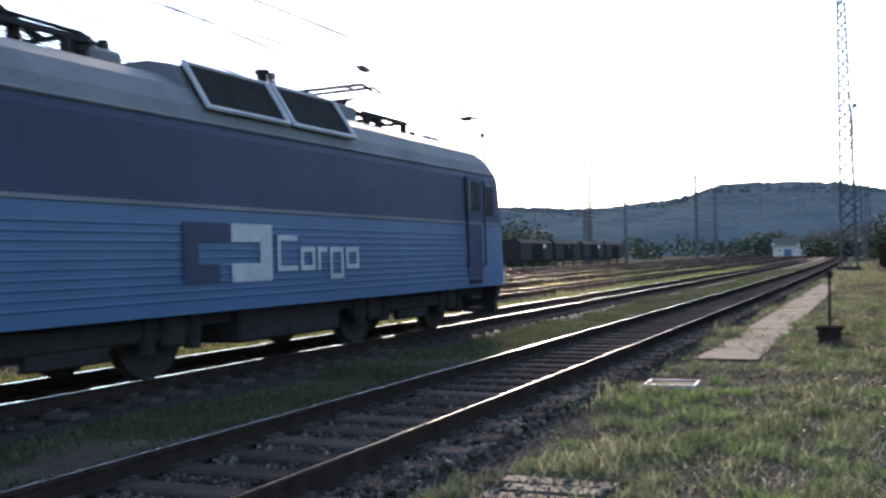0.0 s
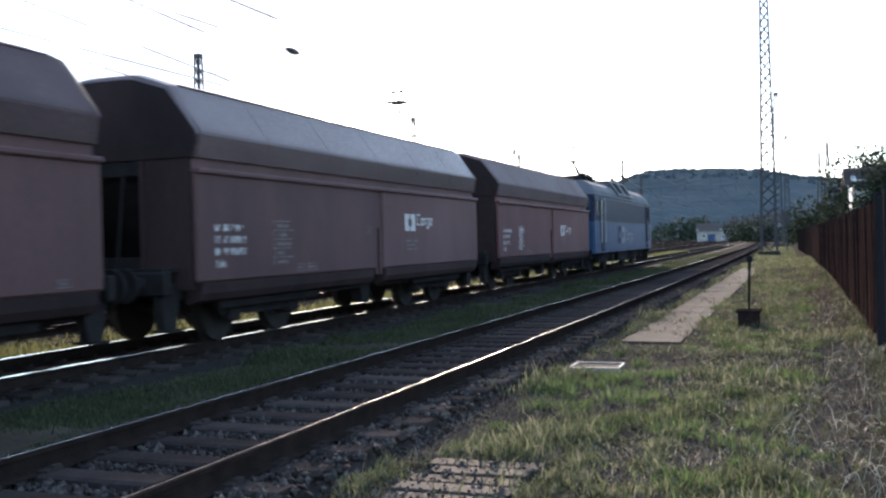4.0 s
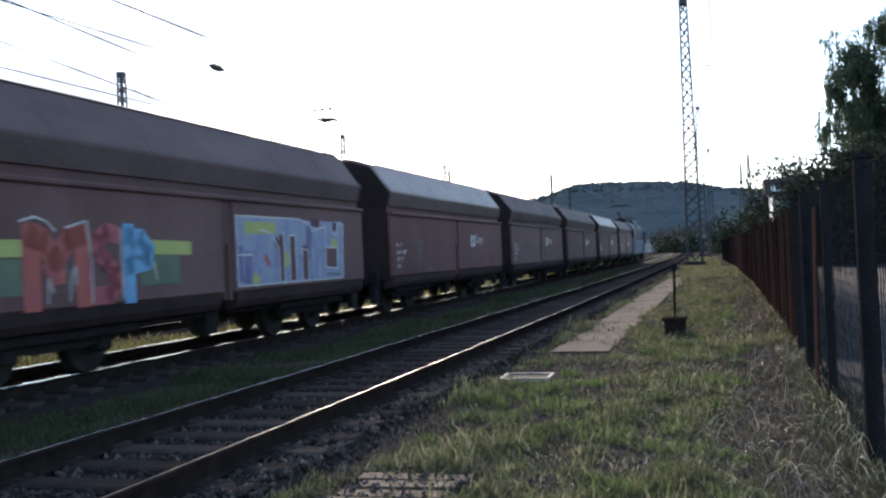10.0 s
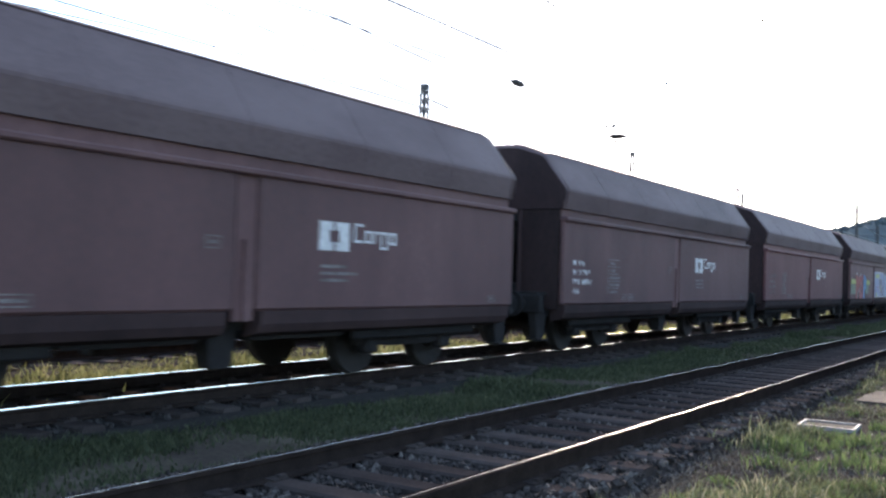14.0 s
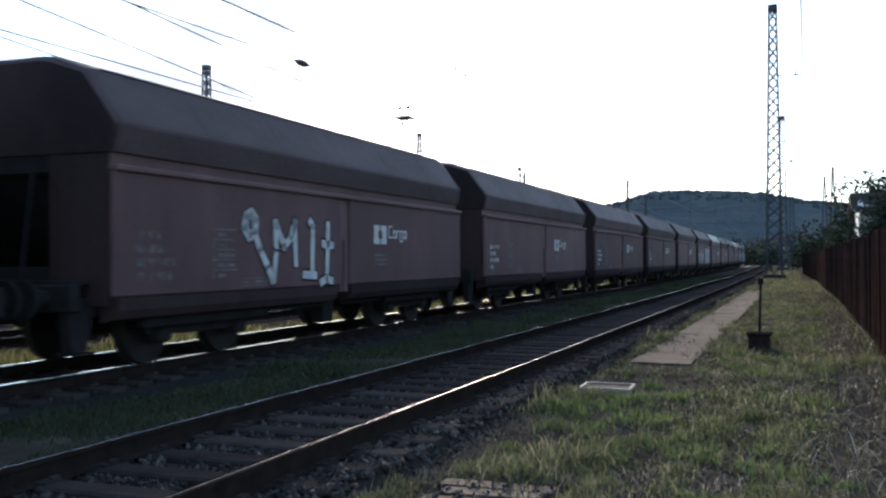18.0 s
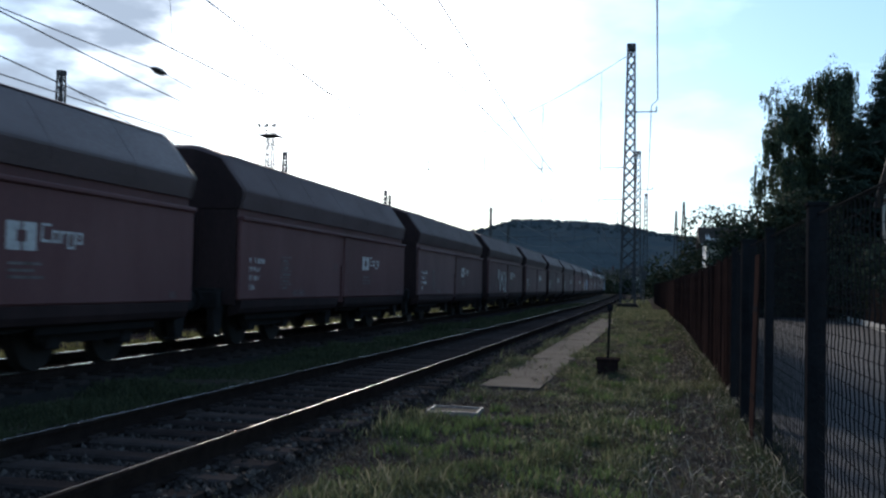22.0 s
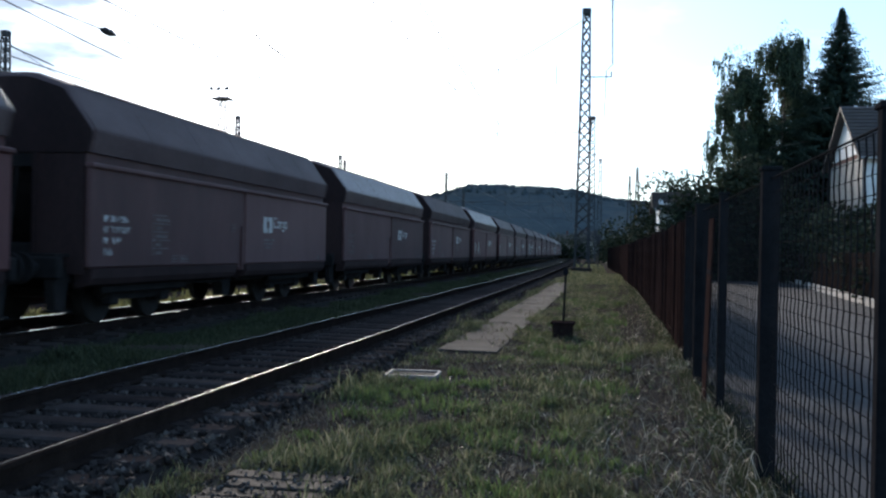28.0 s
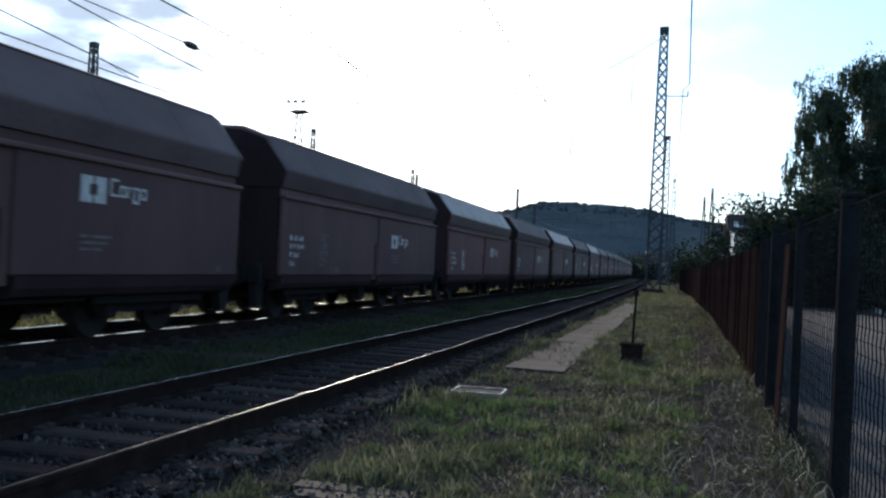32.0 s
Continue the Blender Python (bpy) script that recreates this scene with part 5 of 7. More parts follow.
scatter("grass_tufts", "taller fresh green tufts standing in the verge", "fresh_grass", 9000, tufts, 0.16, 17, 0.0045, 0.5)


def litter(rng):
    y = far_y(rng, 3.0, 26.0)
    x = rng.uniform(-1.9, 1.1)
    c = clump(x, y, 0.55, 8.0)
    if c < 0.05 - 0.25 * x:
        return None
    return x, y, 0.7 + rng.random()


scatter("dead_stalks", "long pale dead stalks lying in the verge", "straw", 2600, litter, 0.11, 9, 0.0024, 2.0)


def anywhere(rng):
    y = far_y(rng, 3.0, 50.0)
    x = rng.uniform(-2.9, 1.2)
    if (-2.58 < x - bend(y) < -1.7 and y > 14.6 and rng.random() < 0.72) or (-2.8 < x < -1.9 and 11.3 < y < 12.4) or (-2.5 < x < -1.6 and 4.3 < y < 6.2):
        return None
    return x, y, 0.6 + rng.random() + 0.6 * clump(x, y, 0.8, 12.0)


def behind(rng):
    x, y = rng.uniform(-3.0, 1.3), rng.uniform(-10.0, 3.2)
    if abs(x) < 0.45 and y < 0.6 and rng.random() < 0.6:
        return None
    return x, y, 0.5 + 0.5 * rng.random()


scatter("trodden_grass", "short trodden grass at the standing place", "grass", 50000, behind, 0.08, 13, 0.005, 0.8)
scatter("thatch", "brown withered thatch covering the verge", "thatch", 60000, anywhere, 0.05, 12, 0.0042, 1.7)
scatter("coarse_grass", "coarse dull tufts on the verge", "weeds", 4000, litter, 0.085, 10, 0.005, 0.8)
rng = random.Random(77)
bm = bmesh.new()
for k in range(190):
    x, y = 1.05 - 1.3 * rng.random() ** 1.6, 3.2 * (16.0 / 3.2) ** rng.random()
    a, reach, top = rng.uniform(0, 6.28), rng.uniform(0.1, 0.32), rng.uniform(0.06, 0.28)
    tube(bm, [(x + math.cos(a) * reach * s / 5 + rng.uniform(-0.015, 0.015), y + math.sin(a) * reach * s / 5, top * math.sin(math.pi * min(0.85, s / 5 * 0.85)) + rng.uniform(-0.01, 0.01)) for s in range(6)], rng.uniform(0.0016, 0.003), 4)
tagged(part("dead_stems", bm, "straw"), "bent pale dead stems tangled by the fence", "stems", kind="stuff")
scatter("fence_straw", "dead stalks tangled at the fence", "straw", 700, fence_foot, 0.2, 7, 0.0024, 1.1)

rng = random.Random(78)
verts, faces = [], []
for k in range(150):
    x, y = rng.uniform(-1.7, 1.05), 3.4 * (30.0 / 3.4) ** rng.random()
    if clump(x, y, 0.6, 15.0) < -0.05:
        continue
    for _ in range(rng.randint(10, 26)):
        a, r, z = rng.uniform(0, 6.28), rng.uniform(0.01, 0.14), rng.uniform(0.02, 0.17)
        L, wd, q = rng.uniform(0.03, 0.075), rng.uniform(0.012, 0.026), len(verts)
        px, py = x + math.cos(a) * r, y + math.sin(a) * r
        dx, dy = math.cos(a), math.sin(a)
        verts += [(px, py, z), (px + dx * L * 0.5 - dy * wd, py + dy * L * 0.5 + dx * wd, z + 0.012), (px + dx * L, py + dy * L, z - 0.008), (px + dx * L * 0.5 + dy * wd, py + dy * L * 0.5 - dx * wd, z + 0.012)]
        faces.append((q, q + 1, q + 2, q + 3))
tagged(from_arrays("leafy_weeds", verts, faces, "grass"), "low broad-leaved weeds among the grass", "weeds", kind="stuff")

STONE = [(0.5, 0, 0), (-0.5, 0, 0), (0, 0.5, 0), (0, -0.5, 0), (0, 0, 0.4), (0, 0, -0.4)]
STONE_FACES = [(0, 2, 4), (2, 1, 4), (1, 3, 4), (3, 0, 4), (2, 0, 5), (1, 2, 5), (3, 1, 5), (0, 3, 5)]


def stones(name, label, count, place, seed, mat="ballast"):
    rng = random.Random(seed)
    verts, faces = [], []
    for _ in range(count):
        spot = place(rng)
        if spot is None:
            continue
        x, y, z, s = spot
        turn = Euler((rng.uniform(0, 6), rng.uniform(0, 6), rng.uniform(0, 6))).to_matrix()
        k = len(verts)
        for p in STONE:
            v = turn @ Vector((p[0] * s * rng.uniform(0.7, 1.4), p[1] * s * rng.uniform(0.7, 1.3), p[2] * s * rng.uniform(0.7, 1.3)))
            verts.append((x + v.x, y + v.y, z + v.z))
        faces += [tuple(k + i for i in f) for f in STONE_FACES]
    ob = from_arrays(name, verts, faces, mat)
    tagged(ob, label, "stones", kind="stuff")


def near_ballast(rng):
    y = far_y(rng, 2.0, 45.0) if rng.random() < 0.86 else rng.uniform(-11, 2)
    u = rng.uniform(-1.68, 1.4)
    z = RAIL - 0.215 if -1.5 < u < 1.25 else RAIL - 0.215 - max(-u - 1.5, u - 1.25) * 0.6
    if abs((y / SLEEPER_STEP) - round(y / SLEEPER_STEP)) < 0.22 and abs(u) < 1.25 and rng.random() < (0.88 if u < 0.86 else 0.5):
        return None
    return NEAR_X + bend(y) + u, y, z + rng.uniform(-0.01, 0.02) + (0.03 if 0.86 < u < 1.3 else 0.0), rng.uniform(0.04, 0.085)


def train_ballast(rng):
    y = far_y(rng, 4.0, 40.0)
    u = rng.uniform(-0.7, 1.25)
    return TRAIN_X + bend(y) + u, y, RAIL - 0.21 - max(0, u - 1.14) * 0.6, rng.uniform(0.04, 0.08)


def crossing_gravel(rng):
    return rng.uniform(-2.5, -1.6), rng.uniform(4.3, 6.3), 0.075, rng.uniform(0.012, 0.035)


def verge_pebbles(rng):
    y = far_y(rng, 3.5, 30.0)
    return rng.uniform(-3.1, 1.0), y, 0.01, rng.uniform(0.015, 0.05)


stones("ballast_stones", "grey broken-stone ballast between the sleepers", 24000, near_ballast, 41)
stones("ballast_stones", "grey broken-stone ballast on the train's track", 5200, train_ballast, 42, "dark_stone")
stones("crossing_gravel", "light gravel strewn over the planks", 520, crossing_gravel, 43, "gravel")
stones("pebbles", "loose pebbles in the verge", 1500, verge_pebbles, 44)

# ---- the train ----
PITCH = 13.9
WAGON_HALF = 6.02
N_WAGONS = 21


def wheelset(name, r, parent, y, z):
    """An axle with two flanged wheels and bearing boxes."""
    bm = bmesh.new()
    for s in (-1, 1):
        rod(bm, (s * 0.685, 0, 0), (s * 0.82, 0, 0), r, 24)
        rod(bm, (s * 0.665, 0, 0), (s * 0.69, 0, 0), r + 0.028, 24)
        rod(bm, (s * 0.82, 0, 0), (s * 0.845, 0, 0), r * 0.42, 16)
    rod(bm, (-0.9, 0, 0), (0.9, 0, 0), 0.08, 10)
    ob = part(name, bm, "wheel", parent, "steel wheelset")
    ob.location = (0, y, z)
    return ob


def make_wagon():
    w = thing("hopper_wagon", "dark red-brown steel coal hopper wagon with white markings", "freight wagon", group="wagons of the coal train")
    L = WAGON_HALF
    # closed lower body, with the sides split into two discharge doors
    bm = bmesh.new()
    prism(bm, [(-L + 1.15, 0.95), (L - 1.15, 0.95), (L - 0.2, 2.3), (L - 0.2, 2.45), (-L + 0.2, 2.45), (-L + 0.2, 2.3)], -1.36, 1.36, axis="X")
    part("body", bm, "wagon", w)
    # end plates coloured darker than the flanks, with their shade in the colour
    for e in (-1, 1):
        bm = bmesh.new()
        prism(bm, [(e * (L - 0.012), 2.64), (e * (L - 0.012), 2.42), (e * (L - 0.14), 2.34), (e * (L - 1.1), 0.96), (e * (L - 1.4), 0.96), (e * (L - 0.5), 2.64)], -1.355, 1.355, axis="X")
        part("end_slope", bm, "under", w, "sloping end plate of the hopper")
        for x in (-0.95, 0.95):
            bm = bmesh.new()
            block(bm, x, e * (L - 0.04), 1.72, 0.82, 0.06, 1.82, 0.015)
            wall = part("end_wall", bm, "shade_grime", w, "dark end plate, shade and grime in its colour")
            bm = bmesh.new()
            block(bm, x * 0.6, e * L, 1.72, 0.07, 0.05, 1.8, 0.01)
            part("end_rib", bm, "shade_grime", wall)
        bm = bmesh.new()
        block(bm, 0, e * (L - 0.07), 1.2, 2.66, 0.08, 0.16, 0.01)
        part("end_beam", bm, "under", w)
        bm = bmesh.new()
        block(bm, -0.3, e * (L - 0.3), 1.0, 0.5, 0.4, 0.5, 0.03)
        rod(bm, (0.3, e * (L - 0.35), 0.98), (1.0, e * (L - 0.35), 0.98), 0.17, 12)
        part("brake_box", bm, "under", w)
    for s in (-1, 1):
        for e in (-1, 1):
            bm = bmesh.new()
            y0, y1 = sorted((e * 0.17, e * L))
            block(bm, s * 1.42, (y0 + y1) / 2, 1.67, 0.09, y1 - y0, 1.52, 0.03)
            part("side_door", bm, "wagon", w, "flat discharge door")
            bm = bmesh.new()
            prism(bm, [(s * 1.46, 0.908), (s * 1.45, 0.76), (s * 1.4, 0.66), (s * 1.18, 0.60), (s * 1.18, 0.908)], y0 + 0.1, y1 - 0.1)
            part("chute_flap", bm, "shade_grime", w, "grimy discharge flap")
            bm = bmesh.new()
            a, b = sorted((e * 0.25, e * 2.2))
            prism(bm, [(a, 0.68), (b, 0.68), (b - 0.2, 0.56), (a + 0.12, 0.56)], s * 0.95, s * 1.2, axis="X")
            part("discharge_chute", bm, "under", w, "grimy sloping discharge chute")
            bm = bmesh.new()
            block(bm, s * 1.2, e * 3.7, 0.6, 0.1, 3.0, 0.2, 0.02)
            part("step_board", bm, "under", w)
        bm = bmesh.new()
        block(bm, s * 1.40, 0, 1.6, 0.06, 0.3, 1.6)
        block(bm, s * 1.45, 0.0, 1.25, 0.05, 0.07, 0.9)
        part("door_post", bm, "wagon", w, "recessed door post")
        bm = bmesh.new()
        block(bm, s * 1.44, 0, 2.445, 0.15, 2 * L, 0.08, 0.02)
        part("ledge", bm, "wagon", w, "projecting ledge along the side")
        bm = bmesh.new()
        block(bm, s * 1.34, 0, 2.56, 0.06, 2 * L - 0.1, 0.18)
        part("upper_strip", bm, "wagon", w, "recessed strip under the hood")
    # hood: sloping sides, flat top, ends cut back
    bm = bmesh.new()
    half = [(1.38, 2.63), (1.42, 2.635), (1.45, 2.8), (1.474, 2.95), (1.47, 2.99), (1.455, 3.02), (1.43, 3.06), (1.03, 3.63), (1.012, 3.652), (0.985, 3.672), (0.52, 3.835), (0.46, 3.852), (0.3, 3.865)]
    ring = half + [(-x, z) for x, z in half[::-1]]
    stations = [(-L, 0.10), (-L + 0.06, 0.03), (-L + 0.2, 0.0), (L - 0.2, 0.0), (L - 0.06, 0.03), (L, 0.10)]
    rows = [[bm.verts.new((x, y, z - cut * max(0.0, z - 2.86))) for x, z in ring] for y, cut in stations]
    for a, b in zip(rows, rows[1:]):
        for i in range(len(ring)):
            j = (i + 1) % len(ring)
            bm.faces.new((a[i], a[j], b[j], b[i]))
    ends = [[v.co.copy() for v in row] for row in (rows[0], rows[-1])]
    part("hood", bm, "wagon_roof", w, "faceted roof hood dulled by coal dust")
    # hood ends take this darker colour too, shade painted in
    for outline, out in zip(ends, (-1, 1)):
        bm = bmesh.new()
        front = [bm.verts.new(co + Vector((0, out * 0.012, 0))) for co in outline]
        back = [bm.verts.new(co - Vector((0, out * 0.05, 0))) for co in outline]
        bm.faces.new(front)
        bm.faces.new(back)
        for i in range(len(front)):
            j = (i + 1) % len(front)
            bm.faces.new((front[i], front[j], back[j], back[i]))
        part("hood_end", bm, "shade_grime", w, "hood end wall darkened by shade in its colour")
    for y in (-4.1, -2.05, 0.0, 2.05, 4.1):
        bm = bmesh.new()
        tube(bm, [(x, y, z) for x, z in ring[2:-2]], 0.003, 4)
        part("hood_seam", bm, "wagon_roof", w)
    for e in (-1, 1):
        bm = bmesh.new()
        tube(bm, [(x * 1.002, e * (L - 0.1), z + 0.006 - 0.07 * max(0.0, z - 2.86)) for x, z in ring[1:-1]], 0.014, 5)
        part("hood_edge", bm, "wagon_roof", w, "rolled edge of the hood")
    bm = bmesh.new()
    for s in (-1, 1):
        tube(bm, [(s * 1.0, -L + 0.3, 3.668), (s * 1.0, L - 0.3, 3.668)], 0.018)
    part("roof_rail", bm, "wagon_roof", w)
    # underframe, end platforms, buffers
    bm = bmesh.new()
    block(bm, 0, 0, 0.86, 0.5, 2 * L + 0.9, 0.24)
    for s in (-1, 1):
        block(bm, s * 1.05, 0, 0.80, 0.12, 2 * L + 0.7, 0.22)
    part("underframe", bm, "under", w)
    for e in (-1, 1):
        bm = bmesh.new()
        block(bm, 0, e * (L + 0.38), 0.92, 2.5, 0.16, 0.32, 0.02)
        block(bm, 0, e * (L + 0.12), 1.1, 2.3, 0.5, 0.05)
        part("headstock", bm, "under", w)
        for s in (-1, 1):
            bm = bmesh.new()
            rod(bm, (s * 0.875, e * (L + 0.42), 0.92), (s * 0.875, e * (L + 0.78), 0.92), 0.1, 10)
            rod(bm, (s * 0.875, e * (L + 0.78), 0.92), (s * 0.875, e * (L + 0.83), 0.92), 0.23, 16)
            part("buffer", bm, "under", w)
            bm = bmesh.new()
            rod(bm, (s * 0.32, e * (L + 0.28), 0.9), (s * 0.32, e * (L + 0.06), 2.4), 0.022)
            part("end_stanchion", bm, "under", w)
        bm = bmesh.new()
        rod(bm, (0, e * (L + 0.4), 0.86), (0, e * (L + 0.93), 0.8), 0.05, 8)
        part("coupling_hook", bm, "under", w)
        # bogie with its two wheelsets
        yb = e * 3.7
        bm = bmesh.new()
        for s in (-1, 1):
            prism(bm, [(yb - 1.25, 0.46), (yb - 0.5, 0.37), (yb + 0.5, 0.37), (yb + 1.25, 0.46), (yb + 1.25, 0.62), (yb + 0.5, 0.74), (yb - 0.5, 0.74), (yb - 1.25, 0.62)], s * 0.96, s * 1.08, axis="X")
            for d in (-0.9, 0.9):
                block(bm, s * 1.03, yb + d, 0.44, 0.2, 0.28, 0.3, 0.03)
                rod(bm, (s * 1.0, yb + d - 0.22, 0.4), (s * 1.0, yb + d - 0.22, 0.7), 0.07, 8)
                rod(bm, (s * 1.0, yb + d + 0.22, 0.4), (s * 1.0, yb + d + 0.22, 0.7), 0.07, 8)
        block(bm, 0, yb, 0.6, 1.9, 0.4, 0.22)
        bogie = part("bogie", bm, "under", w)
        for d in (-0.9, 0.9):
            wheelset("wheelset", 0.46, bogie, yb + d, 0.46)
    bm = bmesh.new()
    rod(bm, (-0.5, -0.6, 0.8), (-0.5, 0.9, 0.8), 0.18, 12)
    block(bm, 0.6, 0.3, 0.76, 0.35, 0.8, 0.3)
    part("brake_gear", bm, "under", w)
    # shunting steps under the corners and the lever gear between the doors
    for s in (-1, 1):
        for e in (-1, 1):
            bm = bmesh.new()
            prism(bm, [(e * 5.98, 0.8), (e * 6.42, 0.8), (e * 6.34, 0.3), (e * 6.1, 0.3)], s * 1.0, s * 1.14, axis="X")
            block(bm, s * 1.08, e * 6.22, 0.28, 0.3, 0.3, 0.03)
            part("corner_step", bm, "under", w)
        bm = bmesh.new()
        prism(bm, [(-0.24, 0.72), (0.24, 0.72), (0.16, 0.26), (-0.16, 0.26)], s * 0.9, s * 1.12, axis="X")
        part("lever_gear", bm, "under", w)
    # hopper bottoms between the bogies
    bm = bmesh.new()
    prism(bm, [(-2.4, 0.95), (2.4, 0.95), (1.6, 0.66), (-1.6, 0.66)], -1.1, 1.1, axis="X")
    part("hopper_bottom", bm, "under", w)
    return w


def plate(bm, s, y0, y1, z0, z1, x=1.4655, t=0.004):
    """A thin painted patch on the flank s (+1 or -1)."""
    block(bm, s * (x + t / 2), (y0 + y1) / 2, (z0 + z1) / 2, t, y1 - y0, z1 - z0)


def wagon_markings(w, seed, worn):
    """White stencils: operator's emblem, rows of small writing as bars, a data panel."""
    rng = random.Random(seed)
    for s in (-1, 1):
        bm = bmesh.new()
        # the emblem stands on the leading half, not quite alike on every wagon
        dy, dz = {100: (0.12, -0.1), 119: (0.3, 0.26), 102: (-0.15, 0.0), 104: (0.5, 0.0), 106: (0.0, 0.02), 112: (0.54, 0.0)}.get(seed, (0.12 + rng.uniform(-0.06, 0.06), rng.uniform(-0.03, 0.03)))
        y0, z = 1.12 + dy, 1.74 + dz
        # square emblem with a cross-shaped gap
        for a, b, p, q in ((0, 0.19, 0, 0.57), (0.38, 0.57, 0, 0.57), (0.19, 0.26, 0, 0.17), (0.31, 0.38, 0, 0.17), (0.19, 0.26, 0.4, 0.57), (0.31, 0.38, 0.4, 0.57)):
            plate(bm, s, y0 + a, y0 + b, z - 0.12 + p * 0.62, z - 0.12 + q * 0.62)
        part("emblem", bm, "white_paint", w, "white square emblem")
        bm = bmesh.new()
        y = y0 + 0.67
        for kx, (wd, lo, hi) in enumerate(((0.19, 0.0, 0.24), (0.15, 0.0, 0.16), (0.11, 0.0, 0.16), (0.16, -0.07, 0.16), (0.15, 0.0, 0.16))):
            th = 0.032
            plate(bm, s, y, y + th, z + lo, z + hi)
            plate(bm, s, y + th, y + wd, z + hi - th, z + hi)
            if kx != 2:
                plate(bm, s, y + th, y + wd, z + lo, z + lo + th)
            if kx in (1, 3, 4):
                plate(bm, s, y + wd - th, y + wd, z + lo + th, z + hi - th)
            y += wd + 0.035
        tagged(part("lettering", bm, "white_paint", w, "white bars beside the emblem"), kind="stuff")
        if worn < 0.75:
            bm = bmesh.new()
            for k in range(3):
                plate(bm, s, y0 + 0.05, y0 + 0.62 + rng.uniform(-0.1, 0.15), 1.42 - k * 0.085, 1.455 - k * 0.085)
            tagged(part("small_writing", bm, "faded_paint", w), kind="stuff")
        bm = bmesh.new()
        for r in range(3 if worn < 0.5 else 4):
            y = -5.6
            for k in range(rng.choice((6, 8, 9, 10))):
                z0 = 1.62 - r * 0.17
                if k % 3 != 2:
                    plate(bm, s, y, y + 0.018, z0, z0 + 0.1)
                plate(bm, s, y + 0.018, y + 0.05, z0 + rng.choice((0.0, 0.04, 0.084)), z0 + rng.choice((0.1, 0.1, 0.058)))
                y += 0.072 + (0.05 if k in (1, 3) else 0.0)
        if worn < 0.5:
            curve = bpy.data.curves.new("type_letters", "FONT")
            curve.body, curve.size, curve.extrude = "Falls", 0.15, 0.002
            carrier = bpy.data.objects.new("type_letters", curve)
            me = bpy.data.meshes.new_from_object(carrier)
            bpy.data.objects.remove(carrier)
            me.transform(pose(s * 1.468, -5.6 * s if s > 0 else -5.2, 1.11, 90, 0, 90 * s))
            me.materials.append(MAT["white_paint"])
            letters = new("type_letters", me)
            letters.parent = w
        tagged(part("wagon_number", bm, "white_paint" if worn < 0.5 else "faded_paint", w, "rows of white bars"), kind="stuff")
        if worn < 0.9:
            bm = bmesh.new()
            for r in range(5):
                plate(bm, s, -4.0, -3.42 + rng.uniform(-0.1, 0.06), 1.77 - r * 0.14, 1.79 - r * 0.14)
                plate(bm, s, -3.9, -3.9 + rng.uniform(0.12, 0.5), 1.68 - r * 0.14, 1.73 - r * 0.14)
            plate(bm, s, -4.02, -4.0, 1.1, 1.79)
            plate(bm, s, -3.72, -3.705, 1.2, 1.77)
            tagged(part("load_table", bm, "white_paint" if worn == 0.25 else "faded_paint", w, "faded white load table"), kind="stuff")
        bm = bmesh.new()
        for ya, yb, za, zb in ((-3.3, -3.05, 0.98, 1.1), (-2.95, -2.6, 0.98, 1.1), (-0.62, -0.4, 1.58, 1.72), (5.25, 5.45, 0.98, 1.08)):
            plate(bm, s, ya, yb, za, za + 0.014)
            plate(bm, s, ya, yb, zb - 0.014, zb)
            plate(bm, s, ya, ya + 0.014, za + 0.014, zb - 0.014)
            plate(bm, s, yb - 0.014, yb, za + 0.014, zb - 0.014)
            plate(bm, s, ya + 0.04, yb - 0.05, (za + zb) / 2 - 0.018, (za + zb) / 2 + 0.018)
        tagged(part("small_mark", bm, "faded_paint", w), kind="stuff")


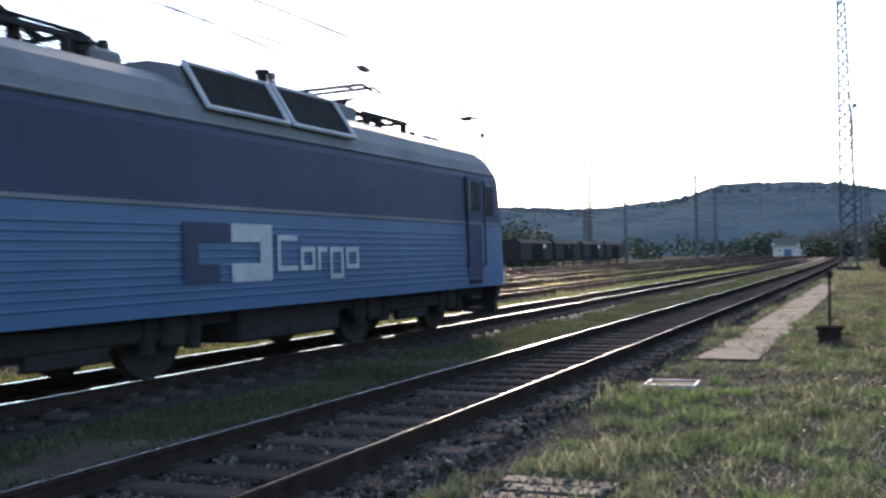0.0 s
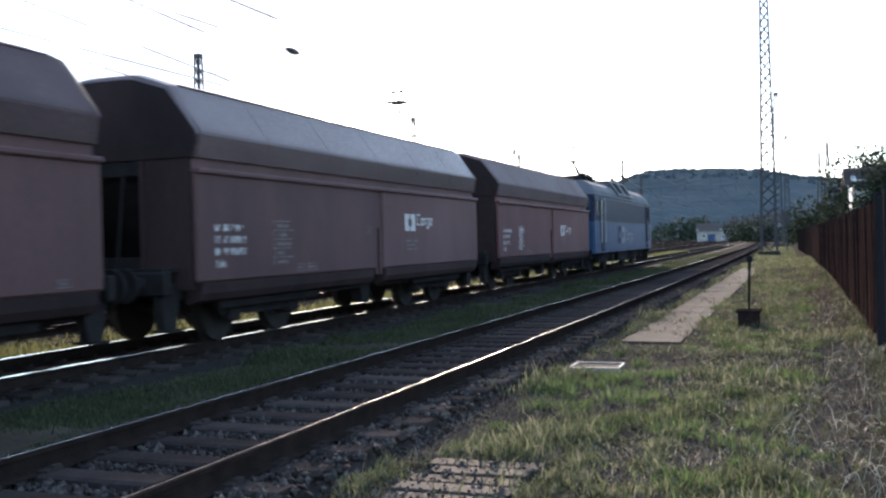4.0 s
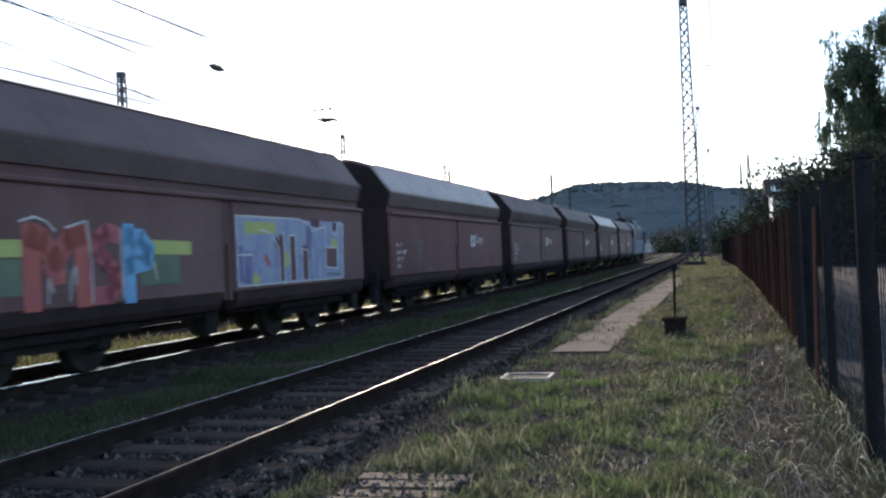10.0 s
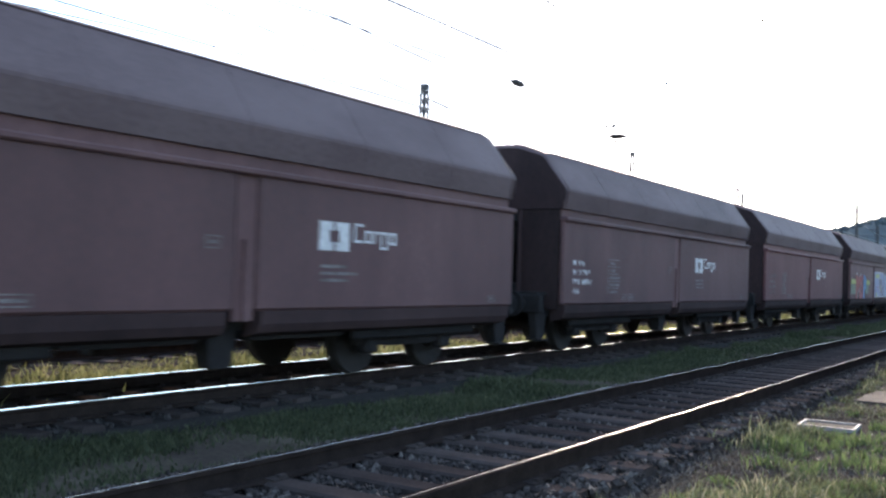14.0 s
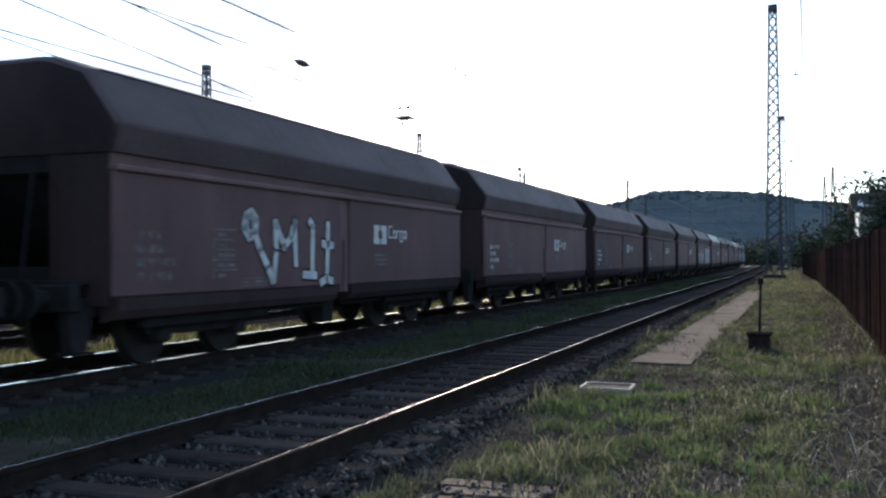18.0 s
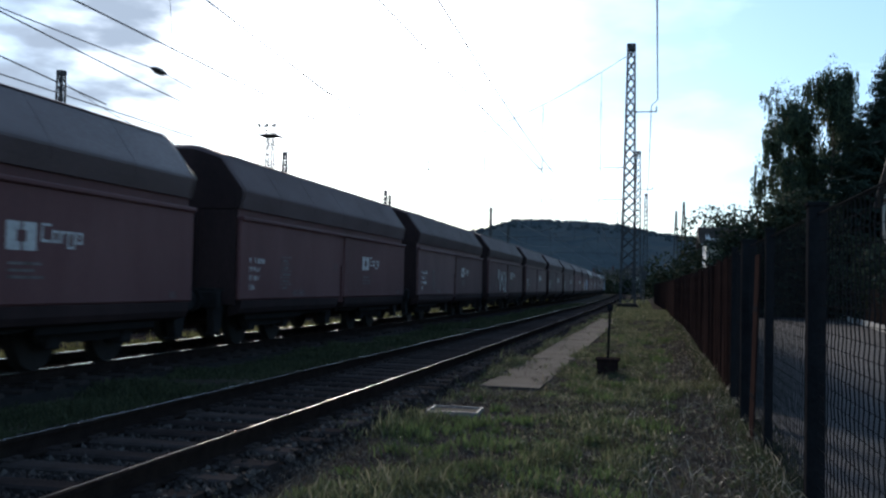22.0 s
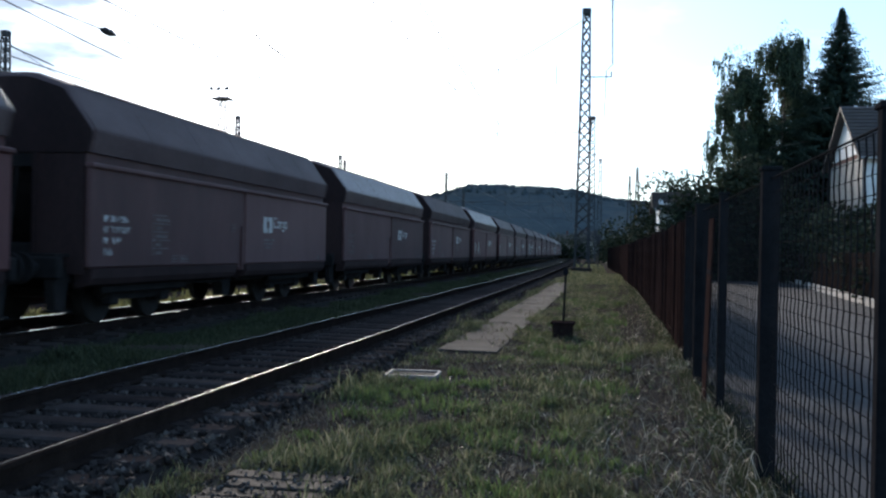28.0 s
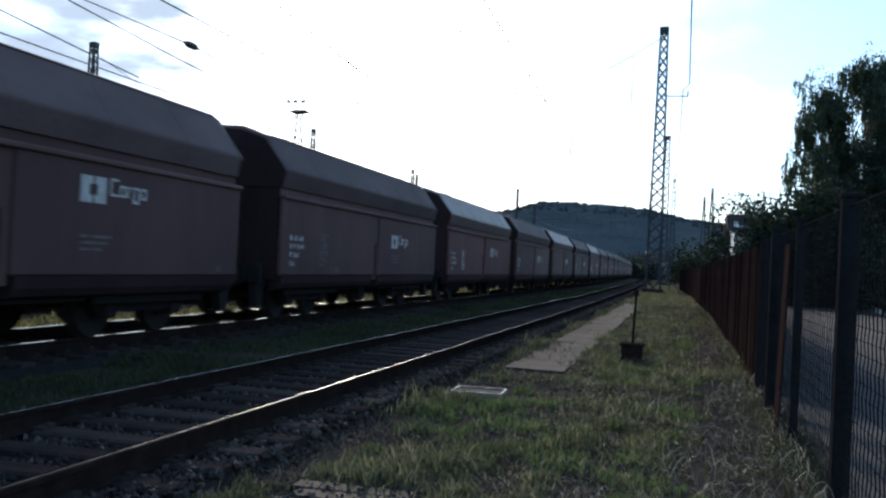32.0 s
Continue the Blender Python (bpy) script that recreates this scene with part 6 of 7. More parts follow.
def loco_shape():
    """The electric locomotive: two-tone blue body, grey roof gear, raised rear pantograph."""
    w = thing("locomotive", "two-tone blue electric locomotive with a raised rear pantograph", "locomotive")
    L = 8.05
    lower = [(-1.48, 0.8), (1.48, 0.8), (1.48, 2.10), (-1.48, 2.10)]
    upper = [(-1.48, 2.10), (1.48, 2.10), (1.465, 3.04), (1.43, 3.18), (-1.43, 3.18), (-1.465, 3.04)]
    roof = [(-1.43, 3.18), (1.43, 3.18), (1.37, 3.38), (1.2, 3.62), (0.85, 3.82), (-0.85, 3.82), (-1.2, 3.62), (-1.37, 3.38)]

    def hull(name, outline, rake0, rake1, mat, label):
        bm = bmesh.new()
        z0, z1 = min(z for _, z in outline), max(z for _, z in outline)

        def end(z):
            s = (z - z0) / (z1 - z0)
            return L - rake0 - (rake1 - rake0) * s
        a = [bm.verts.new((x, -end(z), z)) for x, z in outline]
        b = [bm.verts.new((x, end(z), z)) for x, z in outline]
        n = len(outline)
        for i in range(n):
            bm.faces.new((a[i], a[(i + 1) % n], b[(i + 1) % n], b[i]))
        bm.faces.new(a[::-1])
        bm.faces.new(b)
        bmesh.ops.bevel(bm, geom=[e for e in bm.edges if abs(e.verts[0].co.y - e.verts[1].co.y) < 0.6 and abs(e.verts[0].co.x - e.verts[1].co.x) < 0.2], offset=0.06, segments=2, affect="EDGES")
        return part(name, bm, mat, w, label)

    hull("lower_body", lower, 0.0, 0.08, "loco_blue", "light blue lower body with horizontal ribs")
    hull("upper_body", upper, 0.08, 0.26, "loco_dark", "dark blue upper body")
    hull("roof", roof, 0.22, 0.95, "loco_roof", "grey dusty roof")
    for s in (-1, 1):
        for k in range(10):
            bm = bmesh.new()
            block(bm, s * 1.488, 0.2, 0.98 + k * 0.1, 0.016, 11.6, 0.03, 0.006)
            part("rib", bm, "loco_blue", w)
        bm = bmesh.new()
        block(bm, s * 1.49, 0, 2.115, 0.03, 2 * L - 0.5, 0.05)
        part("waist_strip", bm, "loco_roof", w, "pale waist strip")
        bm = bmesh.new()
        block(bm, s * 1.43, 0, 3.17, 0.08, 2 * L - 1.0, 0.05, 0.02)
        part("gutter", bm, "loco_roof", w)
        for e in (-1, 1):
            # cab door with its pair of handrails, side window
            bm = bmesh.new()
            block(bm, s * 1.488, e * 6.35, 2.03, 0.03, 0.78, 2.1, 0.01)
            door = part("cab_door", bm, "loco_dark", w, "dark cab door")
            bm = bmesh.new()
            block(bm, s * 1.507, e * 6.35, 2.68, 0.02, 0.5, 0.62, 0.01)
            part("door_window", bm, "glass_dark", door)
            for d in (-0.44, 0.44):
                bm = bmesh.new()
                rod(bm, (s * 1.55, e * 6.35 + d, 1.25), (s * 1.55, e * 6.35 + d, 3.0), 0.022, 8)
                for z in (1.25, 3.0):
                    rod(bm, (s * 1.48, e * 6.35 + d, z), (s * 1.55, e * 6.35 + d, z), 0.018, 6)
                part("handrail", bm, "steel" if e < 0 else "loco_dark", door, "bright metal handrail" if e < 0 else "")
            bm = bmesh.new()
            block(bm, s * 1.478, e * 7.2, 2.62, 0.03, 0.52, 0.66, 0.02)
            part("cab_side_window", bm, "glass_dark", w)
            bm = bmesh.new()
            block(bm, s * 1.487, e * 6.35, 0.92, 0.08, 0.6, 0.08)
            block(bm, s * 1.45, e * 6.35, 0.6, 0.14, 0.5, 0.05)
            block(bm, s * 1.45, e * 6.35, 0.38, 0.14, 0.5, 0.05)
            part("cab_steps", bm, "under", w)
        # pale roof-side vent frames: two slanted dark grilles
        for y0, y1 in ((-2.1, -0.3), (-0.15, 1.58)):
            bm = bmesh.new()
            outline = [(1.44, 3.38), (1.06, 3.98), (1.0, 3.96), (1.36, 3.36)]
            prism(bm, [(s * x, z) for x, z in outline], y0, y1)
            part("roof_grille", bm, "black", w, "dark slanted roof grille")
            bm = bmesh.new()
            for y in (y0, y1):
                tube(bm, [(s * 1.46, y, 3.36), (s * 1.05, y, 4.01)], 0.036, 6)
            tube(bm, [(s * 1.45, y0, 3.38), (s * 1.45, y1, 3.38)], 0.036, 6)
            tube(bm, [(s * 1.05, y0, 3.99), (s * 1.05, y1, 3.99)], 0.03, 6)
            part("grille_frame", bm, "loco_trim", w, "pale grille frame")
        # emblem on the flank
        bm = bmesh.new()
        for a, b, p, q in ((0.0, 0.62, 0.0, 0.24), (0.0, 0.9, 0.52, 0.76), (0.62, 0.9, 0.0, 0.52)):
            plate(bm, s, -1.78 + a, -1.78 + b, 1.16 + p, 1.16 + q, 1.502)
        part("emblem", bm, "loco_mark", w, "white square emblem")
        bm = bmesh.new()
        for a, b, p, q in ((0.0, 0.9, 0.52, 0.76), (0.0, 0.28, 0.0, 0.52), (0.28, 0.7, 0.0, 0.24)):
            plate(bm, s, -2.72 + a, -2.72 + b, 1.16 + p, 1.16 + q, 1.502)
        part("dark_emblem", bm, "loco_dark", w, "dark blue square emblem")
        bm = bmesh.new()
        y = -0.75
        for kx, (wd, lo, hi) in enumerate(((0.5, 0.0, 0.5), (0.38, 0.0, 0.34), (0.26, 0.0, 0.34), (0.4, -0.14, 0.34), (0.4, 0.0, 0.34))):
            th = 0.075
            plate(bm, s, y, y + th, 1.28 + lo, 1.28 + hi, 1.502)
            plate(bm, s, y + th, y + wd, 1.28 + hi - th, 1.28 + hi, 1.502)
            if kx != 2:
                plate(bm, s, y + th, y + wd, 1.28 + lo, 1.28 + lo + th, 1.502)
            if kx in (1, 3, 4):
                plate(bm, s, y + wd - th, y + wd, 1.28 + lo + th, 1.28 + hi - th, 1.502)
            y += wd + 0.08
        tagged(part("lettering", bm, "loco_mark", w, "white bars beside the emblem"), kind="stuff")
    # raised middle of the roof
    bm = bmesh.new()
    prism(bm, [(-1.36, 3.3), (1.36, 3.3), (1.0, 3.95), (0.6, 4.04), (-0.6, 4.04), (-1.0, 3.95)], -2.25, 1.72)
    part("roof_housing", bm, "loco_roof", w, "raised grey machine room roof")
    # cab fronts: windscreens, lamps, buffers
    for e in (-1, 1):
        for s in (-1, 1):
            bm = bmesh.new()
            m = Matrix.Translation((s * 0.68, e * (L - 0.165), 2.7)) @ Matrix.Rotation(e * radians(8.2), 4, "X")
            block(bm, 0, 0, 0, 1.18, 0.04, 0.68, 0.02, m)
            part("windscreen", bm, "glass_dark", w)
            bm = bmesh.new()
            rod(bm, (s * 1.05, e * (L - 0.03), 1.55), (s * 1.05, e * (L + 0.05), 1.55), 0.13, 16)
            part("lamp_housing", bm, "steel", w)
            bm = bmesh.new()
            rod(bm, (s * 1.05, e * (L + 0.05), 1.55), (s * 1.05, e * (L + 0.06), 1.55), 0.06, 16)
            part("headlight", bm, "lamp" if e < 0 else "steel", w, "lit white headlight" if e < 0 else "")
            bm = bmesh.new()
            rod(bm, (s * 0.875, e * (L - 0.05), 0.93), (s * 0.875, e * (L + 0.38), 0.93), 0.11, 10)
            rod(bm, (s * 0.875, e * (L + 0.38), 0.93), (s * 0.875, e * (L + 0.44), 0.93), 0.25, 16)
            part("buffer", bm, "under", w)
        bm = bmesh.new()
        block(bm, 0, e * (L - 0.05), 0.75, 2.7, 0.2, 0.45, 0.04)
        prism(bm, [(e * (L - 0.1), 0.2), (e * (L + 0.1), 0.2), (e * (L + 0.02), 0.55), (e * (L - 0.1), 0.55)], -1.25, 1.25, axis="X")
        part("buffer_beam", bm, "under", w)
        bm = bmesh.new()
        for k in range(4):
            rod(bm, (-1.2 + k * 0.8, e * (L + 0.02), 1.1), (-1.2 + k * 0.8, e * (L + 0.06), 1.1), 0.02, 5)
        rod(bm, (-1.25, e * (L + 0.06), 1.1), (1.25, e * (L + 0.06), 1.1), 0.018, 6)
        part("front_handrail", bm, "steel", w)
        bm = bmesh.new()
        rod(bm, (0.5, e * (L - 1.7), 3.75), (0.5, e * (L - 1.7), 4.0), 0.05, 8)
        rod(bm, (0.35, e * (L - 1.7), 3.95), (0.35, e * (L - 1.3), 3.95), 0.04, 8)
        rod(bm, (0.2, e * (L - 2.2), 3.75), (0.2, e * (L - 2.2), 4.2), 0.014, 5)
        part("horn", bm, "under", w)
        # bogie
        yb = e * 4.15
        bm = bmesh.new()
        for s in (-1, 1):
            block(bm, s * 1.08, yb, 0.62, 0.16, 4.4, 0.26, 0.03)
            for d in (-1.6, 1.6):
                block(bm, s * 1.1, yb + d, 0.6, 0.24, 0.42, 0.42, 0.04)
                rod(bm, (s * 1.12, yb + d - 0.42, 0.35), (s * 1.12, yb + d - 0.42, 0.8), 0.11, 10)
                rod(bm, (s * 1.12, yb + d + 0.42, 0.35), (s * 1.12, yb + d + 0.42, 0.8), 0.11, 10)
            block(bm, s * 1.08, yb, 0.42, 0.12, 1.2, 0.2, 0.02)
        block(bm, 0, yb, 0.6, 2.0, 3.0, 0.3)
        bogie = part("bogie", bm, "under", w)
        for d in (-1.6, 1.6):
            wheelset("wheelset", 0.6, bogie, yb + d, 0.6)
    bm = bmesh.new()
    block(bm, 0, 0, 0.58, 2.5, 2.6, 0.5, 0.04)
    block(bm, 0, 0, 0.72, 2.2, 15.4, 0.2)
    part("underframe", bm, "under", w)
    # pantographs: the rear one raised, the front one folded
    def bars(name, rods, parent=w, label=""):
        for a, b, r in rods:
            bm = bmesh.new()
            rod(bm, a, b, r, 7)
            part(name, bm, "under", parent, label)

    def pantograph(label, y, d, knee, head, rise):
        frame_bm = bmesh.new()
        for s in (-0.5, 0.5):
            block(frame_bm, s, y + d * 0.85, 4.12, 0.07, 1.8, 0.07)
        for k in (0.05, 0.85, 1.65):
            block(frame_bm, 0, y + d * k, 4.12, 1.0, 0.06, 0.06)
        base = part("pantograph", frame_bm, "under", w, label)
        bars("foot_insulator", [((s, y + d * k, 3.78), (s, y + d * k, 4.09), 0.07) for s in (-0.5, 0.5) for k in (0.1, 1.6)], base)
        bars("lower_arm", [((0, y, 4.15), knee, 0.055)], base)
        bars("coupling_rod", [((0.12, y + d * 0.25, 4.14), (0.06, knee[1] + 0.06, knee[2] - 0.1), 0.02)], base)
        bars("upper_arm", [((s * 0.1, knee[1], knee[2]), (s * 0.42, head[1], head[2]), 0.026) for s in (-1, 1)], base)
        bars("knee", [((-0.16, knee[1], knee[2]), (0.16, knee[1], knee[2]), 0.06)], base)
        for k in (-0.2, 0.2):
            bm = bmesh.new()
            tube(bm, [(-0.98, head[1] + k, head[2] - 0.06 + rise), (-0.78, head[1] + k, head[2] + 0.1 + rise), (0.78, head[1] + k, head[2] + 0.1 + rise), (0.98, head[1] + k, head[2] - 0.06 + rise)], 0.028, 6)
            part("contact_strip", bm, "under", base)
        bars("head_bar", [((-0.5, head[1], head[2]), (0.5, head[1], head[2]), 0.024)] + [((s, head[1] - 0.2, head[2] + 0.08 + rise), (s, head[1] + 0.2, head[2] + 0.08 + rise), 0.018) for s in (-0.45, 0.45)], base)

    pantograph("raised dark pantograph", -3.4, -1, (0, -4.9, 4.75), (0, -2.9, 5.5), 0.0)
    pantograph("folded dark pantograph", 5.3, -1, (0, 3.5, 4.3), (0, 3.3, 4.34), 0.1)
    # low cabinets and a rounded fairing on the cab roof ahead of the folded pantograph
    for y, wx, ln, h in ((2.75, 1.3, 0.7, 0.34), (6.55, 1.1, 0.6, 0.2), (-2.9, 1.2, 0.5, 0.26)):
        bm = bmesh.new()
        block(bm, 0, y, 3.8 + h / 2, wx, ln, h, 0.05)
        part("roof_cabinet", bm, "loco_roof", w)
    # small lamp on the raised roof
    bm = bmesh.new()
    rod(bm, (0.8, 0.0, 3.95), (0.8, 0.0, 4.2), 0.08, 10)
    rod(bm, (0.8, 0.0, 4.2), (0.8, 0.0, 4.26), 0.11, 10)
    part("roof_lamp", bm, "under", w)
    # roof conductors and insulators
    for points in ([(0.35, -6.1, 4.12), (0.35, -4.7, 4.26), (0.35, -3.1, 4.24), (0.3, -2.45, 4.04)], [(0.3, 2.1, 4.06), (0.3, 2.8, 4.24), (0.3, 3.5, 4.18)], [(-0.4, -6.0, 4.05), (-0.4, -2.6, 4.15)]):
        bm = bmesh.new()
        tube(bm, points, 0.026, 6)
        part("roof_conductor", bm, "under", w)
    for y, r, h in ((-6.1, 0.09, 0.26), (-5.6, 0.07, 0.3), (-4.7, 0.17, 0.42), (-4.1, 0.1, 0.36), (-3.1, 0.16, 0.4), (-2.75, 0.09, 0.42), (2.4, 0.1, 0.4), (2.9, 0.14, 0.42), (5.9, 0.07, 0.24), (6.6, 0.08, 0.2)):
        bm = bmesh.new()
        for k in range(4):
            rod(bm, (0.35, y, 3.8 + h * k / 4), (0.35, y, 3.8 + h * (k + 1) / 4), r, 10, r * 0.75)
        part("insulator", bm, "under", w)
    return w


MAT["lamp"] = bpy.data.materials.new("lit lamp glass")
MAT["lamp"].use_nodes = True
MAT["lamp"].node_tree.nodes["Principled BSDF"].inputs["Emission Color"].default_value = (1.0, 0.96, 0.88, 1)
MAT["lamp"].node_tree.nodes["Principled BSDF"].inputs["Emission Strength"].default_value = 3.0

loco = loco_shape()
wagon_base = make_wagon()
wagons = [wagon_base] + [copy_thing(wagon_base, pose(0, 0, 0)) for _ in range(N_WAGONS - 1)]
for k, w in enumerate(wagons):
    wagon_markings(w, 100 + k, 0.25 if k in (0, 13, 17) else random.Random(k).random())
    if k in (0, 4, 6, 12, 13, 17):
        # flanks painted more recently are redder
        for ob in w.children:
            if ob.name.split(".")[0] in ("body", "side_door", "door_post", "ledge", "upper_strip"):
                ob.data = ob.data.copy()
                ob.data.materials[0] = MAT["wagon_fresh"]
        w["label"] = "fresher red-brown steel coal hopper wagon with white markings"
    if k in (1, 4, 13, 15, 17):
        # newer hoods have kept a smoother paint
        for ob in w.children:
            if ob.name.split(".")[0] in ("hood", "hood_edge", "hood_seam"):
                ob.data = ob.data.copy()
                ob.data.materials[0] = MAT["wagon_roof_pale"]
                ob["label"] = "smooth shiny brown roof hood"


def stroke(bm, points, width, x=1.4675, t=0.004):
    """A flat painted stroke through the (y, z) points on the flank towards the verge."""
    for (y0, z0), (y1, z1) in zip(points, points[1:]):
        d = Vector((0, y1 - y0, z1 - z0))
        n = Vector((0, -d.z, d.y)).normalized() * width / 2
        a, b = Vector((x, y0, z0)) - d.normalized() * width * 0.3, Vector((x, y1, z1)) + d.normalized() * width * 0.3
        vs = [bm.verts.new(p) for p in (a + n, a - n, b - n, b + n)]
        us = [bm.verts.new(v.co + Vector((t, 0, 0))) for v in vs]
        bm.faces.new(us)
        for i in range(4):
            bm.faces.new((vs[i], vs[(i + 1) % 4], us[(i + 1) % 4], us[i]))


def graffiti(w, name, mat, strokes, width, label, x=1.4675):
    bm = bmesh.new()
    for points in strokes:
        stroke(bm, points, width, x)
    tagged(part(name, bm, mat, w, label), kind="stuff")


w = wagons[5]
graffiti(w, "graffiti", "graf_green", [[(-5.8, 1.32), (-4.9, 1.32)], [(-2.35, 1.34), (-1.6, 1.34)]], 0.42, "dark green sprayed ground")
graffiti(w, "graffiti", "graf_yellow", [[(-5.8, 1.65), (-4.7, 1.65)], [(-2.3, 1.66), (-1.2, 1.64)]], 0.2, "yellow sprayed band", 1.4685)
graffiti(w, "graffiti", "graf_red", [[(-4.62, 1.0), (-4.62, 1.85)], [(-4.62, 1.8), (-4.42, 1.74), (-4.2, 1.5), (-3.95, 1.76), (-3.72, 1.82)], [(-3.72, 1.85), (-3.68, 1.0)], [(-4.2, 1.5), (-4.18, 1.3)]], 0.3, "salmon-red sprayed letter", 1.4705)
graffiti(w, "graffiti", "graf_crimson", [[(-2.98, 1.82), (-3.2, 1.86), (-3.36, 1.76), (-3.36, 1.58), (-3.2, 1.46), (-3.04, 1.34), (-3.02, 1.16), (-3.16, 1.04), (-3.42, 1.04)]], 0.24, "crimson sprayed letter", 1.4715)
graffiti(w, "graffiti", "graf_blue", [[(-2.72, 0.98), (-2.72, 1.9)], [(-2.72, 1.8), (-2.42, 1.78), (-2.25, 1.62), (-2.3, 1.46), (-2.72, 1.4)], [(-2.6, 1.6), (-2.4, 1.6)]], 0.25, "sky-blue sprayed letter", 1.4725)
graffiti(w, "graffiti", "white_paint", [[(-4.8, 1.96), (-4.55, 2.02), (-4.35, 1.97), (-4.2, 1.86)], [(-4.0, 1.9), (-3.6, 1.99), (-3.52, 1.5), (-3.53, 0.95)], [(-4.36, 1.0), (-4.34, 1.3), (-4.26, 1.12)], [(-3.96, 1.0), (-3.92, 1.3), (-3.84, 1.42), (-3.84, 1.2)], [(-2.9, 1.9), (-2.88, 0.98)], [(-2.15, 1.45), (-2.08, 1.2)]], 0.025, "thin white outlines", 1.4745)
graffiti(w, "graffiti", "graf_crimson", [[(-4.75, 0.99), (-4.5, 1.12)], [(-4.4, 1.44), (-4.25, 1.24)], [(-3.62, 1.4), (-3.6, 1.1)]], 0.09, "crimson sprayed shading", 1.4735)
graffiti(w, "graffiti", "graf_lilac", [[(0.6, 1.58), (4.5, 1.58)]], 1.15, "lilac and grey-blue sprayed letters", 1.4680)
graffiti(w, "graffiti", "graf_yellow", [[(0.6, 1.98), (1.65, 1.98)], [(4.28, 1.72), (4.48, 1.66)], [(0.85, 1.12), (0.95, 1.06)], [(2.08, 1.5), (2.12, 1.35)]], 0.2, "yellow sprayed patch", 1.4700)
graffiti(w, "graffiti", "graf_violet", [[(0.33, 1.15), (0.35, 1.6)], [(0.6, 1.1), (0.66, 1.5)], [(3.05, 1.5), (3.15, 1.95)]], 0.24, "violet sprayed shading", 1.4697)
graffiti(w, "graffiti", "graf_red", [[(1.28, 1.48), (1.4, 1.35)]], 0.12, "red sprayed spot", 1.4699)
graffiti(w, "graffiti", "wagon", [[(1.92, 1.08), (1.92, 1.82)], [(1.7, 1.75), (1.85, 1.66)]], 0.16, "bare red-brown gap between letters", 1.4703)
graffiti(w, "graffiti", "wagon", [[(2.38, 1.1), (2.38, 1.8)], [(2.92, 1.1), (2.92, 1.6)]], 0.22, "bare red-brown gap inside a letter", 1.4703)
graffiti(w, "graffiti", "wagon", [[(4.06, 1.42), (4.34, 1.42)]], 0.38, "bare red-brown gap inside a letter", 1.4703)
graffiti(w, "graffiti", "wagon", [[(4.36, 2.05), (4.44, 2.05)], [(3.3, 2.13), (3.6, 2.1)]], 0.16, "bare red-brown notch", 1.4703)
graffiti(w, "graffiti", "white_paint", [[(0.28, 1.0), (0.25, 2.17), (2.7, 2.17), (3.2, 2.08), (3.28, 1.95), (3.9, 2.05)], [(3.95, 2.08), (3.9, 1.24), (4.5, 1.2), (4.55, 1.62), (4.0, 1.64)], [(4.25, 2.02), (4.28, 1.9), (4.55, 1.9), (4.6, 2.15), (4.88, 2.1), (4.75, 1.0), (0.28, 1.0)], [(0.3, 1.52), (0.8, 1.52)], [(1.1, 1.95), (1.5, 1.9), (1.82, 1.62), (1.84, 1.0)], [(2.0, 1.0), (2.02, 1.95)], [(2.25, 1.0), (2.27, 1.86), (2.5, 1.86), (2.5, 1.0)], [(2.8, 1.0), (2.8, 1.62), (3.05, 1.58), (3.05, 1.0)], [(3.3, 1.0), (3.28, 1.6)], [(3.58, 1.0), (3.6, 1.42)]], 0.03, "white outlines", 1.4725)
graffiti(w, "graffiti", "graf_green", [[(3.95, 1.1), (4.6, 1.08)]], 0.035, "row of dark sprayed bars", 1.4727)
w = wagons[10]
scrawl = [[(-2.98, 1.78), (-2.82, 1.5), (-2.6, 1.25), (-2.46, 1.04)], [(-2.44, 1.04), (-2.36, 1.5), (-2.38, 1.94)], [(-2.36, 1.9), (-2.12, 1.56), (-1.92, 1.7), (-1.78, 1.96)], [(-1.8, 1.96), (-1.76, 1.28)], [(-1.3, 1.98), (-1.2, 1.9), (-1.22, 1.2)], [(-0.66, 1.96), (-0.7, 1.15)], [(-1.5, 1.12), (-1.1, 1.1)], [(-0.92, 0.98), (-0.72, 1.04), (-0.52, 1.0)], [(-0.85, 1.62), (-0.5, 1.6)]]
head = [[(-3.2, 1.98), (-3.06, 2.04), (-2.94, 1.94), (-2.96, 1.76), (-3.12, 1.7), (-3.24, 1.82), (-3.2, 1.98)]]
graffiti(w, "graffiti", "black", scrawl + head, 0.19, "dark edges of the sprayed strokes")
graffiti(w, "graffiti", "white_paint", scrawl, 0.13, "smeared white sprayed strokes", 1.4695)
graffiti(w, "graffiti", "white_paint", head, 0.15, "white sprayed loop", 1.4712)
w = wagons[3]
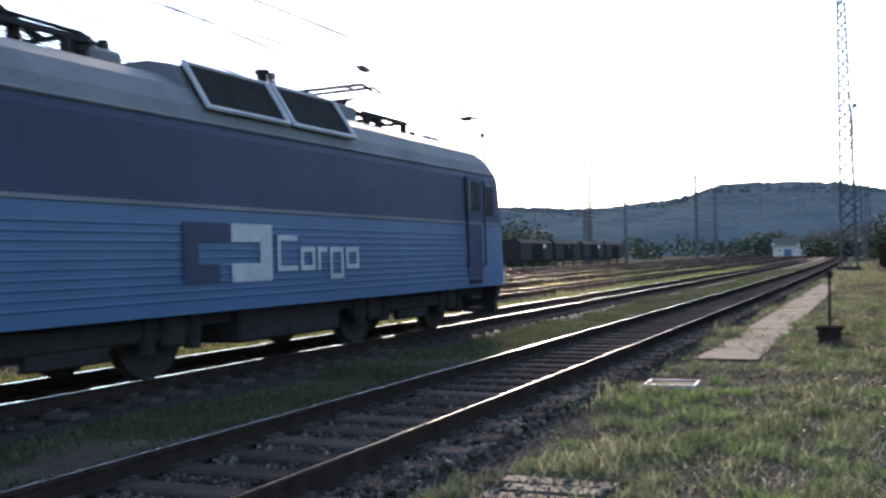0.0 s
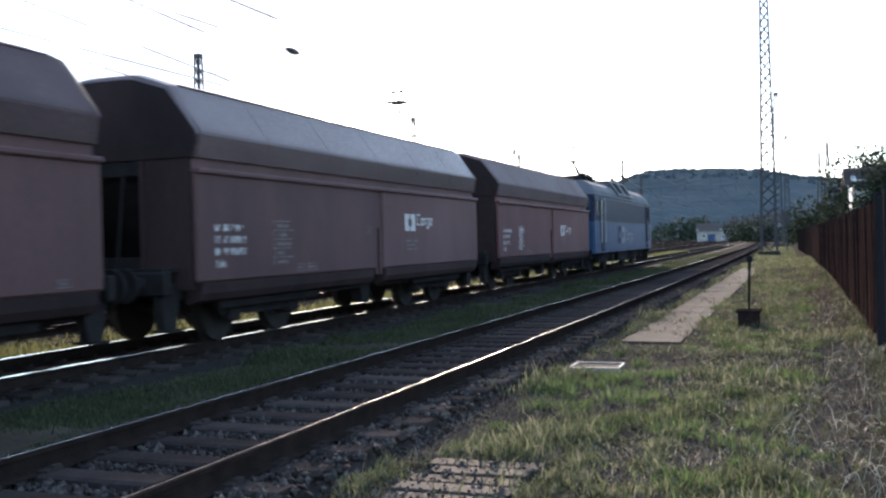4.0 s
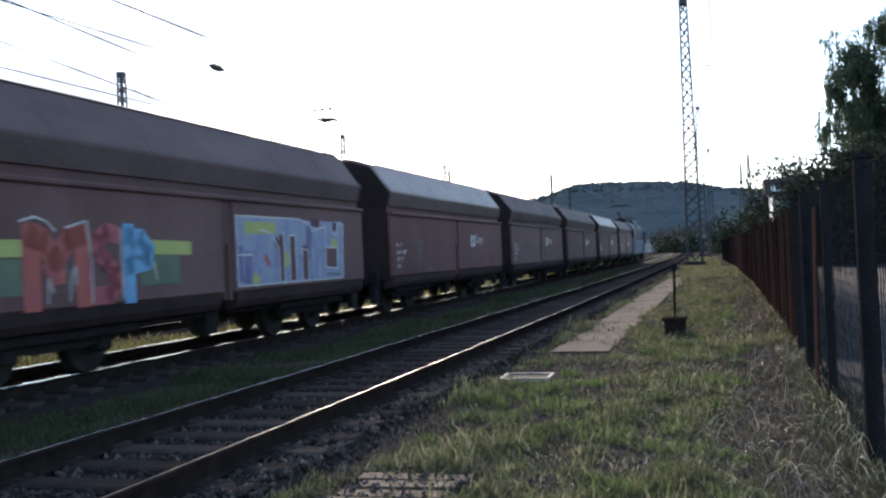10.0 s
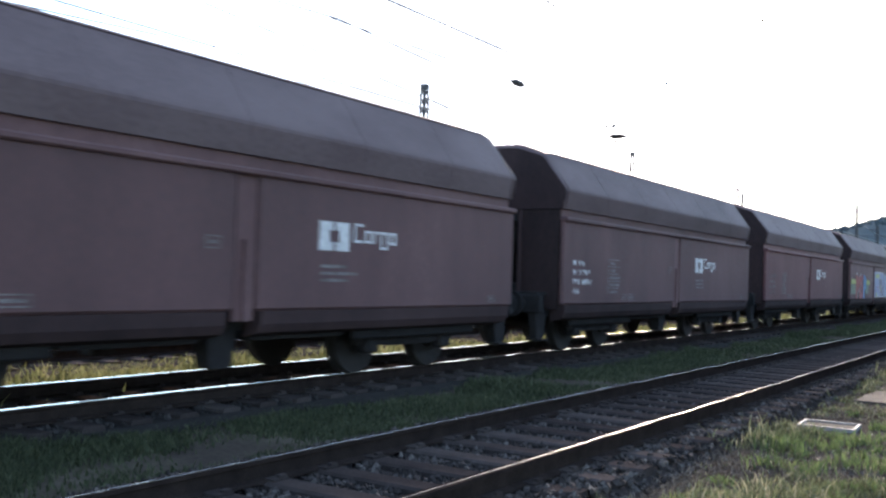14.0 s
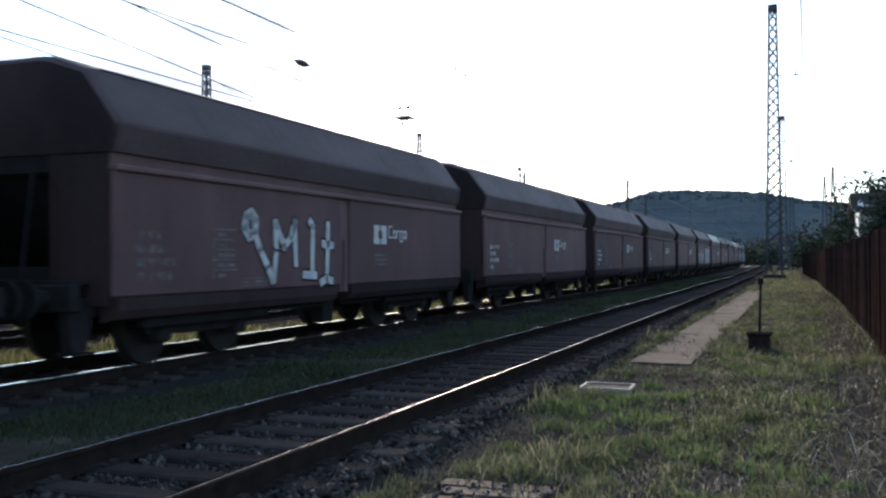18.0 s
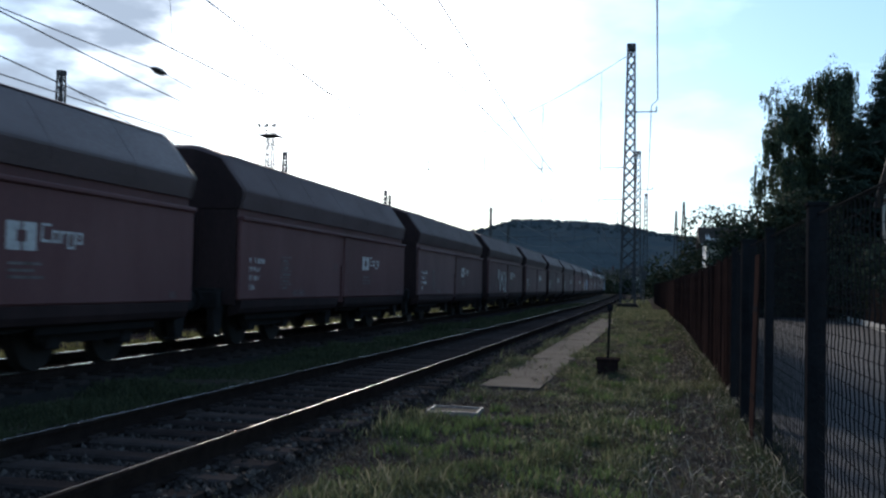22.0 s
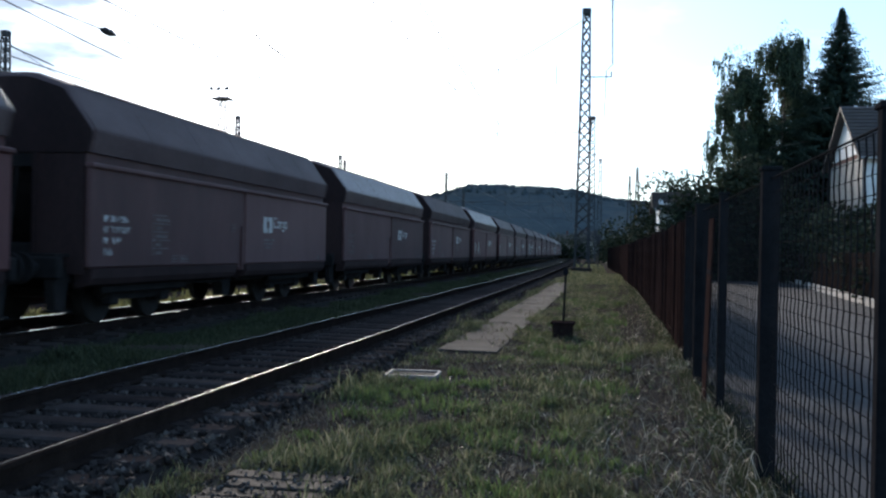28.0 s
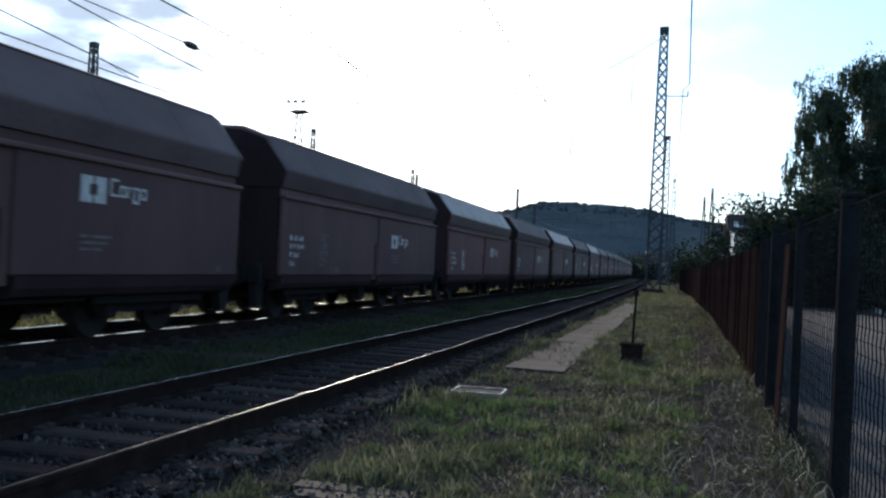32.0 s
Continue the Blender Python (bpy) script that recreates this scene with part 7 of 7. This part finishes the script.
graffiti(w, "graffiti", "faded_paint", [[(-3.5, 1.62), (-3.65, 1.55), (-3.62, 1.45), (-3.4, 1.48)], [(-3.35, 1.45), (-3.3, 1.8), (-3.15, 1.45)], [(-3.05, 1.5), (-3.0, 1.8), (-2.9, 1.6)], [(-2.75, 1.8), (-2.75, 1.48), (-2.6, 1.5)], [(-2.5, 1.6), (-2.4, 1.68), (-2.5, 1.48), (-2.3, 1.5)], [(-2.2, 1.8), (-1.95, 1.8), (-2.15, 1.5)], [(-1.8, 1.75), (-1.7, 1.55)], [(-3.0, 1.32), (-2.5, 1.36)]], 0.05, "thin white sprayed scrawl")

# ---- what moves ----
# metres travelled by the first wagon's trailing edge, time by time
RUN = [(0, -9.7), (1, -1.3), (2, 7.08), (6, 41.8), (7, 50.8), (9, 68.35), (10, 76.9), (11, 85.5), (12, 94.4), (13, 103.5), (15, 121.1), (19, 156.6), (20, 165.7), (21, 174.75), (22, 183.4), (24, 201.4), (25.5, 214.0), (28, 235.35), (29, 243.5), (30.5, 255.35), (32, 267.4)]


def run(t):
    """Smooth travel through the anchors (Hermite, with slopes from the neighbours)."""
    slope = []
    for k in range(len(RUN)):
        a, b = RUN[max(0, k - 1)], RUN[min(len(RUN) - 1, k + 1)]
        slope.append((b[1] - a[1]) / (b[0] - a[0]))
    for k in range(len(RUN) - 1):
        (t0, s0), (t1, s1) = RUN[k], RUN[k + 1]
        if t <= t1:
            h, u = t1 - t0, (t - t0) / (t1 - t0)
            return (2 * u**3 - 3 * u**2 + 1) * s0 + (u**3 - 2 * u**2 + u) * h * slope[k] + (-2 * u**3 + 3 * u**2) * s1 + (u**3 - u**2) * h * slope[k + 1]
    return RUN[-1][1]


def motions():
    """The train rolls away along the second track."""
    times = [k * 0.5 for k in range(65)]
    walk(loco, [(t, on_track(TRAIN_X, run(t) + 2 * WAGON_HALF + 0.95 + 8.05, RAIL)) for t in times])
    for k, w in enumerate(wagons):
        walk(w, [(t, on_track(TRAIN_X, run(t) + WAGON_HALF - k * PITCH, RAIL)) for t in times])
    # the wheels turn with the way travelled
    ticks = [k * 2 / FPS for k in range(481)]
    way = [run(t) for t in ticks]
    for vehicle, r in [(loco, 0.6)] + [(w, 0.46) for w in wagons]:
        turns = [Euler((-(s - way[0]) / r, 0, 0)).to_matrix().to_4x4() for s in way]
        for ob in vehicle.children_recursive:
            if ob.name.startswith("wheelset"):
                at = Matrix.Translation(ob.location)
                walk(ob, [(t, at @ m) for t, m in zip(ticks, turns)])


motions()
